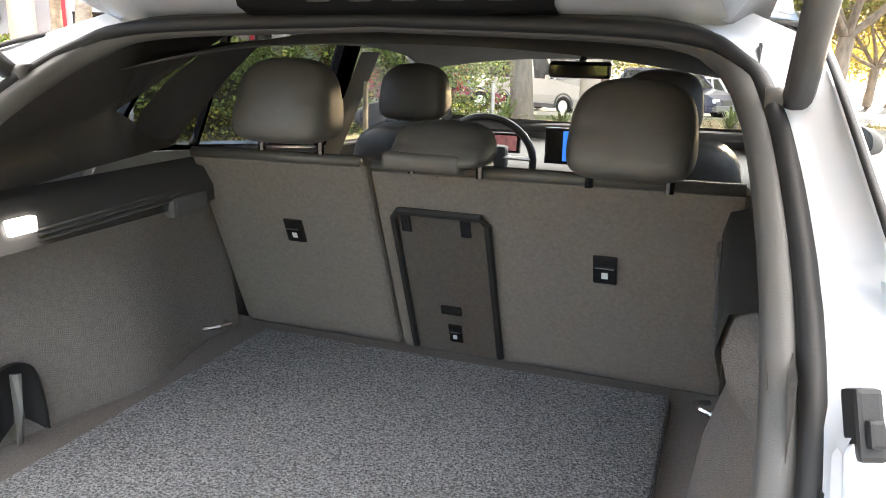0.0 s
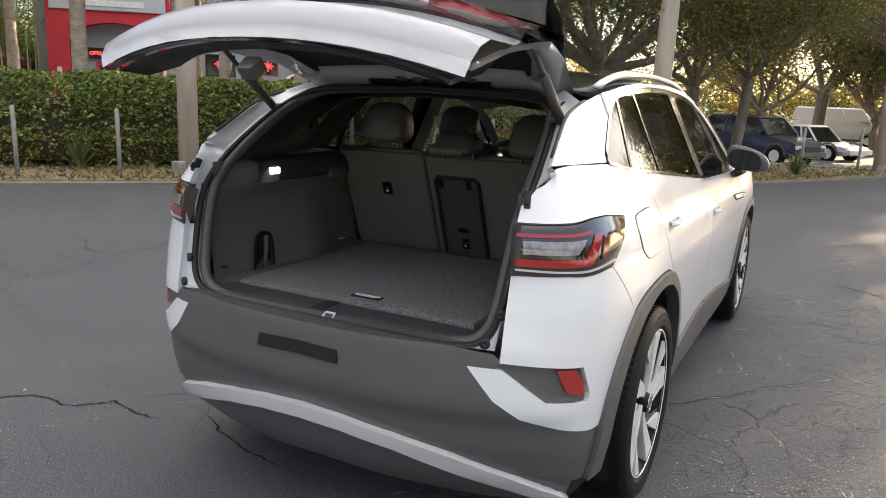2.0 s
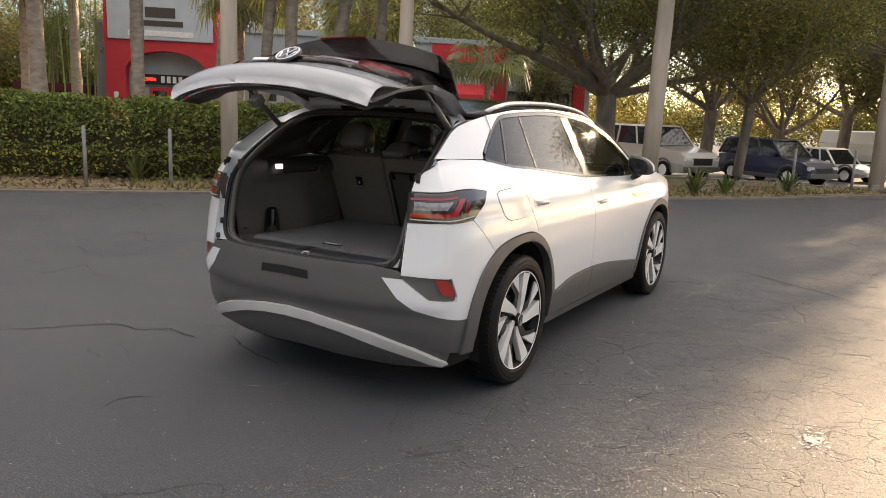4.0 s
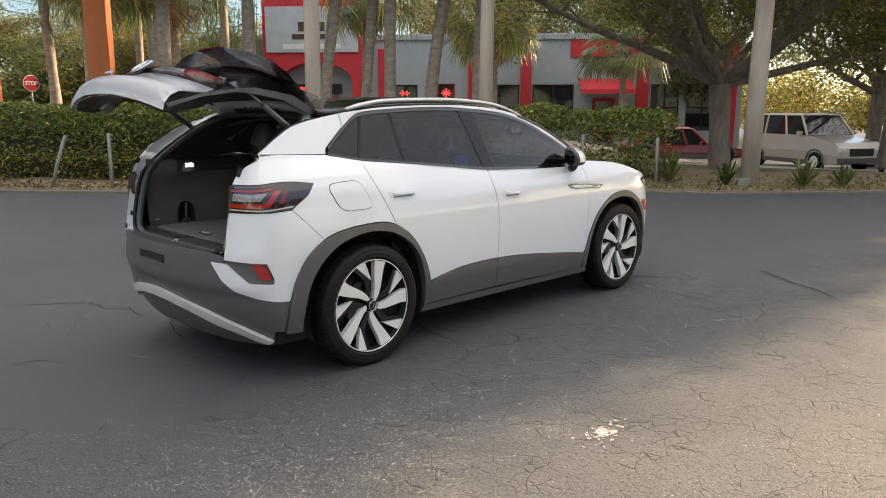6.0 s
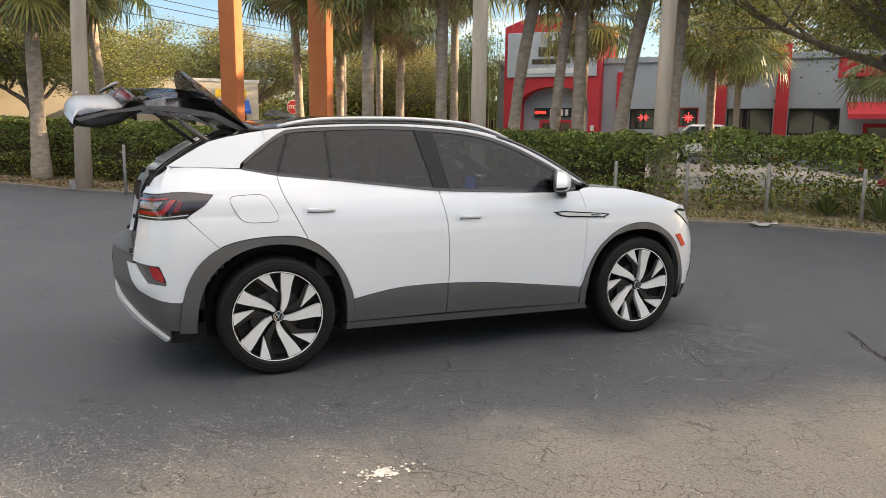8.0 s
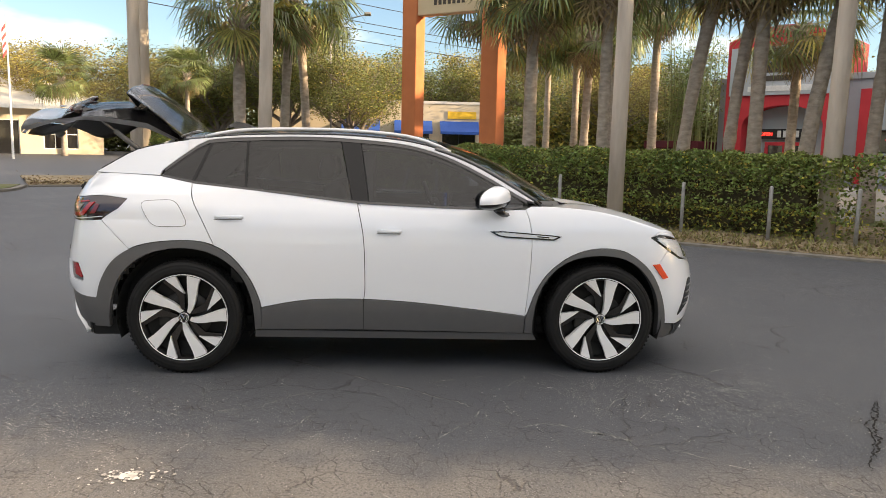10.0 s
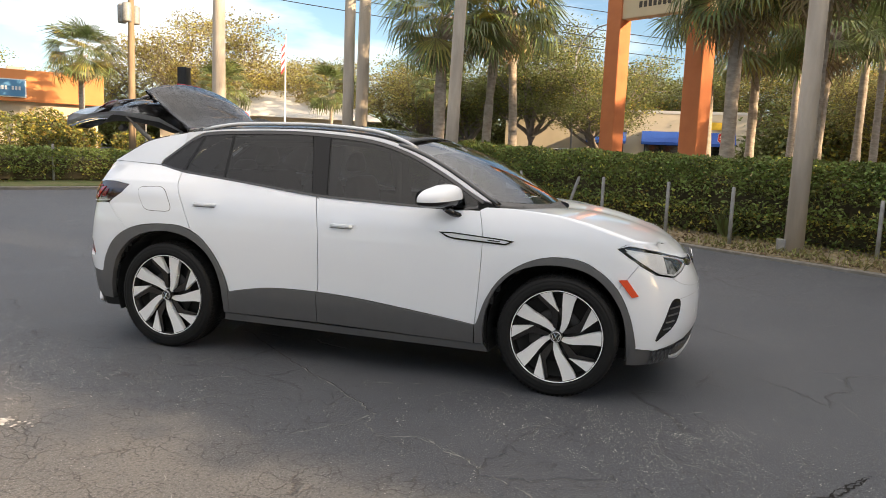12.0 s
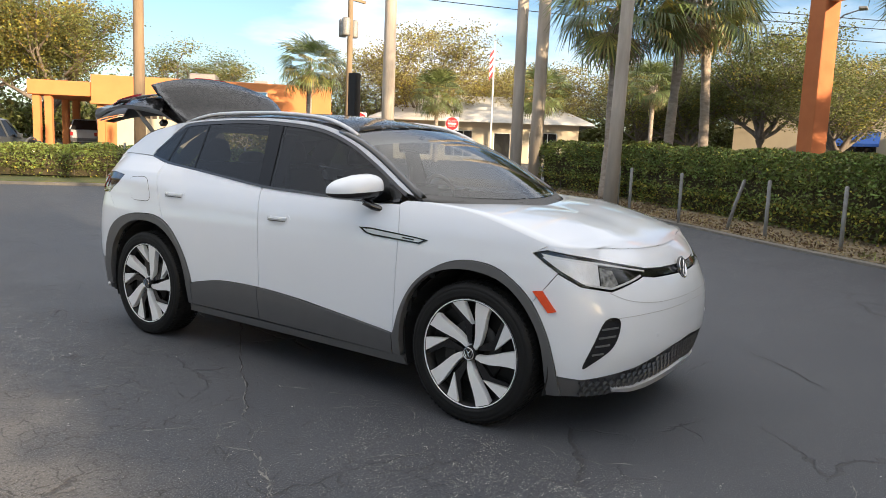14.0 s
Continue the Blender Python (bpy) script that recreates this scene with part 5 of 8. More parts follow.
for s in (-1, 1):
    a, b = Vector((s * .615, -1.735, 1.455)), swing @ Vector((s * .615, -1.96, 1.235))
    st = part("gas_strut", tube_bm([a, a.lerp(b, .62)], .017, 10), M["plastic"], gate, "black tailgate strut", True)
    part("strut_rod", tube_bm([a.lerp(b, .6), b], .009, 8), M["plastic"], st, smooth=True)
    flat_disc("strut_foot", (s * .600, -1.735, 1.455), (-s, 0, 0), .022, M["plastic"], st, .02, seg=16)
for s in (-1, 1):
    part("gate_hinge", box_bm(s * .40 - .03, s * .40 + .03, -1.56, -1.49, 1.545, 1.575, .006), M["silver"], gate)

# seat everything of the load bay and the gate in the body
for ob in [o for o in bpy.data.objects if o not in seated and o.type == "MESH" and floor_mat not in (o.parent, o.parent.parent)]:
    if ob.location.length > .01:
        ob.location = aft(*ob.location) if ob.parent == car or ob.name.startswith("head_restraint") and ob.parent.location.length < .01 else ob.location
    elif ob.parent and ob.parent.location.length < .02:
        for v in ob.data.vertices:
            v.co = aft(*v.co)


# ---- ground ----
def rise(x, y):
    """The lot is level; the land beyond climbs gently, and dips towards the parked cars."""
    r = math.hypot(x, y)
    w = min(1.0, max(0.0, (abs(math.degrees(math.atan2(x, y)) - 6) - 16) / 18)) if y > 0 else 1.0
    k = w * w * (3 - 2 * w)
    v = min(1.0, max(0.0, (abs(math.degrees(math.atan2(x, y)) - 6) - 28) / 14)) if y > 0 else 1.0
    low = (1 - v) * min(1.0, max(0.0, (r - 13.0) / 6.0))
    return k * (1 - low) * (max(0.0, min(r, 18.0) - 4.5) * 0.032 + max(0.0, r - 18.0) * 0.010) - low * min(.75, max(0.0, r - 15.0) * .058)


def asphalt():
    m = bpy.data.materials.new("asphalt")
    m.use_nodes = True
    n, l = m.node_tree.nodes, m.node_tree.links
    b = n["Principled BSDF"]
    geo = n.new("ShaderNodeNewGeometry")

    def noise_tex(scale, detail=6, rough=.6):
        t = n.new("ShaderNodeTexNoise")
        t.inputs["Scale"].default_value, t.inputs["Detail"].default_value, t.inputs["Roughness"].default_value = scale, detail, rough
        l.new(geo.outputs["Position"], t.inputs["Vector"])
        return t

    def math_node(op, a, v):
        q = n.new("ShaderNodeMath")
        q.operation = op
        l.new(a, q.inputs[0])
        if isinstance(v, (int, float)):
            q.inputs[1].default_value = v
        else:
            l.new(v, q.inputs[1])
        return q.outputs[0]

    def ramp(a, lo, hi):
        q = n.new("ShaderNodeMapRange")
        q.inputs[1].default_value, q.inputs[2].default_value = lo, hi
        l.new(a, q.inputs[0])
        return q.outputs[0]

    def mix(f, a, c):
        q = n.new("ShaderNodeMixRGB")
        if isinstance(f, float):
            q.inputs[0].default_value = f
        else:
            l.new(f, q.inputs[0])
        for i, v in ((1, a), (2, c)):
            if isinstance(v, tuple):
                q.inputs[i].default_value = (*v, 1)
            else:
                l.new(v, q.inputs[i])
        return q.outputs["Color"]

    sep = n.new("ShaderNodeSeparateXYZ")
    l.new(geo.outputs["Position"], sep.inputs[0])
    big, mid, fine, grain = noise_tex(.22, 3), noise_tex(1.3, 5), noise_tex(26, 5, .7), noise_tex(135, 3, .7)
    # older, browner, crazed surface on the outer side of the lot
    edge = math_node("ADD", math_node("ADD", math_node("MULTIPLY", sep.outputs[1], -.13), sep.outputs[0]), math_node("MULTIPLY", math_node("SUBTRACT", mid.outputs["Fac"], .5), 1.6))
    old = ramp(edge, 2.1, 2.65)
    new_c = mix(ramp(big.outputs["Fac"], .35, .7), (0.034, 0.0385, 0.049), (0.046, 0.051, 0.061))
    new_c = mix(ramp(mid.outputs["Fac"], .45, .75), new_c, (0.057, 0.061, 0.070))
    old_c = mix(ramp(mid.outputs["Fac"], .35, .7), (0.098, 0.091, 0.085), (0.142, 0.130, 0.118))
    col = mix(old, new_c, old_c)
    # stones
    col = mix(math_node("MULTIPLY", ramp(grain.outputs["Fac"], .54, .66), .85), col, (.27, .268, .265))
    col = mix(math_node("MULTIPLY", ramp(fine.outputs["Fac"], .58, .76), .50), col, (.015, .015, .016))
    # coarse, open texture of the worn surface
    open_t = math_node("MULTIPLY", ramp(noise_tex(62, 3, .6).outputs["Fac"], .52, .64), math_node("ADD", math_node("MULTIPLY", ramp(edge, .6, 1.6), .55), .45))
    col = mix(math_node("MULTIPLY", open_t, .68), col, (.020, .0195, .020))
    # pale scuffed streaks
    st = noise_tex(3.1, 9, .75)
    col = mix(math_node("MULTIPLY", math_node("MULTIPLY", ramp(st.outputs["Fac"], .60, .70), ramp(grain.outputs["Fac"], .5, .62)), .55), col, (.30, .29, .27))
    # pale specks and grit
    sp = math_node("MULTIPLY", ramp(noise_tex(75, 2, .5).outputs["Fac"], .665, .70), ramp(noise_tex(.8, 4).outputs["Fac"], .46, .62))
    col = mix(math_node("MULTIPLY", sp, .8), col, (.46, .45, .42))
    # crazing
    warp = n.new("ShaderNodeVectorMath")
    warp.operation = "MULTIPLY_ADD"
    wn_ = noise_tex(2.6, 5)
    l.new(wn_.outputs["Color"], warp.inputs[0])
    warp.inputs[1].default_value = (.34, .34, 0)
    l.new(geo.outputs["Position"], warp.inputs[2])

    def cracks(scale, width):
        v = n.new("ShaderNodeTexVoronoi")
        v.feature = "DISTANCE_TO_EDGE"
        v.inputs["Scale"].default_value = scale
        l.new(warp.outputs[0], v.inputs["Vector"])
        q = n.new("ShaderNodeMapRange")
        q.inputs[1].default_value, q.inputs[2].default_value, q.inputs[3].default_value, q.inputs[4].default_value = width * .3, width, 1, 0
        l.new(v.outputs["Distance"], q.inputs[0])
        return q.outputs[0]

    c_old = math_node("MULTIPLY", cracks(9.5, .031), ramp(edge, .70, 1.35))
    c_old = math_node("MULTIPLY", c_old, ramp(noise_tex(3.5, 5).outputs["Fac"], .43, .60))
    c_new = math_node("MULTIPLY", math_node("MULTIPLY", cracks(1.15, .010), ramp(noise_tex(.55, 3).outputs["Fac"], .50, .56)), ramp(edge, 2.4, 1.7))
    col = mix(math_node("MULTIPLY", c_old, .60), col, (.020, .017, .014))
    col = mix(math_node("MULTIPLY", c_new, .55), col, (.022, .021, .020))
    l.new(col, b.inputs["Base Color"])
    b.inputs["Specular IOR Level"].default_value = .5
    r = n.new("ShaderNodeMapRange")
    r.inputs[3].default_value, r.inputs[4].default_value = .52, .82
    l.new(mid.outputs["Fac"], r.inputs[0])
    l.new(r.outputs[0], b.inputs["Roughness"])
    h = math_node("ADD", math_node("MULTIPLY", grain.outputs["Fac"], .35), math_node("MULTIPLY", fine.outputs["Fac"], .5))
    h = math_node("SUBTRACT", h, math_node("MULTIPLY", math_node("ADD", c_old, c_new), .9))
    bp = n.new("ShaderNodeBump")
    bp.inputs["Strength"].default_value, bp.inputs["Distance"].default_value = .75, .014
    l.new(h, bp.inputs["Height"])
    l.new(bp.outputs["Normal"], b.inputs["Normal"])
    return m


M["asphalt"] = asphalt()
M["litter"] = mat("leaf_litter", (.30, .23, .145), .95, 0, (.12, .10, .055), 9, .7, bump=.8, bump_scale=40)
M["lawn"] = mat("lawn", (.085, .115, .030), .95, 0, (.13, .12, .05), 3, .7, bump=.9, bump_scale=60)
M["concrete"] = mat("kerb_concrete", (.22, .20, .175), .9, 0, (.13, .12, .10), 6, .6, bump=.4, bump_scale=60)
M["gravel"] = mat("pale_paving", (.30, .28, .25), .9, 0, (.22, .21, .19), 2, .6, bump=.3, bump_scale=50)
M["crack"] = mat("crack_dark", (.008, .007, .006), 1.0)
# crack dust, with the pale of sunlit crack walls put into its colour
M["crack_dust_lit"] = mat("crack_dust_lit", (.30, .29, .27), 1.0, 0, (.10, .097, .094), 14, .8)
M["chalk"] = mat("dried_paint", (.66, .63, .58), .9, 0, (.34, .32, .29), 22, .8, bump=.4)

rings = [0, 4.5, 7, 10, 13, 18, 24, 32, 44, 60, 90, 140, 240, 500, 1500]
gv, gf = [(0, 0, 0)], []
for r in rings[1:]:
    for k in range(96):
        a = k * math.tau / 96
        gv.append((r * math.cos(a), r * math.sin(a), min(rise(r * math.cos(a), r * math.sin(a)), 1.6)))
for i in range(len(rings) - 1):
    for k in range(96):
        k2 = (k + 1) % 96
        if i == 0:
            gf.append((0, 1 + k, 1 + k2))
        else:
            a, b = 1 + (i - 1) * 96, 1 + i * 96
            gf.append((a + k, b + k, b + k2, a + k2))
tagged(pydata("ground", gv, gf, M["asphalt"], smooth=True), "worn dark asphalt with fine cracks", "ground", kind="structure")

KERB = crom([(-13.45, -9.0), (-14.1, -7.6), (-13.8, -6.0), (-13.0, -4.4), (-11.9, -3.3), (-10.9, -1.9), (-9.7, -.4), (-8.5, 1.0), (-6.9, 3.0), (-5.4, 4.8), (-3.85, 6.5), (-2.3, 8.3), (.4, 11.5), (2.6, 15.0), (6.6, 20.5), (13, 28)], 5)
KERB2 = crom([(-13.4, -9.0), (-11.9, -8.9), (-9.0, -10.6), (-5.9, -12.4), (-2.9, -14.3), (2.8, -18), (11, -23.5)], 5)


def offset_line(line, d):
    P = np.array(line)
    t = np.gradient(P, axis=0)
    t /= np.linalg.norm(t, axis=1)[:, None]
    return P + np.stack([-t[:, 1], t[:, 0]], 1) * d


def strip(name, line, d0, d1, z, material, label, category, segs=4, jitter=0.0):
    A = [offset_line(line, d0 + (d1 - d0) * k / segs) for k in range(segs + 1)]
    rnd = random.Random(name)
    rows = [[(p[0], p[1], rise(p[0], p[1]) + z + (rnd.uniform(-jitter, jitter) if 0 < k < segs else 0)) for p in line_] for k, line_ in enumerate(A)]
    bm = loft_bm(rows)
    for row in (rows[0], rows[-1]):
        loft_bm([row, [(x, y, zz - .25) for x, y, zz in row]], bm=bm)
    bmesh.ops.recalc_face_normals(bm, faces=bm.faces[:])
    return tagged(mesh_ob(name, bm, material, False), label, category, kind="structure")


strip("kerb", KERB, 0, .16, .035, M["concrete"], "low worn concrete edging", "kerb", 1)
strip("verge", KERB, .16, 4.2, .045, M["litter"], "bare verge with dry leaf litter", "ground", 6, .03)
strip("lawn", KERB[15:], 4.2, 5.2, .05, M["lawn"], "thin grass strip behind the hedge", "grass", 2)
strip("kerb_far", KERB2, 0, -.16, .06, M["concrete"], "low concrete edging by the street", "kerb", 1)
strip("verge_far", KERB2, -.16, -2.8, .075, M["lawn"], "grass verge by the street", "ground", 4, .02)
strip("lawn_far", KERB2, -17, -30, .10, M["lawn"], "lawn before the clinic", "grass", 3)
strip("neighbour_lot", KERB[15:], 5.2, 17, .04, M["gravel"], "pale paving of the neighbouring lot", "pavement", 3)


def crack(pts, width, material, seed, wob=.035):
    rnd = random.Random(seed)
    dusty = material == M["crack_dust_lit"]
    lift = .0035 if dusty else .0045
    P = []
    run = 0.0
    for (x0, y0), (x1, y1) in zip(pts, pts[1:]):
        L = math.hypot(x1 - x0, y1 - y0)
        k = max(2, int(L / .014))
        nx, ny = -(y1 - y0) / L, (x1 - x0) / L
        for i in range(k):
            t = i / k
            s = run + L * t
            o = wob * (1.2 * noise.noise((s * 2.3, seed, 0)) + .8 * noise.noise((s * 8, seed, 4)) + .4 * noise.noise((s * 31, seed, 8)))
            o *= min(1.0, 6 * t, 6 * (1 - t)) * .8 + .2
            P.append((x0 + (x1 - x0) * t + nx * o, y0 + (y1 - y0) * t + ny * o))
        run += L
    P.append(pts[-1])
    v, f = [], []
    for i, (x, y) in enumerate(P):
        a, b = P[max(i - 1, 0)], P[min(i + 1, len(P) - 1)]
        d = Vector((b[0] - a[0], b[1] - a[1])).normalized()
        w = width * rnd.uniform(.2, 1.0) * min(1, (i + .3) / 8, (len(P) - i - .7) / 8)
        if dusty:
            w *= max(.12, min(1.0, .65 + 1.6 * noise.noise((i * .11, seed, 20))))
        v += [(x - d.y * w, y + d.x * w, rise(x, y) + lift), (x + d.y * w, y - d.x * w, rise(x, y) + lift)]
        if i and not (dusty and noise.noise((i * .23, seed, 30)) < -.28):
            k = 2 * i
            f.append((k - 2, k - 1, k + 1, k))
    if dusty:
        for x, y in P[::2]:
            x, y, q = x + rnd.gauss(0, .012), y + rnd.gauss(0, .012), rnd.uniform(.0012, .0034)
            k = len(v)
            v += [(x - q, y - q * .6, rise(x, y) + .0036), (x + q, y - q, rise(x, y) + .0036), (x + q * .3, y + q, rise(x, y) + .0036)]
            f.append((k, k + 1, k + 2))
    return tagged(pydata("crack", v, f, material), "open crack in the asphalt", "crack", kind="structure")


DARK, DUST_LIT = M["crack"], M["crack_dust_lit"]
# the long open crack from under the car to the old surface
# its sunlit and shaded walls are painted as a pale and a dark line
crack([(.2, -1.25), (.62, -.72), (.92, -.40), (1.25, .05), (1.46, .29), (1.64, .50)], .0095, DUST_LIT, 1, .030)
crack([(.2, -1.25), (.62, -.72), (.92, -.40), (1.25, .06), (1.46, .30), (1.64, .51)], .0048, DARK, 1, .030)
crack([(1.23, .03), (1.27, .12)], .011, DARK, 22, .01)
crack([(1.64, .50), (1.84, .42), (2.10, .18)], .007, DUST_LIT, 2, .03)
crack([(1.64, .50), (1.80, .50), (1.94, .62), (1.86, .83), (2.03, 1.09), (2.22, 1.35), (2.44, 1.60), (2.72, 1.96), (3.2, 2.5)], .0060, DUST_LIT, 3, .035)
crack([(1.86, .83), (2.03, 1.09), (2.15, 1.24)], .008, DUST_LIT, 4, .03)
crack([(1.60, -.78), (1.46, -.68), (1.32, -.51)], .006, DUST_LIT, 5)
crack([(1.93, -.58), (1.70, -.48), (1.68, -.21)], .006, DUST_LIT, 6)
crack([(1.18, .15), (1.0, .58), (.92, 1.04), (1.08, 1.16), (1.14, 1.34)], .006, DUST_LIT, 7)
crack([(1.33, .58), (1.12, .78), (.94, 1.02)], .006, DUST_LIT, 8)
crack([(1.66, 1.21), (1.39, 1.44), (1.30, 1.37)], .006, DUST_LIT, 9)
crack([(2.40, 2.40), (2.15, 2.57), (1.93, 2.70), (1.54, 3.0)], .009, DARK, 10, .05)
crack([(1.50, 3.02), (1.90, 2.68), (2.27, 2.48), (2.55, 2.27)], .006, DARK, 11)
crack([(-1.68, 2.22), (-1.37, 2.61), (-1.07, 2.84)], .006, DARK, 12)
crack([(.17, 2.26), (.38, 2.46)], .006, DARK, 13)
# behind the tail
crack([(-.50, -2.46), (-.24, -2.35), (-.04, -2.17), (.11, -1.95), (.22, -1.69), (.37, -1.46)], .009, DUST_LIT, 14)
crack([(.11, -1.95), (.19, -2.07), (.29, -2.19)], .006, DUST_LIT, 15)
crack([(-.57, -3.06), (-.63, -2.94), (-.61, -2.84), (-.48, -2.76)], .006, DARK, 16)
crack([(-2.3, -2.62), (-1.96, -2.21), (-1.79, -2.07), (-1.61, -2.06), (-1.47, -1.90), (-1.28, -1.95), (-1.11, -1.93)], .007, DARK, 17, .03)
crack([(-1.03, -1.77), (-.83, -1.89), (-.60, -1.95), (-.34, -1.96)], .007, DARK, 18, .03)
for i, (x, y, a, ln) in enumerate(((2.6, -.2, .8, .9), (2.2, -2.2, .2, .8), (1.6, -1.5, 1.2, .7), (1.3, 1.9, .4, .8), (-1.9, .8, .5, 1.2), (-3.2, 3.6, .9, 1.3), (-1.4, 3.4, 1.3, 1.0), (.3, 3.1, .2, .9), (.75, 1.65, .6, .5), (1.0, 1.45, 2.6, .5), (1.35, -1.2, 2.2, .6), (.95, 1.9, 1.5, .5))):
    crack([(x, y), (x + ln * .5 * math.cos(a), y + ln * .5 * math.sin(a)), (x + ln * math.cos(a + .4), y + ln * math.sin(a + .4))], .0042, DUST_LIT, 40 + i)
rs = random.Random(77)
pv, pf = [], []
for k in range(170):
    r, a = abs(rs.gauss(0, .13)), rs.uniform(0, math.tau)
    if k < 110:
        r *= .30
    x, y, s_ = 2.49 + r * math.cos(a) * .8, -1.235 + r * math.sin(a) * 1.5, rs.uniform(.004, .019) * max(.2, 1 - r / .3)
    i = len(pv)
    n_ = 5
    pv += [(x + s_ * math.cos(q * math.tau / n_ + a) * rs.uniform(.5, 1.2), y + s_ * math.sin(q * math.tau / n_ + a) * rs.uniform(.5, 1.2), .004 + k * 1e-5) for q in range(n_)]
    pf.append(tuple(range(i, i + n_)))
tagged(pydata("paint_spill", pv, pf, M["chalk"]), "dried cream paint spill on the asphalt", "stain", kind="stuff")

# a crumpled scrap of paper on the verge's edge
rp = random.Random(5)
scrap = []
for i in range(6):
    scrap.append([(-3.27 + (i - 2.5) * .045 + rp.uniform(-.015, .015), 7.16 + (j - 2.5) * .085 + rp.uniform(-.02, .02), rise(-3.27, 7.16) + .015 + rp.uniform(0, .055)) for j in range(6)])
tagged(part("paper_scrap", thick(loft_bm(scrap), .002), mat("crumpled_paper", (.72, .71, .69), .8, 0, (.55, .54, .52), 9, .4)), "crumpled white paper scrap lying by the hedge", "litter")

# pale grit and short scuffs on the lot
gv2, gf2 = [], []
for k in range(2300):
    cx_, cy_ = rs.uniform(-2.6, 4.6), rs.uniform(-4.2, 4.8)
    if k % 3 == 1:
        cx_, cy_ = rs.gauss(1.25, .35), rs.gauss(1.75, .55)
    if k % 6 == 2:
        cx_, cy_ = rs.gauss(1.60, .40), rs.gauss(-2.0, .75)
    if k % 8 == 3:
        cx_, cy_ = rs.gauss(2.0, .35), rs.gauss(-2.45, .35)
    run, a = rs.choice((0.0, 0.0, .12, .3)), rs.gauss(.4, .5)
    for q in range(3 if run == 0 else int(run * 60)):
        t = rs.uniform(-.5, .5) * (run or .25)
        x, y = cx_ + t * math.cos(a) + rs.gauss(0, .012), cy_ + t * math.sin(a) + rs.gauss(0, .012)
        if abs(x) < 1.0 and abs(y) < 2.4:
            continue
        w_ = rs.uniform(.0014, .0046) * rs.uniform(.5, 1.0)
        i = len(gv2)
        gv2 += [(x + w_ * rs.uniform(.6, 1.4) * math.cos(m_ * 1.571 + a), y + w_ * rs.uniform(.6, 1.4) * math.sin(m_ * 1.571 + a), rise(x, y) + .0042) for m_ in range(4)]
        gf2.append((i, i + 1, i + 2, i + 3))
tagged(pydata("grit", gv2, gf2, M["chalk"]), "pale grit and short scuffs on the asphalt", "grit", kind="stuff")

# ---- plants ----
M["bark"] = mat("oak_bark", (0.256, 0.213, 0.171), .95, 0, (0.134, 0.110, 0.091), 7, .7, bump=.9, bump_scale=26, stretch=(1, 1, .35))
M["palm_bark"] = mat("palm_trunk", (0.464, 0.390, 0.317), .95, 0, (0.268, 0.220, 0.177), 6, .7, bump=.9, bump_scale=22, stretch=(1, 1, 2.2))
M["hedge_leaf"] = mat("hedge_leaf", (0.25, 0.285, 0.075), .5, 0, (0.125, 0.165, 0.042), 1.6, .6, island=.65, spec=.4, trans=.3)
M["hedge_yellow"] = mat("hedge_leaf_yellow", (0.610, 0.488, 0.085), .5, 0, (0.342, 0.317, 0.067), 3, .6, island=.5, trans=.3)
# dark brown of the inner wood, deepened by the shade within the hedge
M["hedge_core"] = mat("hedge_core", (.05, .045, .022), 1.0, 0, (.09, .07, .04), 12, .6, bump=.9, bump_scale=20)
M["oak_leaf"] = mat("oak_leaf", (0.207, 0.207, 0.059), .5, 0, (0.122, 0.140, 0.041), .7, .6, island=.55, trans=.4)
# gold leaf colour; low sunlight on crowns and far shrubs is put into it
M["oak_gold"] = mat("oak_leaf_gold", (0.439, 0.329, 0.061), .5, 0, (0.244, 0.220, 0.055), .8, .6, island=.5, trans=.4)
M["olive_leaf"] = mat("olive_leaf", (0.354, 0.281, 0.098), .6, 0, (0.207, 0.189, 0.067), .5, .6, island=.5, trans=.4)
M["frond"] = mat("palm_frond", (0.183, 0.213, 0.071), .45, 0, (0.110, 0.140, 0.046), 1.2, .6, island=.5, trans=.3)
M["frond_dry"] = mat("palm_frond_dry", (0.342, 0.256, 0.122), .7, 0, (0.207, 0.146, 0.073), 2, .6, island=.4)
M["frond_gold"] = mat("palm_frond_gold", (0.415, 0.329, 0.085), .5, 0, (0.220, 0.207, 0.061), 1.5, .6, island=.4, trans=.35)


def leaf_mesh(name, centres, size, material, parent=None, seed=0, slim=.55, up=.25, label=""):
    """Many small bent leaves, each its own island."""
    rng = np.random.default_rng(seed)
    C = np.asarray(centres, float)
    n = len(C)
    d = rng.normal(size=(n, 3))
    d[:, 2] = d[:, 2] * .6 - up
    d /= np.linalg.norm(d, axis=1)[:, None]
    e = np.cross(d, rng.normal(size=(n, 3)))
    e /= np.linalg.norm(e, axis=1)[:, None] + 1e-9
    s = (size * rng.uniform(.6, 1.35, n))[:, None]
    nn = np.cross(d, e)
    V = np.stack([C - d * s * .5, C + e * s * slim * .5 + nn * s * .08, C + d * s * .5, C - e * s * slim * .5 + nn * s * .08], 1).reshape(-1, 3)
    F = np.arange(4 * n).reshape(-1, 4)
    ob = pydata(name, V.tolist(), F.tolist(), material, parent, label=label)
    return tagged(ob, kind="stuff")


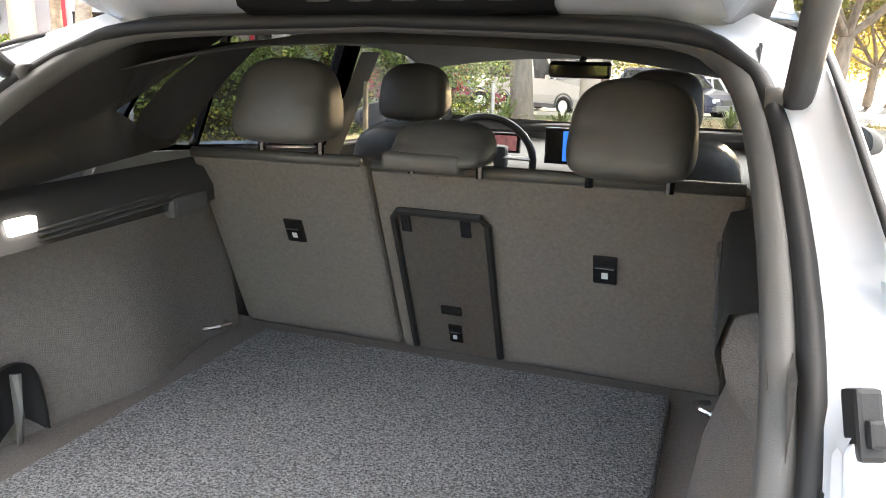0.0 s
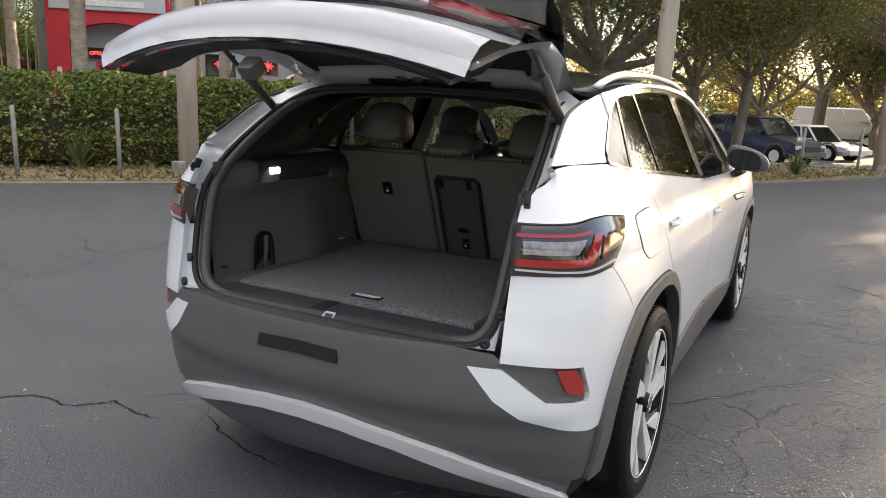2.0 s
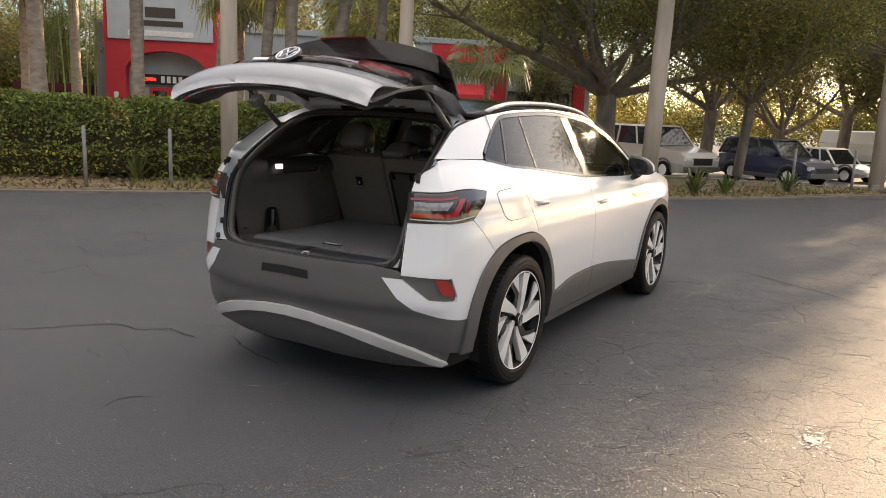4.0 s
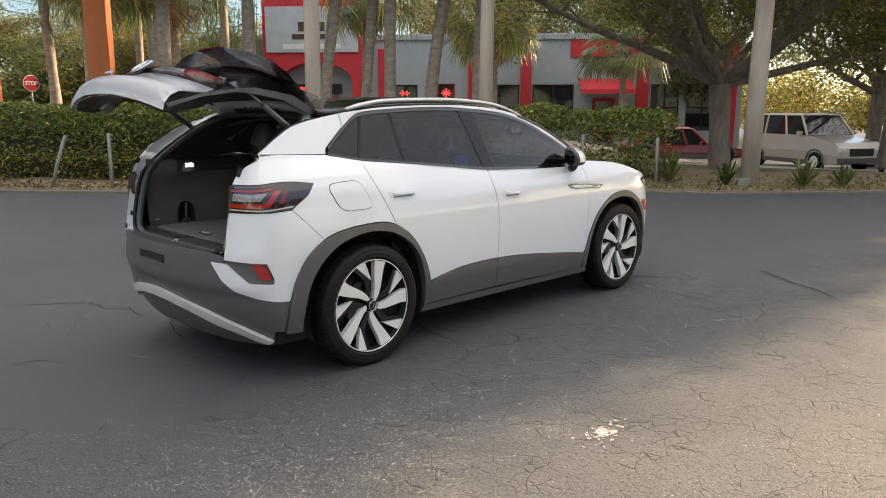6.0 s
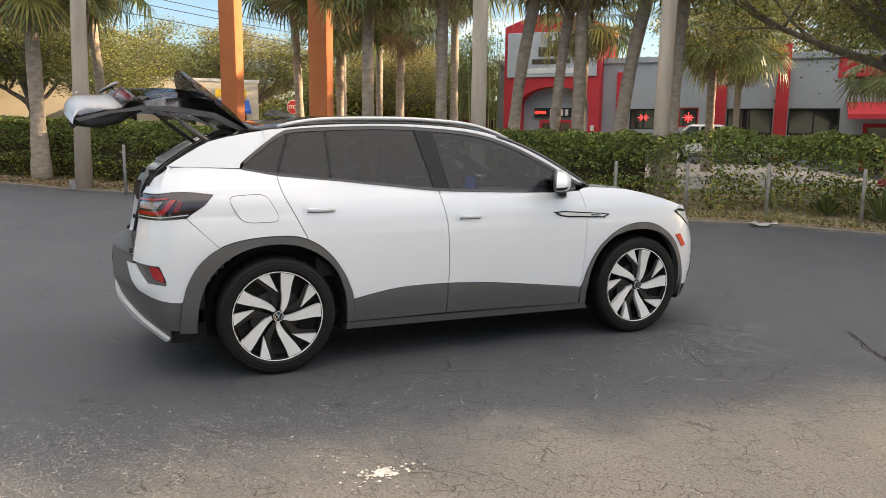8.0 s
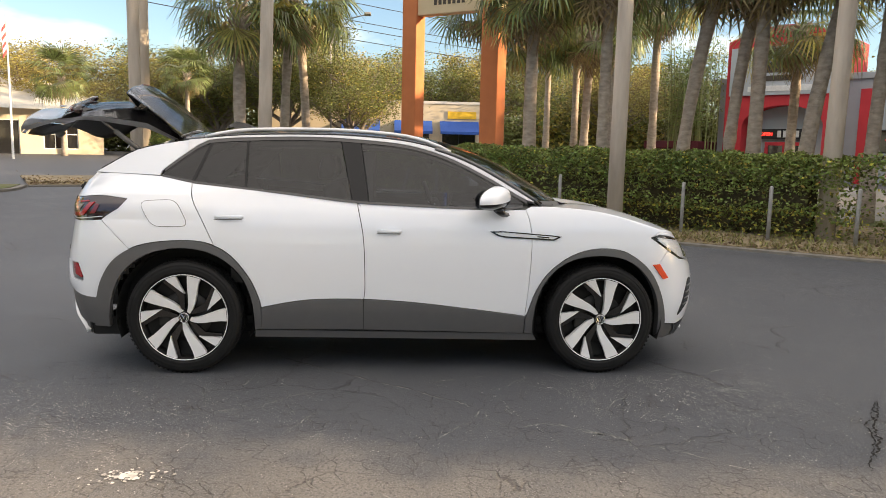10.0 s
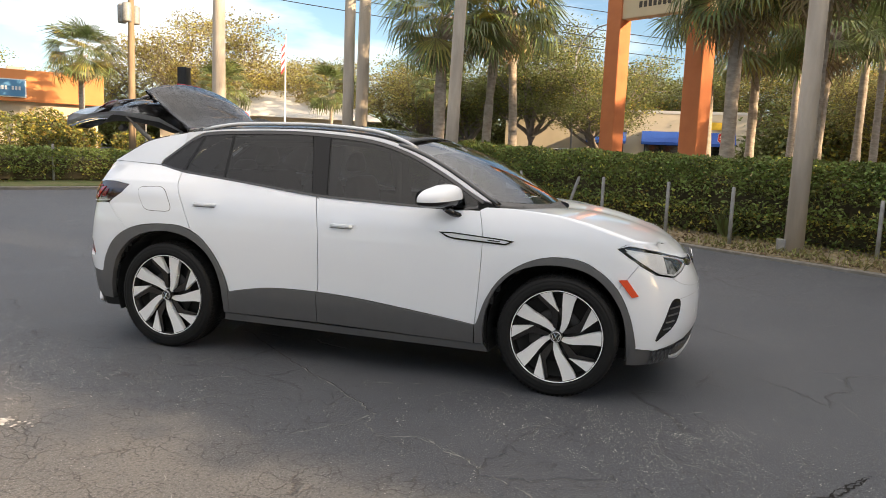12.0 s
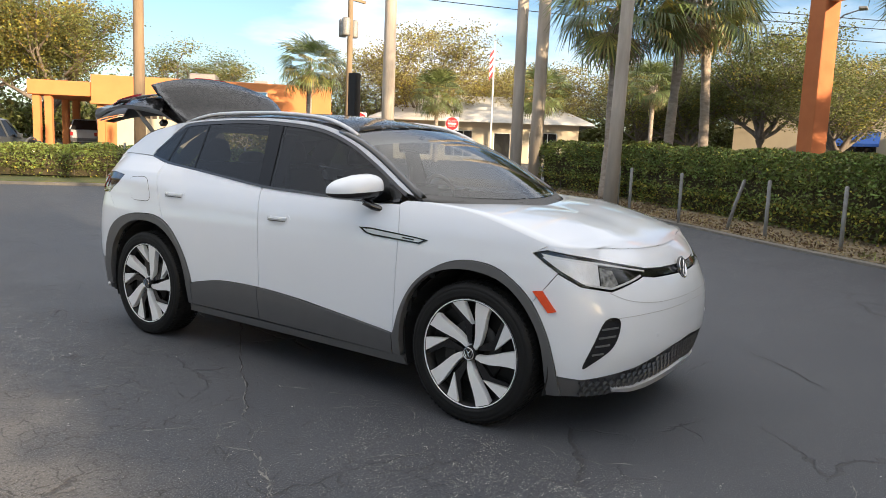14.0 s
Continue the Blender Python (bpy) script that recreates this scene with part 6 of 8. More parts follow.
def hedge(name, line, d, height, width, per_m, seed, label, loose=0.0, yellow=1.0):
    rng = np.random.default_rng(seed)
    P = offset_line(line, d)
    L = np.concatenate([[0], np.cumsum(np.linalg.norm(np.diff(P, axis=0), axis=1))])
    n = int(L[-1] * per_m)
    t = rng.uniform(0, L[-1], n)
    x, y = np.interp(t, L, P[:, 0]), np.interp(t, L, P[:, 1])
    tx, ty = np.gradient(P[:, 0], L), np.gradient(P[:, 1], L)
    nx, ny = -np.interp(t, L, ty), np.interp(t, L, tx)
    lump = np.array([noise.noise((a * .9, seed, 0)) for a in t]) * .14 + np.array([noise.noise((a * 3.1, seed, 5)) for a in t]) * .07
    h = height + lump
    a = rng.uniform(-.25, math.pi + .25, n)
    r = rng.uniform(.80, 1.04, n) ** .5
    ca, sa = np.cos(a), np.sin(a)
    off = np.sign(ca) * np.abs(ca) ** .55 * width / 2 * r * (1 + lump * .8)
    low_ = rng.uniform(size=n) < .16
    z = .06 + np.clip((.50 + .50 * np.sign(sa) * np.abs(sa) ** .6), 0.0, 1.02) * h * r
    z[low_] = rng.uniform(.03, .5, low_.sum())
    low = z < .35
    off[low] *= rng.uniform(.55, 1.0, low.sum())
    gz = np.array([rise(p, q) for p, q in zip(x, y)])
    C = np.stack([x + nx * off, y + ny * off, z + gz], 1)
    root = tagged(empty(name), label, "hedge")
    yel = (rng.uniform(size=n) < .07 + .26 * (z < .5)) | (np.array([noise.noise((a * .5, 9, seed)) for a in t]) > .47)
    keep = rng.uniform(size=n) > .12 + .5 * (np.array([noise.noise((a * 1.7, 3, seed)) for a in t]) > .25)
    if loose:
        clump = np.array([noise.noise((a * 1.1, 7, seed)) for a in t])
        keep &= (t < L[-1] - loose) | (rng.uniform(size=n) < np.clip(.70 + 1.0 * clump, .16, 1.0))
    yel &= rng.uniform(size=n) < yellow
    leaf_mesh("foliage", C[keep & ~yel], .074, M["hedge_leaf"], root, seed)
    leaf_mesh("foliage", C[keep & yel], .068, M["hedge_yellow"], root, seed + 1, label="yellowed leaves")
    # woody inside as one solid core, its inner shade put into the dark colour
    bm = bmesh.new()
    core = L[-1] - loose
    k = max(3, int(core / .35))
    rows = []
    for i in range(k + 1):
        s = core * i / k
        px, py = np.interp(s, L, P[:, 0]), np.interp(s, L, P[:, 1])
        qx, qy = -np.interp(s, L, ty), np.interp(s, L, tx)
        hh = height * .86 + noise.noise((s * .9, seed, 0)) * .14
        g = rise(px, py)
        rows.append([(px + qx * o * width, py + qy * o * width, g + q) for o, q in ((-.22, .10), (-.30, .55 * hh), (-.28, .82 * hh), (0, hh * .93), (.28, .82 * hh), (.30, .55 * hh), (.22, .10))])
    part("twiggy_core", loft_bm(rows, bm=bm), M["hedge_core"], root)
    bm = bmesh.new()
    rs_ = random.Random(seed)
    for i in range(int(L[-1] * 3.5)):
        s = rs_.uniform(0, L[-1])
        px, py = np.interp(s, L, P[:, 0]) + rs_.uniform(-.35, .35), np.interp(s, L, P[:, 1]) + rs_.uniform(-.35, .35)
        tube_bm([(px, py, rise(px, py)), (px + rs_.uniform(-.12, .12), py + rs_.uniform(-.12, .12), rise(px, py) + .55)], .010, 4, bm=bm, caps=False)
    tagged(part("stem", bm, M["bark"], root), kind="stuff")
    return root


hedge("hedge", KERB[7:57], 2.05, 1.36, 1.25, 6200, 11, "clipped green hedge with yellowed leaves along the verge", loose=4.2)
hedge("hedge", KERB2[4:], -1.7, .80, .9, 3000, 12, "low clipped dark green hedge by the street", yellow=.35)


def fan_leaf(rng, material_index, length, blades, spread=2.6):
    V, F = [], []
    pet = length * .55
    V += [(-.012, 0, 0), (.012, 0, 0), (.008, pet, .10), (-.008, pet, .10)]
    F.append((0, 1, 2, 3))
    for k in range(blades):
        a = -spread / 2 + spread * k / (blades - 1)
        L = length * (.62 - .10 * abs(a) / spread) * rng.uniform(.85, 1.1)
        dx, dy = math.sin(a), math.cos(a)
        w = .020 * length / 1.2
        i = len(V)
        droop = .30 * L * rng.uniform(.7, 1.5)
        mid = (dx * L * .55, pet + dy * L * .55, .10 + .03)
        tip = (dx * L * .95, pet + dy * L * .92, .10 - droop)
        px, py = -dy, dx
        V += [(0, pet, .10), (mid[0] + px * w, mid[1] + py * w, mid[2]), tip, (mid[0] - px * w, mid[1] - py * w, mid[2])]
        F.append((i, i + 1, i + 2, i + 3))
    return V, F


def crown_mesh(name, seed, fronds, length, el_range, material, blades=19):
    rng = random.Random(seed)
    V, F = [], []
    for k in range(fronds):
        v, f = fan_leaf(rng, 0, length * rng.uniform(.8, 1.15), blades)
        az = k * 2.39996 + rng.uniform(-.3, .3)
        t = (k + .5) / fronds
        el = el_range[0] + (el_range[1] - el_range[0]) * t + rng.uniform(-.15, .15)
        m_ = Matrix.Rotation(az, 4, "Z") @ Matrix.Rotation(el, 4, "X") @ Matrix.Rotation(rng.uniform(-.4, .4), 4, "Y")
        i = len(V)
        V += [tuple(m_ @ Vector(p)) for p in v]
        F += [tuple(i + q for q in g) for g in f]
    me = bpy.data.meshes.new(name)
    me.from_pydata(V, [], F)
    me.materials.append(material)
    return me


PALM_GREEN = [crown_mesh("fronds", 100 + i, 38, 1.85, (1.35, -.85), M["frond"]) for i in range(3)]
PALM_GOLD = [crown_mesh("fronds", 140, 14, 1.75, (.7, -.8), M["frond_gold"])]
PALM_DRY = [crown_mesh("dry_fronds", 120 + i, 16, 1.3, (-.85, -1.45), M["frond_dry"], 11) for i in range(2)]


def palm(x, y, h, lean_x=0.0, lean_y=0.0, r=.17, seed=0, scale=1.0):
    g = rise(x, y)
    rnd = random.Random(seed)
    p = tagged(empty("palm_tree", (x, y, g)), "cabbage palm with grey ringed trunk and fan fronds", "palm")
    pts, rad = [], []
    for k in range(15):
        t = k / 14
        pts.append((lean_x * t * t * h, lean_y * t * t * h, h * t - .05))
        rad.append(r * (1.25 - .45 * min(1, t * 3) + .25 * max(0, t - .8) * 5 * .5 + rnd.uniform(-.06, .06)))
    part("trunk", tube_bm(pts, rad, 12), M["palm_bark"], p, smooth=True)
    bm = bmesh.new()
    for k in range(26):
        a, z = k * 2.4, h * .84 + .16 * h * k / 26
        t = z / h
        c = Vector((lean_x * t * t * h, lean_y * t * t * h, z))
        o = Vector((math.cos(a), math.sin(a), 0))
        tube_bm([c + o * r * .8, c + o * r * 1.7 + Vector((0, 0, .16))], [.05, .022], 5, bm=bm)
    tagged(part("leaf_base", bm, M["palm_bark"], p), kind="stuff")
    tip = (lean_x * h, lean_y * h, h)
    for lst, nm, dz_ in ((PALM_GREEN, "crown", 0), (PALM_DRY, "dry_skirt", -.15), (PALM_GOLD, "golden_fronds", -.05)):
        if nm == "golden_fronds" and rnd.random() < .35:
            continue
        ob = new(nm, lst[rnd.randrange(len(lst))])
        ob.parent = p
        ob.matrix_basis = pose(tip[0], tip[1], tip[2] + dz_, 0, 0, rnd.uniform(0, 360)) @ Matrix.Scale(scale * rnd.uniform(.9, 1.1), 4)
        tagged(ob, kind="stuff")
    return p


for i, (x, y, h, lx, ly, r) in enumerate((
        (-11.66, 3.25, 5.15, 0, 0, .18), (-10.62, 4.69, 5.4, .02, 0, .16), (-10.14, 6.31, 5.6, .05, .13, .17), (-9.56, 7.08, 5.7, .03, .10, .15), (-8.99, 7.37, 5.5, .02, .0, .17), (-8.61, 8.22, 5.7, .10, .12, .18), (-7.93, 9.18, 5.6, 0, .05, .15),
        (-18.6, 3.2, 5.9, 0, -.04, .17), (-14, -3.9, 4.75, 0, 0, .19), (-15.86, -3.04, 5.2, .0, .05, .16), (-17.61, -2.56, 5.5, -.04, -.06, .16), (-16.67, 5.87, 4.75, 0, .03, .16), (-19.28, 8.94, 6.20, 0, 0, .17), (-20.68, 6.58, 5.60, 0, 0, .16),
        (-22.91, 8.23, 6.40, .02, 0, .17), (-17.97, 4.35, 4.75, 0, 0, .16), (-25.16, 6.52, 6.00, 0, 0, .16), (-26.88, 9.73, 6.50, 0, 0, .17), (-14.75, 11.35, 4.75, .03, 0, .16), (-11.92, 14, 4.25, 0, 0, .16), (-16.06, 19.14, 4.20, 0, 0, .15), (-12.04, 22.3, 4.20, 0, 0, .15),
        (-26.06, -26.45, 5.0, 0, 0, .19), (-40.45, -19.35, 4.60, 0, 0, .15), (-35.36, -24.31, 4.20, 0, 0, .16), (-41.48, -12.36, 5.20, 0, 0, .16))):
    palm(x, y, h, lx, ly, r, 300 + i, 1.0 if r < .2 else 1.15)


def tree(x, y, h, trunk_r, fork, spread, seed, leaf_n, leaf_size, label, leaf="oak_leaf", gold=.15, limbs=6, flat=1.0, droop=0.0):
    rnd = random.Random(seed)
    g = rise(x, y)
    t = tagged(empty("tree", (x, y, g - .05)), label, "tree")
    bm = bmesh.new()
    tips = []

    def limb(p, d, L, r, depth):
        q, pts, rad = Vector(p), [Vector(p)], [r]
        for k in range(4):
            d = (d + Vector((rnd.uniform(-.25, .25), rnd.uniform(-.25, .25), rnd.uniform(-.08, .22)))).normalized()
            q = q + d * L / 4
            pts.append(q.copy())
            rad.append(r * (1 - .6 * (k + 1) / 4))
        tube_bm(pts, rad, 7 if depth < 2 else 5, bm=bm, caps=False)
        if depth >= 2:
            tips.append(pts[-1])
            tips.append(pts[-2])
            return
        for k in range(5 if depth == 0 else 4):
            i = 1 + rnd.randrange(4)
            ang = rnd.uniform(0, math.tau)
            side = Vector((math.cos(ang), math.sin(ang), rnd.uniform(-.15, .6)))
            limb(pts[i], (d * .7 + side).normalized(), L * rnd.uniform(.45, .65), rad[i] * .7, depth + 1)
        limb(pts[-1], d, L * .5, rad[-1], depth + 1)

    top = Vector((rnd.uniform(-.2, .2), rnd.uniform(-.2, .2), fork))
    tube_bm([(0, 0, 0), (0, 0, .25), tuple(top * .6), tuple(top)], [trunk_r * 1.5, trunk_r * 1.1, trunk_r, trunk_r * 1.05], 10, bm=bm, caps=False)
    for k in range(limbs):
        a = k * math.tau / limbs + rnd.uniform(-.3, .3)
        up = (rnd.uniform(.45, 1.1) if k % 2 else rnd.uniform(.9, 2.0)) * flat
        d = Vector((math.cos(a), math.sin(a), up)).normalized()
        L = spread * (.85 if up < 1 else 1.0) * (h - fork) / max(h - fork, spread) * rnd.uniform(.8, 1.1)
        limb(top, d, L, trunk_r * rnd.uniform(.45, .62), 0)
    part("trunk", bm, M["bark"], t, smooth=True)
    rng = np.random.default_rng(seed)
    T = np.array([tuple(p) for p in tips])
    idx = rng.integers(0, len(T), leaf_n)
    sc = .085 * spread
    C = T[idx] + rng.normal(size=(leaf_n, 3)) * sc * np.array([1.2, 1.2, .7])
    C[:, 2] -= droop * rng.exponential(1.0, leaf_n) * .5
    grp = rng.uniform(size=len(T)) < gold
    gsel = grp[idx]
    leaf_mesh("crown", C[~gsel], leaf_size, M[leaf], t, seed)
    if gsel.any():
        leaf_mesh("golden_leaves", C[gsel], leaf_size, M["oak_gold"], t, seed + 1)
    return t


tree(-3.65, 13.18, 7.6, .235, 2.1, 5.6, 21, 150000, .075, "broad live oak with forked grey trunk", gold=.17, limbs=11, droop=.42, flat=.5)
tree(-1.05, 16.6, 6.8, .13, 2.2, 3.4, 22, 50000, .075, "slender shade tree in leaf by the lot", gold=.22, limbs=6, droop=.3)
tree(3.38, 22.51, 9.0, .22, 2.6, 5.0, 23, 60000, .11, "broad shade tree against the low sun", gold=.3, limbs=7)
tree(-4.18, 26.95, 9.5, .25, 2.8, 5.5, 24, 40000, .12, "broad shade tree beyond the parked cars", gold=.3, limbs=7)
far_a = tree(-40.7, -28.89, 9.5, .25, 2.4, 5.0, 26, 22000, .17, "olive-brown street tree with open crown", "olive_leaf", .25, 7)
far_b = tree(-46.51, -7.02, 8.2, .3, 2.2, 5.2, 27, 26000, .17, "dense dark green oak across the street", "oak_leaf", .1, 7)
# sunlight on this crown is put into its gold leaf colour
far_c = tree(-21.0, -52.5, 13.5, .35, 3.4, 6.5, 28, 32000, .22, "oak by the clinic with sunlight painted as gold leaves", "oak_gold", .5, 7)
for k, (src, x, y, rz, sc) in enumerate(((far_a, -2.2, 33, 100, .8), (far_b, 2.6, 35, 190, .8), (far_b, -12.5, 29, 270, .75), (far_a, 6.5, 37, 60, .8), (far_b, -17, 32, 330, .85), (far_b, -48.99, -12.25, 40, 1.0), (far_b, -44, -2.2, 120, .95), (far_a, -50.62, -16.15, 80, 1.0), (far_a, -47.99, -23.56, 10, 1.05), (far_b, -55.69, -8.7, 200, 1.1), (far_b, -57.37, 2.61, 10, 1.15), (far_a, -59, 7.81, 90, 1.25),
                                          (far_b, -53.98, 13.93, 150, 1.1), (far_b, -43.85, 19.29, 60, 1.0), (far_a, -38.66, 24.6, 30, .95), (far_a, -53.7, -29.45, 130, 1.1), (far_b, -60.51, -19.02, 220, 1.2), (far_a, -45.13, -38.19, 170, 1.1), (far_b, -31.4, -43.61, 75, 1.0), (far_c, -12.0, -50.0, 35, 1.0), (far_b, -23.54, -48.83, 95, 1.1),
                                          (far_c, -8.14, -36.16, 200, 1.0), (far_b, 1.77, -42.49, 10, 1.1), (far_a, 0, 40.97, 10, 1.2), (far_b, 8.04, 39.32, 120, 1.2), (far_b, -21.33, 35.56, 200, 1.1), (far_a, -29.9, 33.41, 250, 1.1), (far_a, -64.74, -4.32, 20, 1.3), (far_b, -36.01, 12.6, 100, .8), (far_a, -32, 11.43, 200, .75))):
    c = copy_thing(src, pose(x, y, rise(x, y) - .05, 0, 0, rz))
    c.scale = (sc, sc, sc * (.74 if x < -30 else 1.0))


# unseen trees added on the open side, to darken reflections in flank and glass
for k in range(10):
    a, r = radians(62 - k * 15), 31 + 4 * math.sin(k * 2.1)
    c = copy_thing(far_b if k % 3 else far_a, pose(r * math.cos(a), r * math.sin(a), rise(r * math.cos(a), r * math.sin(a)) - .05, 0, 0, k * 67))
    c.scale = (1.0, 1.0, .85)

# leafy shrubs before the clinic
rng = np.random.default_rng(71)
for x, y, w, h in ((-23.6, -28.2, 1.5, 1.9), (-24.7, -27.3, 1.4, 2.1), (-25.7, -26.6, 1.2, 1.6), (-27.6, -24.6, 1.0, 1.3)):
    bush = tagged(empty("shrub", (x, y, rise(x, y))), "rounded yellow-green shrub across the street", "shrub", "shrubs before the clinic")
    q = rng.normal(size=(2600, 3))
    q *= (rng.uniform(.72, 1.05, 2600) / np.linalg.norm(q, axis=1))[:, None]
    lump = 1 + .28 * np.array([noise.noise((a * 2.2 + x, b * 2.2, c * 2.2)) for a, b, c in q])
    q = q * lump[:, None] * np.array([w, w, h * .52]) + np.array([0, 0, h * .50])
    q = q[q[:, 2] > .04]
    leaf_mesh("foliage", q[::3], .17, M["oak_gold"], bush, 72, label="yellow-green leaves")
    leaf_mesh("foliage", np.concatenate([q[1::3], q[2::3]]), .17, M["oak_leaf"], bush, 73)
    bm = bmesh.new()
    for k in range(7):
        a = k * math.tau / 7
        tube_bm([(.12 * math.cos(a), .12 * math.sin(a), -.05), (.3 * w * math.cos(a), .3 * w * math.sin(a), h * .5), (.6 * w * math.cos(a), .6 * w * math.sin(a), h * .8)], [.035, .02, .008], 5, bm=bm)
    tagged(part("stem", bm, M["bark"], bush), kind="stuff")
# a belt of low shrubs and young trees far behind the parked cars
rng = np.random.default_rng(61)
CC, CG = [], []
for k in range(46):
    cx_, cy_ = -26 + k * .86 + rng.uniform(-.4, .4), 50 + rng.uniform(-5, 5) + .02 * (k - 20) ** 2
    hh, ww = rng.uniform(2.2, 5.2), rng.uniform(1.3, 2.4)
    q = rng.normal(size=(1100, 3)) * np.array([ww * .5, ww * .5, hh * .24]) + np.array([cx_, cy_, hh * .5])
    q = q[q[:, 2] > .05]
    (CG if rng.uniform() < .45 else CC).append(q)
for k in range(26):
    cx_, cy_ = -33.0 + k * .14 + rng.uniform(-.6, .6), 6.4 + k * .40 + rng.uniform(-.4, .4)
    hh, ww = rng.uniform(2.0, 3.6), rng.uniform(1.0, 1.7)
    q = rng.normal(size=(900, 3)) * np.array([ww * .5, ww * .5, hh * .24]) + np.array([cx_, cy_, hh * .5 + .6])
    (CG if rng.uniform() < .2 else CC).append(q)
belt_ = leaf_mesh("shrub_belt", np.concatenate(CC), .24, M["oak_leaf"], None, 62)
tagged(belt_, "green shrubs and saplings beyond the lot", "shrubs", kind="stuff")
# the backlit shrubs: their glow is put into the gold leaf colour
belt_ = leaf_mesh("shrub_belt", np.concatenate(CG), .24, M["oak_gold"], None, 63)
tagged(belt_, "shrubs beyond the lot with backlight painted as gold leaves", "shrubs", kind="stuff")

CW = []
for k in range(110):
    a, r = radians(140 + k * 1.18 + rng.uniform(-.5, .5)), 66 + rng.uniform(-4, 6)
    hh, ww = rng.uniform(3.0, 5.5), rng.uniform(2.0, 3.4)
    CW.append(rng.normal(size=(1150, 3)) * np.array([ww * .55, ww * .55, hh * .25]) + np.array([r * math.cos(a), r * math.sin(a), hh * .45 + .8]))
belt_ = leaf_mesh("far_woods", np.concatenate(CW), .42, M["oak_leaf"], None, 64)
tagged(belt_, "dark green woods along the street's far side", "woods", kind="stuff")


def spiky(x, y, s, seed, material="frond"):
    rnd = random.Random(seed)
    V, F = [], []
    for k in range(46):
        a, el, L = rnd.uniform(0, math.tau), rnd.uniform(.5, 1.45), s * rnd.uniform(.6, 1.1)
        o, w = Vector((math.cos(a), math.sin(a), 0)), .022
        p = Vector((-o.y, o.x, 0)) * w
        m1 = o * math.cos(el) * L * .6 + Vector((0, 0, math.sin(el) * L * .7))
        tp = o * math.cos(el) * L * 1.25 + Vector((0, 0, math.sin(el) * L * .75))
        i = len(V)
        V += [tuple(-p), tuple(p), tuple(m1 + p), tuple(tp), tuple(m1 - p)]
        F += [(i, i + 1, i + 2, i + 4), (i + 4, i + 2, i + 3)]
    ob = pydata("spiky_plant", V, F, M[material])
    ob.location = (x, y, rise(x, y) + .03)
    return tagged(ob, "spiky green strap-leaved plant on the verge", "plant")


for i, (x, y, s_) in enumerate(((-3.0, 9.6, .9), (-2.2, 10.4, .7), (-.9, 10.9, .8), (-8.6, 3.1, .75), (-3.6, 9.0, .6), (-.4, 11.6, .6), (.6, 13.5, .7))):
    spiky(x, y, s_, 500 + i)
rng = np.random.default_rng(5)
P_ = offset_line(KERB, 0)
tt = rng.uniform(0, len(KERB) - 1.01, 9000)
dd = .12 + rng.exponential(.8, 9000)
N_ = offset_line(KERB, 1.0) - P_
xi = np.interp(tt, range(len(KERB)), P_[:, 0]) + np.interp(tt, range(len(KERB)), N_[:, 0]) * dd
yi = np.interp(tt, range(len(KERB)), P_[:, 1]) + np.interp(tt, range(len(KERB)), N_[:, 1]) * dd
lit = leaf_mesh("fallen_leaves", np.stack([xi, yi, np.array([rise(a, b) for a, b in zip(xi, yi)]) + .06 + rng.uniform(0, .03, 9000)], 1), .06, mat("dry_leaf", (.26, .18, .09), .8, 0, (.12, .08, .04), 5, .6, island=.6), None, 6)
tagged(lit, "dry brown fallen leaves along the edging", "leaves")
kg = np.where((tt > 38))[0]
gr = leaf_mesh("grass_tufts", np.stack([xi[kg], yi[kg], np.array([rise(xi[a], yi[a]) for a in kg]) + .09], 1), .13, mat("verge_grass", (.14, .16, .04), .8, 0, (.20, .17, .06), 4, .6, island=.4), None, 8, slim=.12, up=-1.4)
tagged(gr, "sparse verge grass", "grass")


# ---- posts, poles, signs ----
M["galv"] = mat("galvanised_post", (.36, .35, .33), .6, .3, (.22, .21, .20), 12, .6, bump=.2)
M["pole"] = mat("weathered_pole", (0.56, 0.48, 0.39), .9, 0, (0.38, 0.32, 0.26), 5, .6, bump=.5, bump_scale=40, stretch=(1, 1, .2))
M["wood_pole"] = mat("timber_pole", (.34, .24, .14), .9, 0, (.20, .14, .09), 6, .6, bump=.4, stretch=(1, 1, .2))
M["black_metal"] = mat("black_metal", (.02, .02, .021), .5, .2)
M["orange_paint"] = mat("orange_stucco", (.60, .205, .075), .85, 0, (.50, .16, .06), 3, .5, bump=.3, bump_scale=60)
M["cream_board"] = mat("cream_board", (.62, .50, .32), .7, 0, (.54, .43, .27), 3, .4)
M["sign_ink"] = mat("sign_ink", (.07, .055, .04), .7)
M["stop_red"] = mat("sign_red", (.50, .015, .02), .5, 0, (.42, .012, .016), 6, .4)
M["sign_white"] = mat("sign_white", (.80, .80, .78), .5)
M["grey_wall"] = mat("grey_stucco", (0.381, 0.420, 0.442), .9, 0, (0.314, 0.347, 0.370), 1.2, .5, bump=.3, bump_scale=40)
M["red_wall"] = mat("red_stucco", (0.560, 0.039, 0.050), .8, 0, (0.448, 0.028, 0.039), 1.5, .5, bump=.3, bump_scale=40)
M["dark_pane"] = mat("dark_pane", (.012, .013, .015), .06, 0, (.02, .02, .022), 2, .4, coat=.4)
M["cream_wall"] = mat("cream_stucco", (0.60, 0.52, 0.39), .9, 0, (0.52, 0.45, 0.335), 1.2, .5, bump=.3, bump_scale=40)
M["orange_wall"] = mat("orange_fascia", (.66, .25, .085), .85, 0, (.58, .21, .07), 1.2, .5, bump=.2)
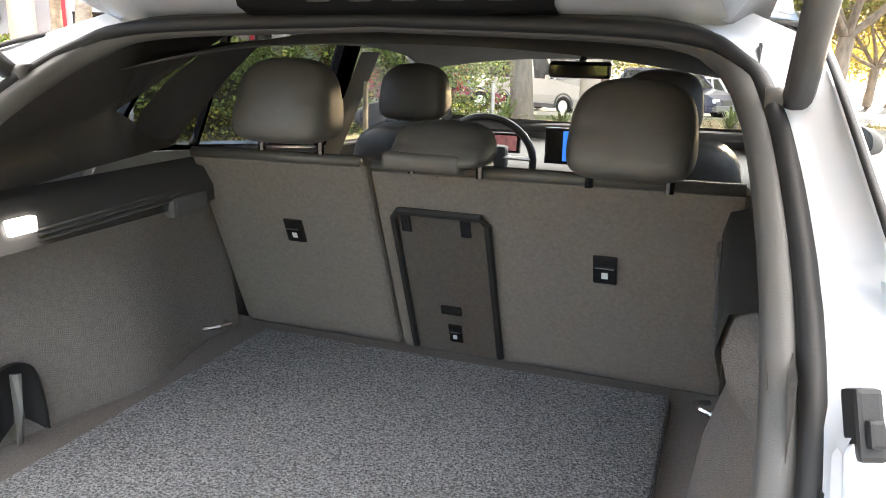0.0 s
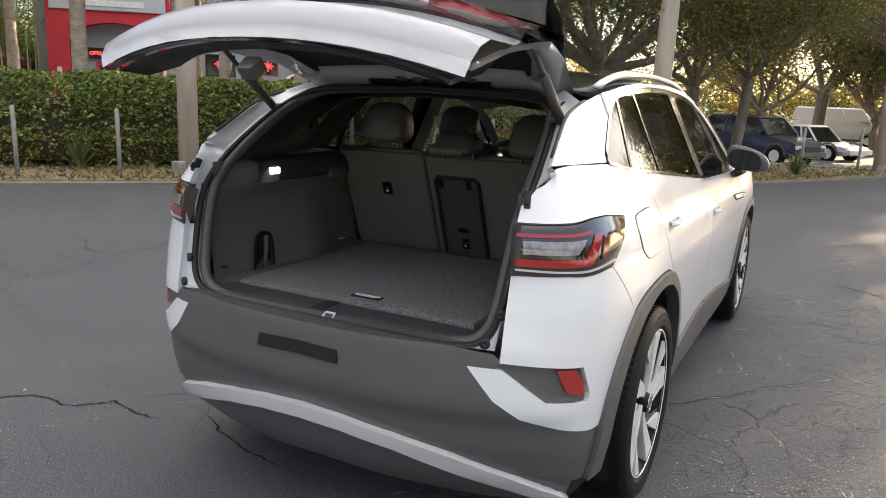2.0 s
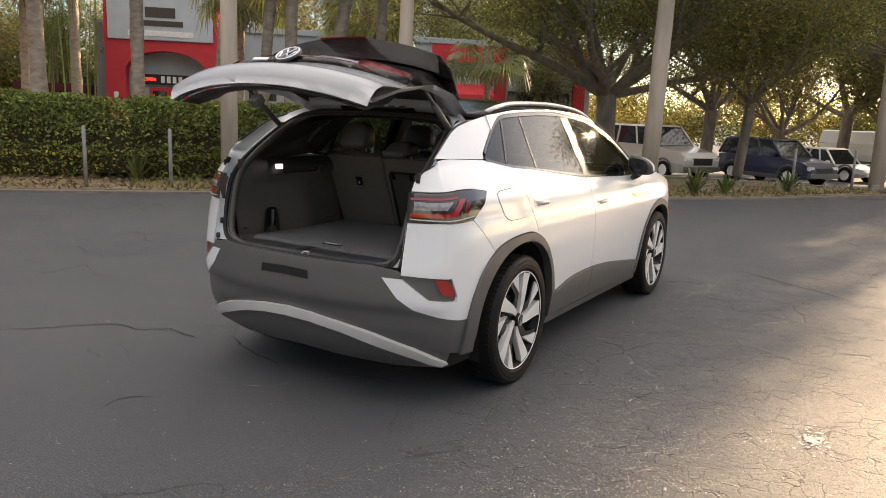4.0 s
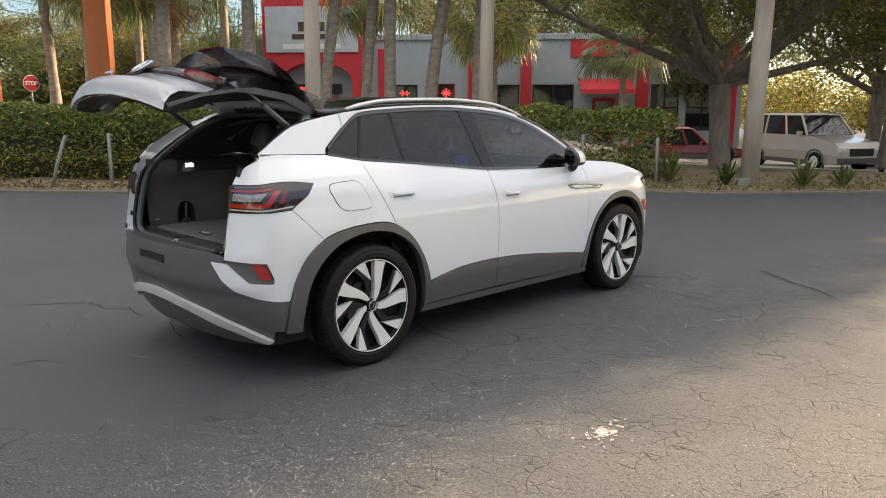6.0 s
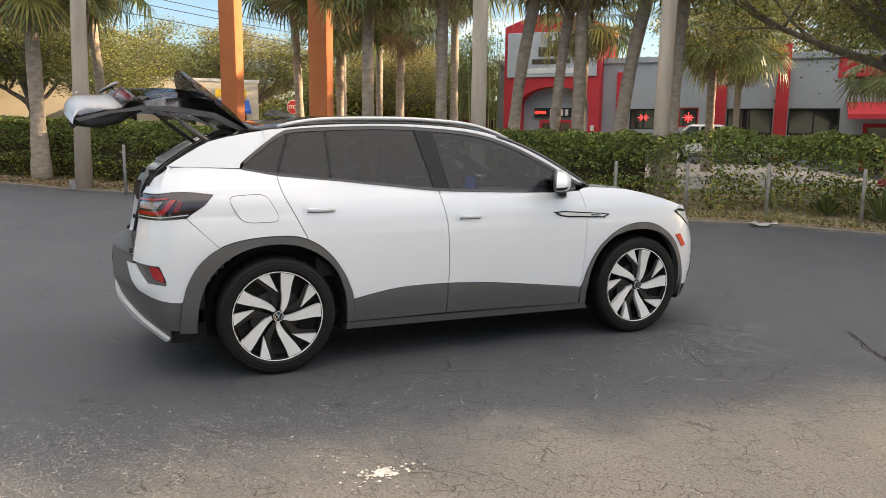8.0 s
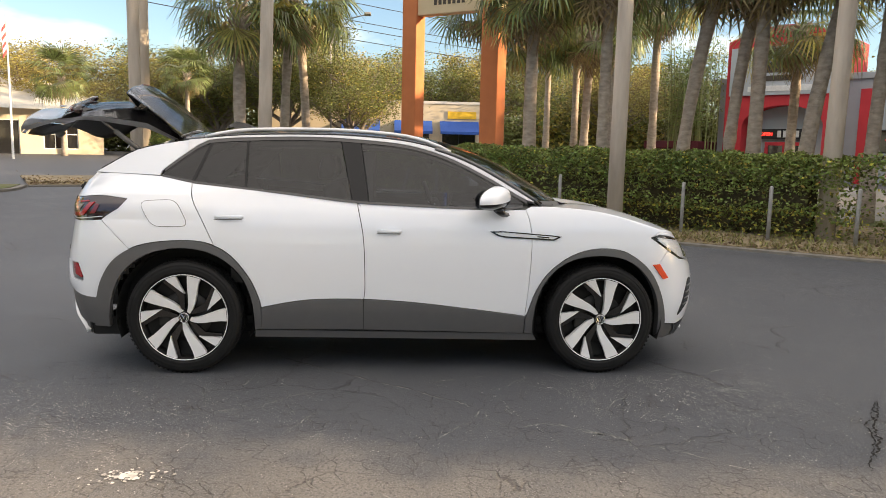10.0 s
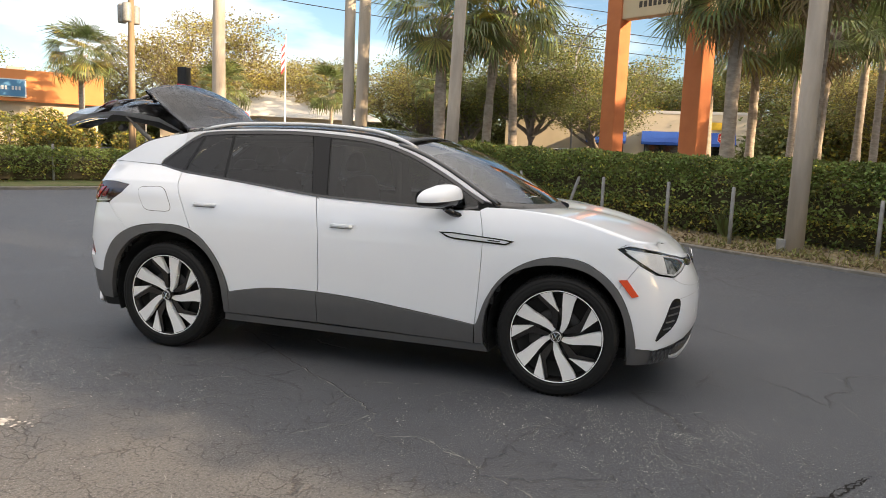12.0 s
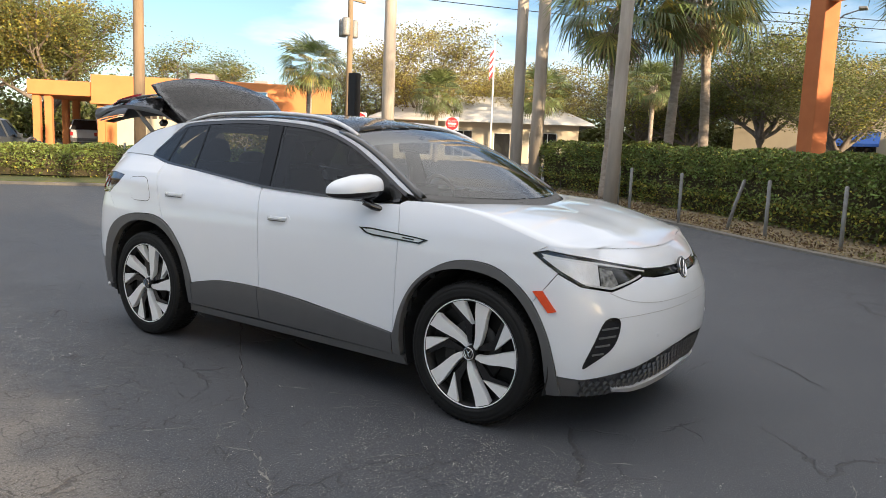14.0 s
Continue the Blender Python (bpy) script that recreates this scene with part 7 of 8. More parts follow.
M["blue_sign"] = mat("blue_sign", (.07, .22, .40), .5, 0, (.06, .19, .35), 4, .4)
M["blue_awning"] = mat("blue_awning", (.02, .09, .40), .7)
M["yellow_sign"] = mat("yellow_sign", (.80, .50, .03), .6)
M["roof_white"] = mat("pale_roof", (.62, .60, .56), .7, 0, (.5, .48, .45), 3, .5)

GROUP_POST = "posts along the verge"


def post(x, y, h, tx=0.0, ty=0.0):
    g = rise(x, y)
    bm = tube_bm([(0, 0, -.1), (tx * .5, ty * .5, h * .5), (tx, ty, h - .02), (tx, ty, h)], [.032, .031, .031, .020], 10)
    ob = mesh_ob("fence_post", bm, M["galv"], True)
    ob.location = (x, y, g + .04)
    return tagged(ob, "short galvanised pipe post on the verge" if not tx else "leaning galvanised pipe post on the verge", "post", GROUP_POST)


for x, y, h, tx, ty in ((-4.1, 8.1, .88, 0, 0), (-5.0, 7.1, .88, 0, 0), (-6.77, 5.06, .88, 0, 0), (-7.7, 3.1, .95, 0, 0), (-8.5, 2.08, .95, 0, 0), (-9.0, .9, .96, 0, 0), (-9.7, .1, .92, .12, .28), (-10.2, -.9, .95, 0, 0), (-10.9, -2.15, .97, 0, 0), (-11.9, -2.8, .95, 0, 0),
                        (-5.75, 6.1, .88, 0, 0), (-3.1, 9.2, .88, 0, 0), (.7, 13.4, 1.0, 0, 0), (1.8, 15.6, 1.0, 0, 0), (-6.7, -13.6, .92, 0, 0), (-9.2, -12.1, .92, 0, 0), (-4.2, -15.1, .92, 0, 0)):
    post(x, y, h, tx, ty)


def pole(x, y, h, r0, r1, name="utility_pole", label="tall weathered grey concrete pole", material="pole", tx=0.0, ty=0.0, box=False):
    g = rise(x, y)
    p = tagged(empty(name, (x, y, g)), label, "pole")
    part("shaft", tube_bm([(tx * t * h, ty * t * h, h * t - (.1 if t == 0 else 0)) for t in (0, .25, .5, .75, 1)], [r0 + (r1 - r0) * t for t in (0, .25, .5, .75, 1)], 10), M[material], p, smooth=True)
    if box:
        part("ground_box", box_bm(-.09, .09, -r0 - .10, -r0 + .02, .02, .22, .01), M["galv"], p)
    return p


pole(-7.3, 4.02, 9, .15, .125, box=True, tx=.012)
pole(-5.75, 7.05, 9, .145, .12, tx=.01, ty=.01)
pole(-11.85, -2.96, 9.5, .165, .12, tx=.02, ty=.03, box=True)
pole(-13.5, -6.35, 10, .16, .13)
pole(-15.6, -6.85, 10.5, .20, .15, ty=.01)
pole(-10.77, -8.58, 10, .17, .12)
pole(-6.38, -12.48, 9, .14, .10, label="tall timber pole by the hedge", material="wood_pole")
pole(-1.75, 10.4, 9, .18, .14, box=True, tx=.02)
pole(2.3, 16.5, 9, .19, .13, box=True)
bp_ = tagged(empty("sign_pylon", (-9.84, -8.9, rise(9.84, 8.9))), "slim black sign pylon by the lot entrance", "sign")
part("casing", box_bm(-.11, .11, -.11, .11, 0, 2.92, .02), M["black_metal"], bp_)

# orange sign pillars
sg = tagged(empty("pylon_sign", (-14.25, 1.6, rise(14.25, 1.6))), "orange twin-pillar sign with cream board", "sign")
sg.rotation_euler = (0, 0, math.atan2(2.01, 1.41))
for s, w in ((-1, .225), (1, .245)):
    part("pillar", box_bm(s * 1.23 - w, s * 1.23 + w, -w, w, -.2, 7.2, .03), M["orange_paint"], sg, "orange stucco pillar")
bd = part("board", box_bm(-1.5, 1.5, -.16, .16, 4.75, 6.6, .02), M["cream_board"], sg, "cream board with dark lettering")
for k, (a, b, z) in enumerate(((-.95, .95, 5.25), (-.5, .5, 4.98), (-.9, .9, 5.6))):
    for face in (-1, 1):
        n_ = int((b - a) / .14)
        for q in range(n_):
            part("letter_bar", box_bm(a + q * .14, a + q * .14 + .09, face * .163 - .004, face * .163 + .004, z, z + .15), M["sign_ink"], bd)


def text_mesh(word, size):
    cu = bpy.data.curves.new("lettering", "FONT")
    cu.body, cu.size, cu.extrude, cu.align_x, cu.align_y = word, size, .004, "CENTER", "CENTER"
    ob = bpy.data.objects.new("lettering", cu)
    me = bpy.data.meshes.new_from_object(ob)
    bpy.data.objects.remove(ob)
    bpy.data.curves.remove(cu)
    return me


def stop_sign(x, y, h, rz, w=.38):
    p = tagged(empty("stop_sign", (x, y, rise(x, y)), rz), "red octagonal stop sign on a steel post", "sign")
    part("post", tube_bm([(0, .03, 0), (0, .03, h + .3)], .03, 6), M["galv"], p)
    for r, y0, m_, nm in ((w, 0, "sign_white", "border"), (w * .93, -.006, "stop_red", "plate")):
        bm = bmesh.new()
        ring = [bm.verts.new((r * math.cos(math.pi / 8 + k * math.pi / 4), y0, h + r * math.sin(math.pi / 8 + k * math.pi / 4))) for k in range(8)]
        bm.faces.new(ring)
        part(nm, thick(bm, .004), M[m_], p)
    me = text_mesh("STOP", w * .62)
    me.materials.append(M["sign_white"])
    ob = new("lettering", me)
    ob.parent = p
    ob.matrix_basis = pose(0, -.014, h, 90, 0, 0)
    return p


stop_sign(-23.75, 4.1, 1.95, 100, .29)


def no_entry_sign(x, y, h, rz, w=.36):
    p = tagged(empty("no_entry_sign", (x, y, rise(x, y)), rz), "red round no-entry sign on a white plate", "sign")
    part("post", tube_bm([(0, .03, 0), (0, .03, h + .3)], .03, 6), M["galv"], p)
    part("plate", box_bm(-w * 1.04, w * 1.04, .002, .008, h - w * 1.04, h + w * 1.04), M["sign_white"], p)
    bm = lathe_bm([(0, .001), (.006, .001), (.006, w), (0, w)], 32, "y")
    disc = part("red_disc", bm, M["stop_red"], p)
    disc.location = (0, -.007, h)
    part("bar", box_bm(-w * .68, w * .68, -.014, -.008, h - w * .14, h + w * .14), M["sign_white"], p)
    for word, dz_ in (("DO NOT", .42), ("ENTER", -.42)):
        me = text_mesh(word, w * .36)
        me.materials.append(M["sign_white"])
        ob = new("lettering", me)
        ob.parent = p
        ob.matrix_basis = pose(0, -.013, h + w * dz_, 90, 0, 0)
    return p


no_entry_sign(-31.8, -20.7, 2.35, 124)
M["hydrant"] = mat("hydrant_red", (.42, .02, .015), .45, 0, (.30, .015, .012), 12, .5, bump=.1)
hydrant = tagged(empty("fire_hydrant", (-29.1, -28.85, rise(-29.1, -28.85))), "red cast-iron fire hydrant on the far verge", "hydrant")
part("barrel", lathe_bm([(-.05, .0), (-.05, .17), (.04, .17), (.05, .12), (.50, .12), (.51, .15), (.55, .15), (.60, .12), (.66, .06), (.68, .0)], 18, "z"), M["hydrant"], hydrant, "", True)
part("bonnet_nut", tube_bm([(0, 0, .67), (0, 0, .73)], .03, 5), M["hydrant"], hydrant)
for a in (0, 2.1, 4.2):
    part("nozzle_cap", tube_bm([(0, 0, .42), (.19 * math.cos(a), .19 * math.sin(a), .42)], .055, 10), M["hydrant"], hydrant)
no_entry_sign(-24.6, -21.5, 2.2, 128)
st_ = tagged(empty("round_sign", (-29, -8.6, rise(29, 8.6)), 110), "small pale round sign on a post", "sign")
part("post", tube_bm([(0, .03, 0), (0, .03, 1.6)], .03, 6), M["galv"], st_)
part("plate", lathe_bm([(0, .001), (.01, .001), (.01, .28), (0, .28)], 20, "y"), M["sign_white"], st_)

# street furniture
fp = tagged(empty("flagpole", (-32.5, -18.5, rise(32.5, 18.5) - 1.4)), "white flagpole with striped flag at rest", "flagpole")
part("shaft", tube_bm([(0, 0, 0), (0, 0, 8.4)], [.07, .04], 8), M["sign_white"], fp)
for k in range(7):
    bm = loft_bm([[(.06 + q * .11, .05 * math.sin(q * 1.7), 8.05 - k * .20 - q * .16 + dz_) for q in range(5)] for dz_ in (0, -.20)])
    part("flag_stripe", bm, M["stop_red"] if k % 2 == 0 else M["sign_white"], fp)
part("canton", loft_bm([[(.05 + q * .10, .05 * math.sin(q * 1.7) - .012, 8.06 - q * .16 + dz_) for q in range(3)] for dz_ in (0, -.72)]), M["blue_sign"], fp)
up = pole(-24.9, -22.5, 11, .17, .12, label="timber power pole with grey transformers", material="wood_pole")
for dx, dy in ((-.42, -.1), (.42, .1), (.05, -.45)):
    bm = lathe_bm([(6.35, .001), (6.35, .19), (6.42, .21), (7.15, .21), (7.22, .16), (7.22, .001)], 16, "z")
    bm.transform(Matrix.Translation((dx, dy, 0)))
    part("transformer", bm, M["galv"], up, "grey transformer can", True)
part("crossarm", box_bm(-1.1, 1.1, -.06, .06, 8.15, 8.28), M["wood_pole"], up)
lp = tagged(empty("street_lamp", (-43.5, -3.8, rise(43.5, 3.8))), "grey street lamp with curved arm", "lamp")
part("mast", tube_bm([(0, 0, 0), (0, 0, 7.4), (.3, .35, 8.2), (1.2, 1.4, 8.9), (2.0, 2.3, 9.0)], [.09, .07, .05, .045, .04], 8), M["galv"], lp, smooth=True)
part("lamp_head", box_bm(1.9, 2.6, 2.2, 2.6, 8.93, 9.05, .03), M["galv"], lp)
for k, (za, zb, dx) in enumerate(((11.2, 10.6, 0), (10.1, 9.3, .8), (9.9, 9.1, -.8), (9.2, 8.2, 0))):
    a, b = Vector((-24.9 + dx, -22.5, za)), Vector((-62 + dx, 26, zb))
    pts = [a.lerp(b, t) - Vector((0, 0, 4 * .8 * t * (1 - t))) for t in np.linspace(0, 1, 16)]
    tagged(mesh_ob("power_cable", tube_bm(pts, .022, 5), M["black_metal"]), "black overhead power cable", "cable", "overhead cables")
    b2 = Vector((8 + dx, -62, zb))
    pts = [a.lerp(b2, t) - Vector((0, 0, 4 * .8 * t * (1 - t))) for t in np.linspace(0, 1, 16)]
    tagged(mesh_ob("power_cable", tube_bm(pts, .022, 5), M["black_metal"]), "black overhead power cable", "cable", "overhead cables")

# ---- buildings ----


def wall_with_holes(x0, x1, z0, z1, holes, y=0.0, t=.25):
    """A wall in x and z with rectangular openings through it."""
    xs = sorted({x0, x1, *[h[0] for h in holes], *[h[1] for h in holes]})
    zs = sorted({z0, z1, *[h[2] for h in holes], *[h[3] for h in holes]})
    bm = bmesh.new()
    for xa, xb in zip(xs, xs[1:]):
        for za, zb in zip(zs, zs[1:]):
            xc, zc = (xa + xb) / 2, (za + zb) / 2
            if any(h[0] < xc < h[1] and h[2] < zc < h[3] for h in holes):
                continue
            box_bm(xa, xb, y, y + t, za, zb, bm=bm)
    bmesh.ops.remove_doubles(bm, verts=bm.verts[:], dist=1e-4)
    return bm


def window(parent, x0, x1, z0, z1, y, frame_mat, nx=1, nz=1, name="window", fw=.06):
    w = part(name, box_bm(x0 + fw * .5, x1 - fw * .5, y + .03, y + .045, z0 + fw * .5, z1 - fw * .5), M["dark_pane"], parent)
    for xa, xb, za, zb in ((x0, x0 + fw, z0, z1), (x1 - fw, x1, z0, z1), (x0 + fw, x1 - fw, z0, z0 + fw), (x0 + fw, x1 - fw, z1 - fw, z1)):
        part("frame_bar", box_bm(xa, xb, y, y + .08, za, zb), M[frame_mat], w)
    for k in range(1, nx):
        xm = x0 + (x1 - x0) * k / nx
        part("mullion", box_bm(xm - fw / 2, xm + fw / 2, y + .004, y + .07, z0 + fw, z1 - fw), M[frame_mat], w)
    for k in range(1, nz):
        zm = z0 + (z1 - z0) * k / nz
        part("transom", box_bm(x0 + fw, x1 - fw, y + .008, y + .066, zm - fw / 2, zm + fw / 2), M[frame_mat], w)
    return w


rest = tagged(empty("restaurant", (-20.3, 20.7, rise(20.3, 20.7) - .55), math.degrees(math.atan2(.676, .737))), "grey and red stucco restaurant with arched entrance tower", "building")
holes = [(-.5, .35, 2.2, 3.05), (1.5, 3.3, .9, 3.0), (3.9, 5.8, .9, 3.0), (6.65, 7.7, .0, 2.4), (9.3, 10.6, .9, 3.0), (10.9, 12.4, .9, 3.0), (-2.6, -1.4, 2.1, 3.0)]
part("wall", wall_with_holes(-8.9, 13.4, -.4, 5.0, holes), M["grey_wall"], rest, "grey stucco wall")
part("rear_mass", box_bm(-8.8, 13.2, .6, 12, -.4, 4.8), M["grey_wall"], rest)
part("parapet", box_bm(-8.95, 13.5, -.10, .40, 5.0, 5.25, .02), M["grey_wall"], rest)
part("fascia", box_bm(5.6, 9.2, -.06, .0, 4.2, 5.02), M["red_wall"], rest)
for a, b, h in ((.95, 1.45, 4.0), (3.35, 3.85, 5.6), (8.6, 9.15, 5.0), (12.5, 13.1, 5.0), (-3.2, -2.8, 4.6)):
    part("pilaster", box_bm(a, b, -.18, .02, -.4, h, .02), M["red_wall"], rest, "red pilaster")
window(rest, -.5, .35, 2.2, 3.05, .08, "red_wall", 1, 1)
neon = mat("neon_red", (.9, .03, .03), .4, emit=1.6)
for xc in (-.075, -2.0):
    nb = bmesh.new()
    for p_ in ([(-.24, 0), (.24, 0)], [(0, .22), (0, -.22)], [(-.15, .12), (.15, -.12)], [(-.15, -.12), (.15, .12)]):
        tube_bm([(xc + x, .105, 2.62 + z) for x, z in p_], .016, 5, bm=nb)
    part("neon_sign", nb, neon, rest, "red neon sign in the window")
window(rest, -2.6, -1.4, 2.1, 3.0, .08, "black_metal", 2, 1)
for a, b in ((1.5, 3.3), (3.9, 5.8), (9.3, 10.6), (10.9, 12.4)):
    window(rest, a, b, .9, 3.0, .08, "black_metal", 2, 2)
window(rest, 6.65, 7.7, 0, 2.4, .08, "red_wall", 1, 1, "door", .16)
part("awning", loft_bm([[(x, -1.0, 2.55), (x, -.95, 2.75), (x, 0, 3.25)] for x in (6.0, 7.2, 8.4)]), M["red_wall"], rest, "red awning")
sc = part("side_canopy", box_bm(-11.7, -9.1, -1.5, 2.2, 2.15, 2.5, .06), mat("canopy_cloth", (.13, .015, .022), .8, 0, (.09, .012, .018), 3, .6), rest, "dark red side canopy")
for x in (-11.55, -10.4, -9.25):
    for y in (-1.4, 2.05):
        part("canopy_post", tube_bm([(x, y, -.4), (x, y, 2.16)], .04, 6), M["black_metal"], sc)
# tower: a red front with an arched recess
bm = bmesh.new()
cx, hw, spring = -5.95, 1.62, 3.15
pts_in = [(cx - hw, -.4), (cx - hw, spring)] + [(cx - hw * math.cos(a), spring + .85 * math.sin(a)) for a in np.linspace(.15, math.pi - .15, 13)] + [(cx + hw, spring), (cx + hw, -.4)]
top_pts = [(-8.35, -.4), (-8.35, spring)] + [(-8.35 + 4.5 * k / 12, 6.7 + .55 * math.sin(math.pi * k / 12)) for k in range(13)] + [(-3.85, spring), (-3.85, -.4)]
for nm, rows in (("tower_front", [[(x, -.7, z) for x, z in pts_in], [(x, -.7, z) for x, z in top_pts]]),
                 ("arch_reveal", [[(x, -.7, z) for x, z in pts_in], [(x, .0, z) for x, z in pts_in]]),
                 ("tower_roof", [[(x, -.7, z) for x, z in top_pts], [(x, 3.0, z) for x, z in top_pts]])):
    bm = loft_bm(rows)
    bmesh.ops.recalc_face_normals(bm, faces=bm.faces[:])
    part(nm, bm, M["red_wall"], rest, "red stucco entrance tower with arch" if nm == "tower_front" else "")
part("arch_back", box_bm(cx - hw, cx + hw, -.02, .02, -.4, 4.4), M["grey_wall"], rest)
window(rest, -6.75, -5.15, -.3, 2.5, -.12, "red_wall", 2, 1, "door", .14)
sb = part("number_board", box_bm(-7.0, -4.9, -.16, -.05, 2.62, 3.05), M["black_metal"], rest)
op = part("open_sign", box_bm(-6.95, -6.45, -.172, -.16, 2.70, 2.96), M["black_metal"], sb)
om = text_mesh("OPEN", .20)
om.materials.append(mat("lit_red", (.9, .03, .02), .4, emit=2.0))
ot = new("lettering", om)
ot.parent, ot.matrix_basis = op, pose(-6.70, -.180, 2.83, 90, 0, 0)
for q in range(4):
    part("numeral_bar", box_bm(-6.25 + q * .24, -6.10 + q * .24, -.172, -.16, 2.70, 2.98), M["sign_white"], sb)
M["tower_grey"] = mat("tower_stucco", (.50, .53, .56), .85, 0, (.40, .43, .46), 2, .5, bump=.2)
lg = part("tower_sign", box_bm(-8.2, -4.0, -.78, -.70, 4.42, 6.42, .03), M["tower_grey"], rest, "grey tower sign with dark emblem and pale lettering")
for q, (a, b, z0_, z1_) in enumerate(((-7.4, -4.8, 4.58, 4.80), (-7.0, -5.2, 5.0, 5.22), (-6.7, -5.5, 5.34, 5.75))):
    part("sign_shape", box_bm(a, b, -.80, -.78, z0_, z1_, .008), M["sign_ink"] if q else M["sign_white"], lg)
for x in (-7.95, -4.1):
    part("wall_lamp", box_bm(x - .08, x + .08, -.85, -.7, 2.0, 2.25, .03), M["sign_white"], rest)

M["bamboo"] = mat("bamboo_cane", (.30, .29, .11), .5, 0, (.19, .21, .07), 3, .6, obj_rand=.4)
# bamboo beside the entrance tower
bam = tagged(empty("bamboo_clump", (-26.9, 13.3, rise(26.9, 13.3) - .05)), "tall green bamboo clump beside the red tower", "bamboo")
rb_ = random.Random(515)
tips = []
for k in range(46):
    x, y, h = rb_.gauss(0, .55), rb_.gauss(0, .45), rb_.uniform(4.2, 6.4)
    lx, ly = rb_.uniform(-.5, .5), rb_.uniform(-.5, .5)
    pts = [(x + lx * t * t, y + ly * t * t, h * t) for t in (0, .25, .5, .75, 1)]
    part("cane", tube_bm(pts, [.034, .032, .028, .02, .008], 5, caps=False), M["bamboo"], bam)
    for q in range(70):
        t = rb_.uniform(.45, 1.0)
        tips.append((x + lx * t * t + rb_.gauss(0, .28), y + ly * t * t + rb_.gauss(0, .28), h * t + rb_.gauss(0, .15)))
leaf_mesh("foliage", tips, .17, M["hedge_leaf"], bam, 516, slim=.25)

clinic = tagged(empty("clinic", (-20.91, -38.98, .65), 135.1), "orange and cream single-storey clinic with flat roof", "building")
holes = [(6.6, 7.7, .7, 1.7), (10.4, 12.0, .5, 1.8)]
part("wall", wall_with_holes(1.2, 13.6, -.6, 2.72, holes, y=.35), M["cream_wall"], clinic, "cream stucco wall")
for a, b, z0_, z1_ in holes:
    window(clinic, a, b, z0_, z1_, .41, "black_metal", 2)
part("fascia", box_bm(-.1, 13.9, -.2, 9, 2.70, 4.40, .05), M["orange_wall"], clinic, "deep orange fascia")
part("fascia_band", box_bm(-.14, 13.94, -.24, -.2, 2.70, 2.86, .01), M["orange_wall"], clinic)
part("canopy", box_bm(-3.6, -.1, -.1, 7, 3.10, 3.95, .05), M["orange_wall"], clinic, "orange entrance canopy")
for x in (-3.2, -2.55, .35):
    for y in (.15, 5.6):
        part("column", box_bm(x - .2, x + .2, y, y + .4, -.6, 3.12, .02), M["orange_wall"], clinic, "orange stucco column")
part("porch_wall", box_bm(.55, 1.2, .35, .6, -.6, 2.70, .01), M["orange_wall"], clinic)
sn = part("sign", box_bm(4.86, 9.97, -.33, -.24, 2.95, 3.82, .02), M["blue_sign"], clinic, "long blue sign with white lettering and pale border")
part("sign_border", box_bm(4.80, 10.03, -.30, -.24, 2.89, 3.88, .01), M["sign_white"], sn)
for q in range(3):
    part("logo_bar", box_bm(5.05 + q * .34, 5.30 + q * .34, -.345, -.33, 3.22, 3.56), M["sign_white"], sn)
for q in range(22):
    if q not in (7, 18):
        part("letter_bar", box_bm(6.30 + q * .16, 6.40 + q * .16, -.345, -.33, 3.28, 3.48), M["sign_white"], sn)
for q in range(4):
    part("numeral_bar", box_bm(2.85 + q * .38, 3.10 + q * .38, .33, .348, 1.98, 2.42), M["sign_ink"], clinic)
part("roof_unit", box_bm(5.0, 6.6, 3, 5, 4.40, 5.05, .05), M["galv"], clinic)
part("roof_unit", box_bm(9.0, 9.9, 3, 4, 4.40, 4.80, .05), M["galv"], clinic)
part("rear_mass", box_bm(1.2, 13.6, .75, 9, -.6, 2.70), M["cream_wall"], clinic)

shop = tagged(empty("corner_shop", (-52.0, -9.9, .75), 90), "cream corner shop with blue awnings", "building")
part("wall", wall_with_holes(0, 17.5, -.5, 4.3, [(6.5, 9.0, .5, 2.4), (10.5, 13.0, .5, 2.4), (14, 16.6, .5, 2.4)]), M["cream_wall"], shop)
part("rear_mass", box_bm(0, 17.5, .3, 9, -.5, 4.1), M["cream_wall"], shop)
for a, b in ((6.5, 9.0), (10.5, 13.0), (14, 16.6)):
    window(shop, a, b, .5, 2.4, .06, "black_metal", 2)
    part("awning", loft_bm([[(x, -1.0, 2.0), (x, -1.0, 2.2), (x, 0, 3.0)] for x in (a - .2, b + .2)]), M["blue_awning"], shop, "blue awning")
part("sign", box_bm(14.4, 16.6, -.08, 0, 3.2, 3.75), M["yellow_sign"], shop, "yellow shop sign")
part("parapet", box_bm(-.1, 17.6, -.06, .4, 4.3, 4.5), M["roof_white"], shop)

pav = tagged(empty("pavilion", (-41.5, -24.8, .65), 120), "cream low building with pale hipped roof", "building")
part("wall", wall_with_holes(-7, 7, -.5, 2.9, [(-5.5, -3.5, .4, 2.3), (-2.5, -.5, .4, 2.3), (1, 2.2, -.4, 2.2), (3.5, 5.5, .4, 2.3)]), M["cream_wall"], pav)
part("rear_mass", box_bm(-7, 7, .3, 8, -.5, 2.9), M["cream_wall"], pav)
for a, b in ((-5.5, -3.5), (-2.5, -.5), (3.5, 5.5)):
    window(pav, a, b, .4, 2.3, .06, "sign_white", 3, 2)
window(pav, 1, 2.2, -.4, 2.2, .06, "sign_white", 1, 1, "door")
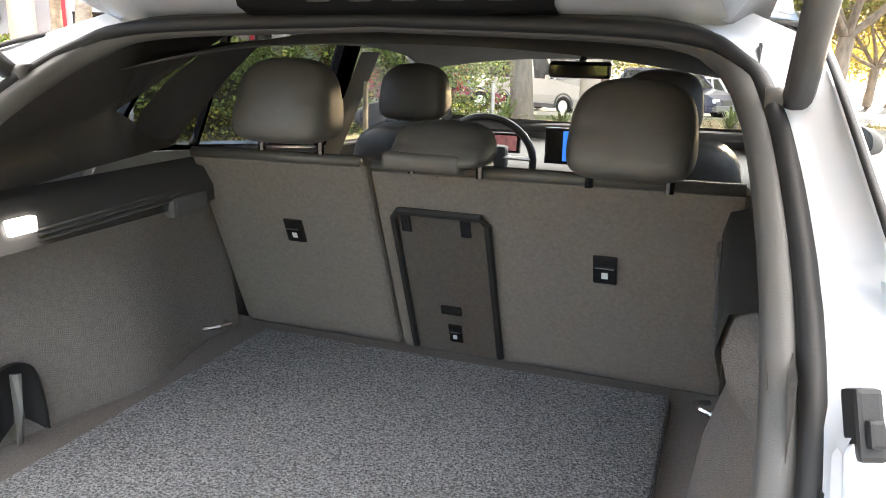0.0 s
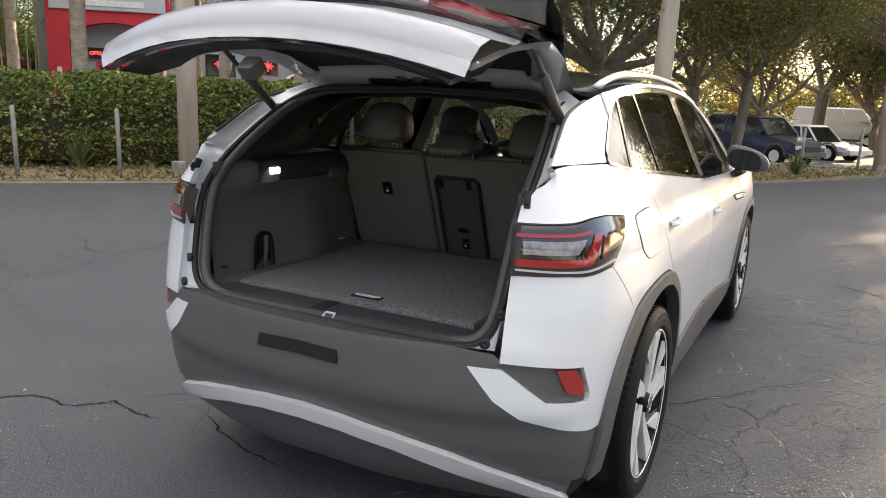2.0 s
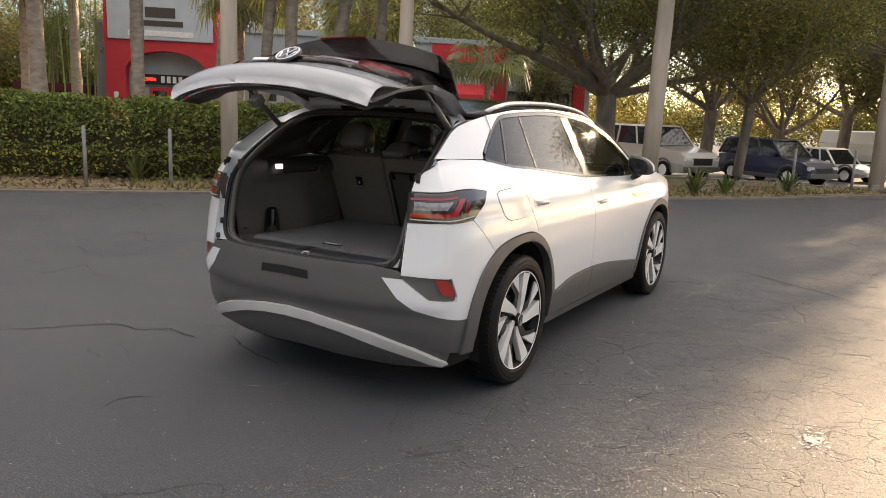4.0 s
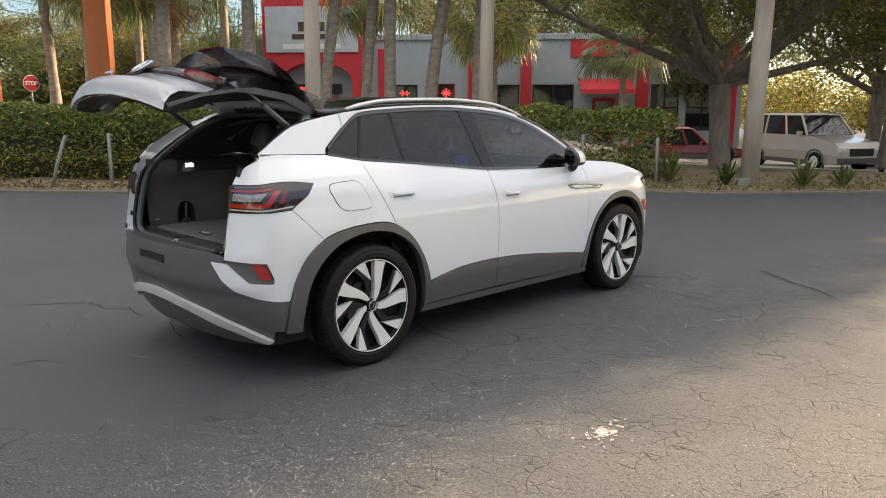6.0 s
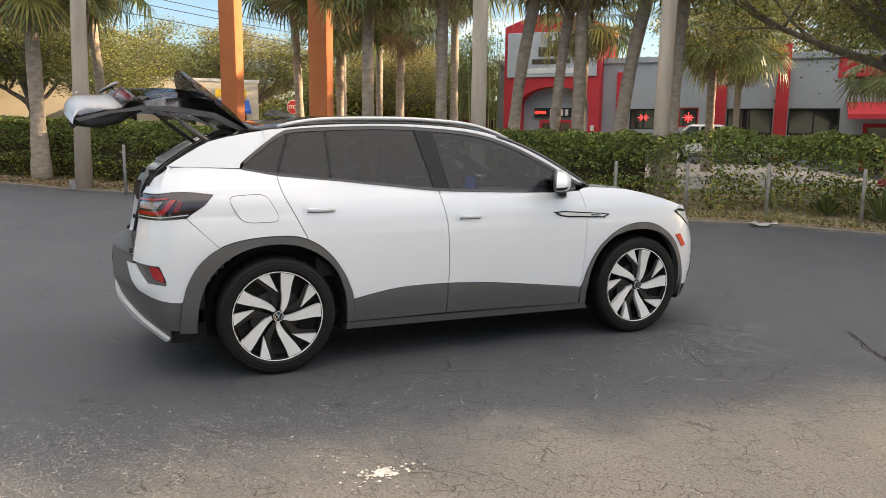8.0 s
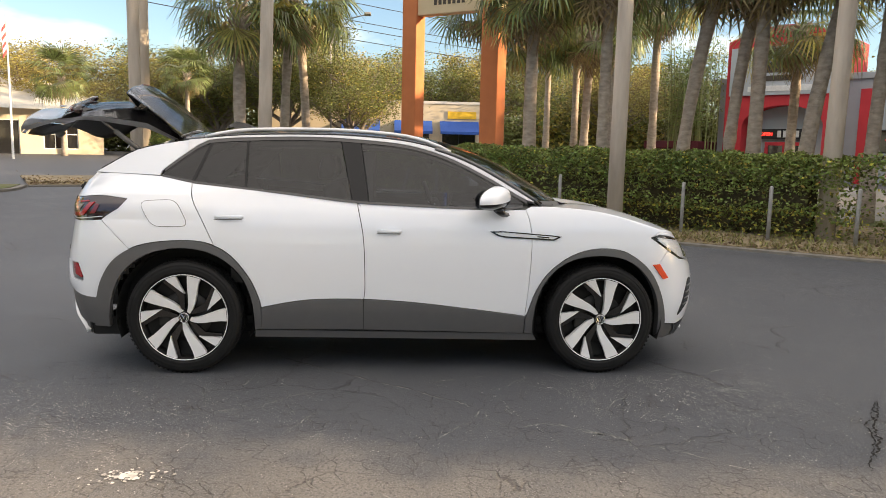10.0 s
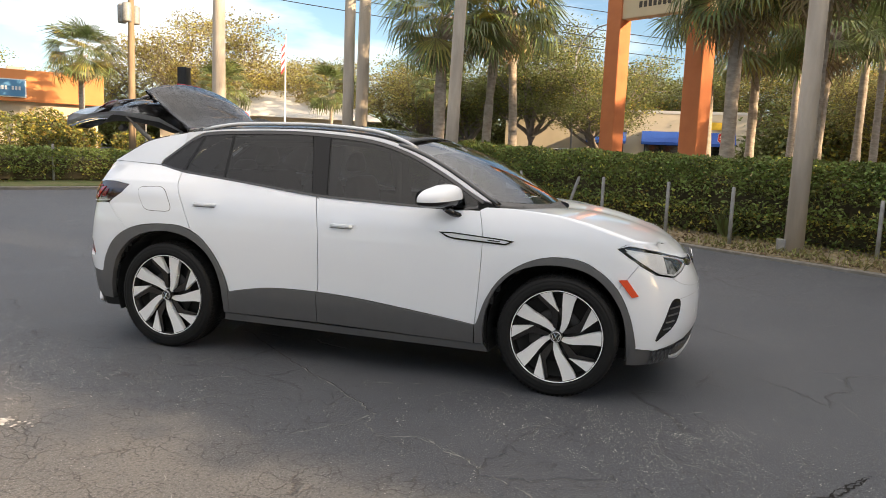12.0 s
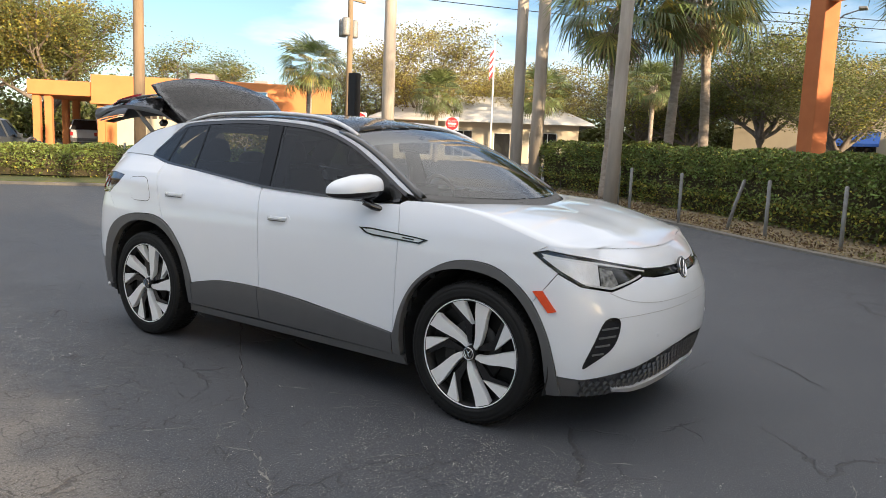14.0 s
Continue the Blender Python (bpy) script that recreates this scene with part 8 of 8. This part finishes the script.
part("roof", loft_bm([[(-8, -1, 2.85), (8, -1, 2.85), (8, 9, 2.85), (-8, 9, 2.85)], [(-7.8, -.8, 3.05), (7.8, -.8, 3.05), (7.8, 8.8, 3.05), (-7.8, 8.8, 3.05)], [(-4, 3.2, 4.9), (4, 3.2, 4.9), (4, 4.8, 4.9), (-4, 4.8, 4.9)]], True), M["roof_white"], pav)
part("roof_cap", box_bm(-4, 4, 3.2, 4.8, 4.85, 4.95), M["roof_white"], pav)


# ---- parked vehicles ----
def vehicle(name, label, x, y, rz, colour, L=4.4, W=1.8, H=1.75, style="suv", zoff=0.0):
    v = tagged(empty(name, (x, y, rise(x, y) + zoff), rz), label, "car")
    pm = mat(name + "_paint", colour, .3, .0, tuple(c * .9 for c in colour), 3, .3, coat=.7)
    hl_, wb = L / 2, L * .60
    hood = {"suv": .60, "sedan": .52, "van": .62, "pickup": .60}[style] * H
    belt = hood * 1.04

    def ring(yy, zlo, zhi, w):
        return [(-w * .93, yy, zlo), (-w, yy, zlo + (zhi - zlo) * .45), (-w * .96, yy, zhi), (w * .96, yy, zhi), (w, yy, zlo + (zhi - zlo) * .45), (w * .93, yy, zlo)]

    bm = bmesh.new()
    ys = [(-hl_, .42, belt * .82, .80), (-hl_ + .08, .30, belt * .96, .92), (-hl_ + .5, .26, belt, 1.0), (0, .25, belt, 1.0), (hl_ * .38, .25, belt, 1.0), (hl_ * .55, .26, hood * .97, .99), (hl_ - .28, .28, hood * .86, .95), (hl_ - .04, .34, hood * .70, .86), (hl_, .44, hood * .62, .80)]
    rows = [ring(a, b, c, d * W / 2) for a, b, c, d in ys]
    loft_bm(rows, True, bm)
    bm.faces.new([bm.verts.new(p) for p in rows[0]])
    bm.faces.new([bm.verts.new(p) for p in rows[-1][::-1]])
    bmesh.ops.recalc_face_normals(bm, faces=bm.faces[:])
    body = part("body", bm, pm, v)
    rear = {"suv": -hl_ + .12, "van": -hl_ + .06, "sedan": -hl_ + .75, "pickup": -.55}[style]
    front = {"suv": hl_ * .42, "van": hl_ * .62, "sedan": hl_ * .36, "pickup": hl_ * .42}[style]
    rake_f, rake_r = .55, {"suv": .22, "van": .08, "sedan": .6, "pickup": .15}[style]
    w0, w1 = W / 2 * .95, W / 2 * .78
    bm = loft_bm([[(-w0, rear, belt), (w0, rear, belt), (w0, front, belt), (-w0, front, belt)], [(-w1, rear + rake_r, H - .06), (w1, rear + rake_r, H - .06), (w1, front - rake_f, H - .06), (-w1, front - rake_f, H - .06)]], True)
    bmesh.ops.recalc_face_normals(bm, faces=bm.faces[:])
    part("cabin", bm, pm if style == "van" else M["dark_pane"], v)
    bm = loft_bm([[(-w1 * 1.03, rear + rake_r - .05, H - .07), (w1 * 1.03, rear + rake_r - .05, H - .07), (w1 * 1.03, front - rake_f + .05, H - .07), (-w1 * 1.03, front - rake_f + .05, H - .07)], [(-w1 * .9, rear + rake_r + .08, H), (w1 * .9, rear + rake_r + .08, H), (w1 * .9, front - rake_f - .1, H), (-w1 * .9, front - rake_f - .1, H)]], True)
    bm.faces.new([bm.verts.new(p) for p in ((-w1 * .9, rear + rake_r + .08, H), (w1 * .9, rear + rake_r + .08, H), (w1 * .9, front - rake_f - .1, H), (-w1 * .9, front - rake_f - .1, H))])
    part("roof", bm, pm, v)
    for s in (-1, 1):
        for t0 in (0, .36, .70, 1.0):
            a = Vector((s * w0, rear + (front - rear) * t0, belt))
            b = Vector((s * w1, rear + rake_r + (front - rake_f - rear - rake_r) * t0, H - .06))
            part("pillar", tube_bm([a, b], .045, 5), pm, v)
        for yw in (-wb / 2, wb / 2):
            w = part("wheel", lathe_bm([(-.11, .20), (-.11, .30), (-.08, .345), (.08, .345), (.11, .30), (.11, .21), (.07, .20)], 24), M["tyre"], v, smooth=True)
            w.location = (s * (W / 2 - .10), yw, .345)
            part("hub", lathe_bm([(s * .09, .001), (s * .10, .06), (s * .085, .15), (s * .10, .21)], 20), M["lamp_clear"], w, smooth=True)
            part("wheel_arch", tube_bm([(s * W / 2 * .985, yw + .41 * math.cos(a), .36 + .41 * math.sin(a)) for a in np.linspace(0, math.pi, 10)], .035, 5), M["clad"], v)
        part("head_lamp", box_bm(s * W * .36 - .14, s * W * .36 + .14, hl_ - .16, hl_ - .02, hood * .60, hood * .74, .03), M["lamp_clear"], v)
        part("tail_lamp", box_bm(s * W * .40 - .09, s * W * .40 + .09, -hl_ - .005, -hl_ + .12, belt * .62, belt * .84, .02), M["red_lens"], v)
        mr = part("door_mirror", box_bm(s * (W / 2 + .08) - .09, s * (W / 2 + .08) + .09, front - .30, front - .18, belt - .02, belt + .14, .03), pm, v)
        part("sill_trim", box_bm(s * W / 2 - .03, s * W / 2 + .012, -wb / 2 + .4, wb / 2 - .4, .25, .40, .01), M["clad"], v)
    part("grille", box_bm(-W * .24, W * .24, hl_ - .03, hl_ + .006, hood * .48, hood * .70, .01), M["black_metal"], v)
    part("bumper", box_bm(-W * .44, W * .44, hl_ - .10, hl_ + .04, .34, .52, .03), M["clad"] if style in ("suv",) else pm, v)
    part("bumper", box_bm(-W * .44, W * .44, -hl_ - .04, -hl_ + .10, .36, .55, .03), M["clad"] if style in ("suv",) else pm, v)
    if style == "pickup":
        part("load_bed", box_bm(-W * .42, W * .42, -hl_ + .1, -.6, belt - .02, belt + .05), M["clad"], v)
    return v


vehicle("parked_suv", "dark blue boxy parked suv with steel wheels", -1.28, 25.7, -121, (.018, .024, .075), 4.2, 1.8, 1.68)
vehicle("parked_suv", "silver parked suv with grey cladding", -5.6, 24.6, -121, (.50, .47, .44), 5.1, 2.0, 1.98)
vehicle("parked_van", "white parked panel van by the lot", 1.2, 46, -100, (.72, .72, .71), 5.2, 2.0, 2.15, "van")
vehicle("parked_car", "white parked saloon behind the blue suv", .2, 31.5, -121, (.66, .66, .65), 4.4, 1.8, 1.42, "sedan")
vehicle("parked_car", "red parked saloon outside the restaurant", -8.9, 21.4, -58, (.22, .012, .02), 4.5, 1.8, 1.36, "sedan")
vehicle("parked_car", "white parked saloon outside the restaurant", -15.6, 17.8, -48, (.70, .70, .70), 4.5, 1.8, 1.42, "sedan")
vehicle("parked_car", "dark grey saloon by the street", -8.8, -25.6, 118, (.05, .055, .06), 4.6, 1.8, 1.42, "sedan")
vehicle("parked_car", "silver saloon before the shop", -45.5, -4.4, 20, (.40, .42, .42), 4.5, 1.8, 1.45, "sedan")
vehicle("parked_suv", "grey suv under the clinic canopy", -24.2, -44.3, 130, (.45, .45, .46), 4.5, 1.85, 1.75)
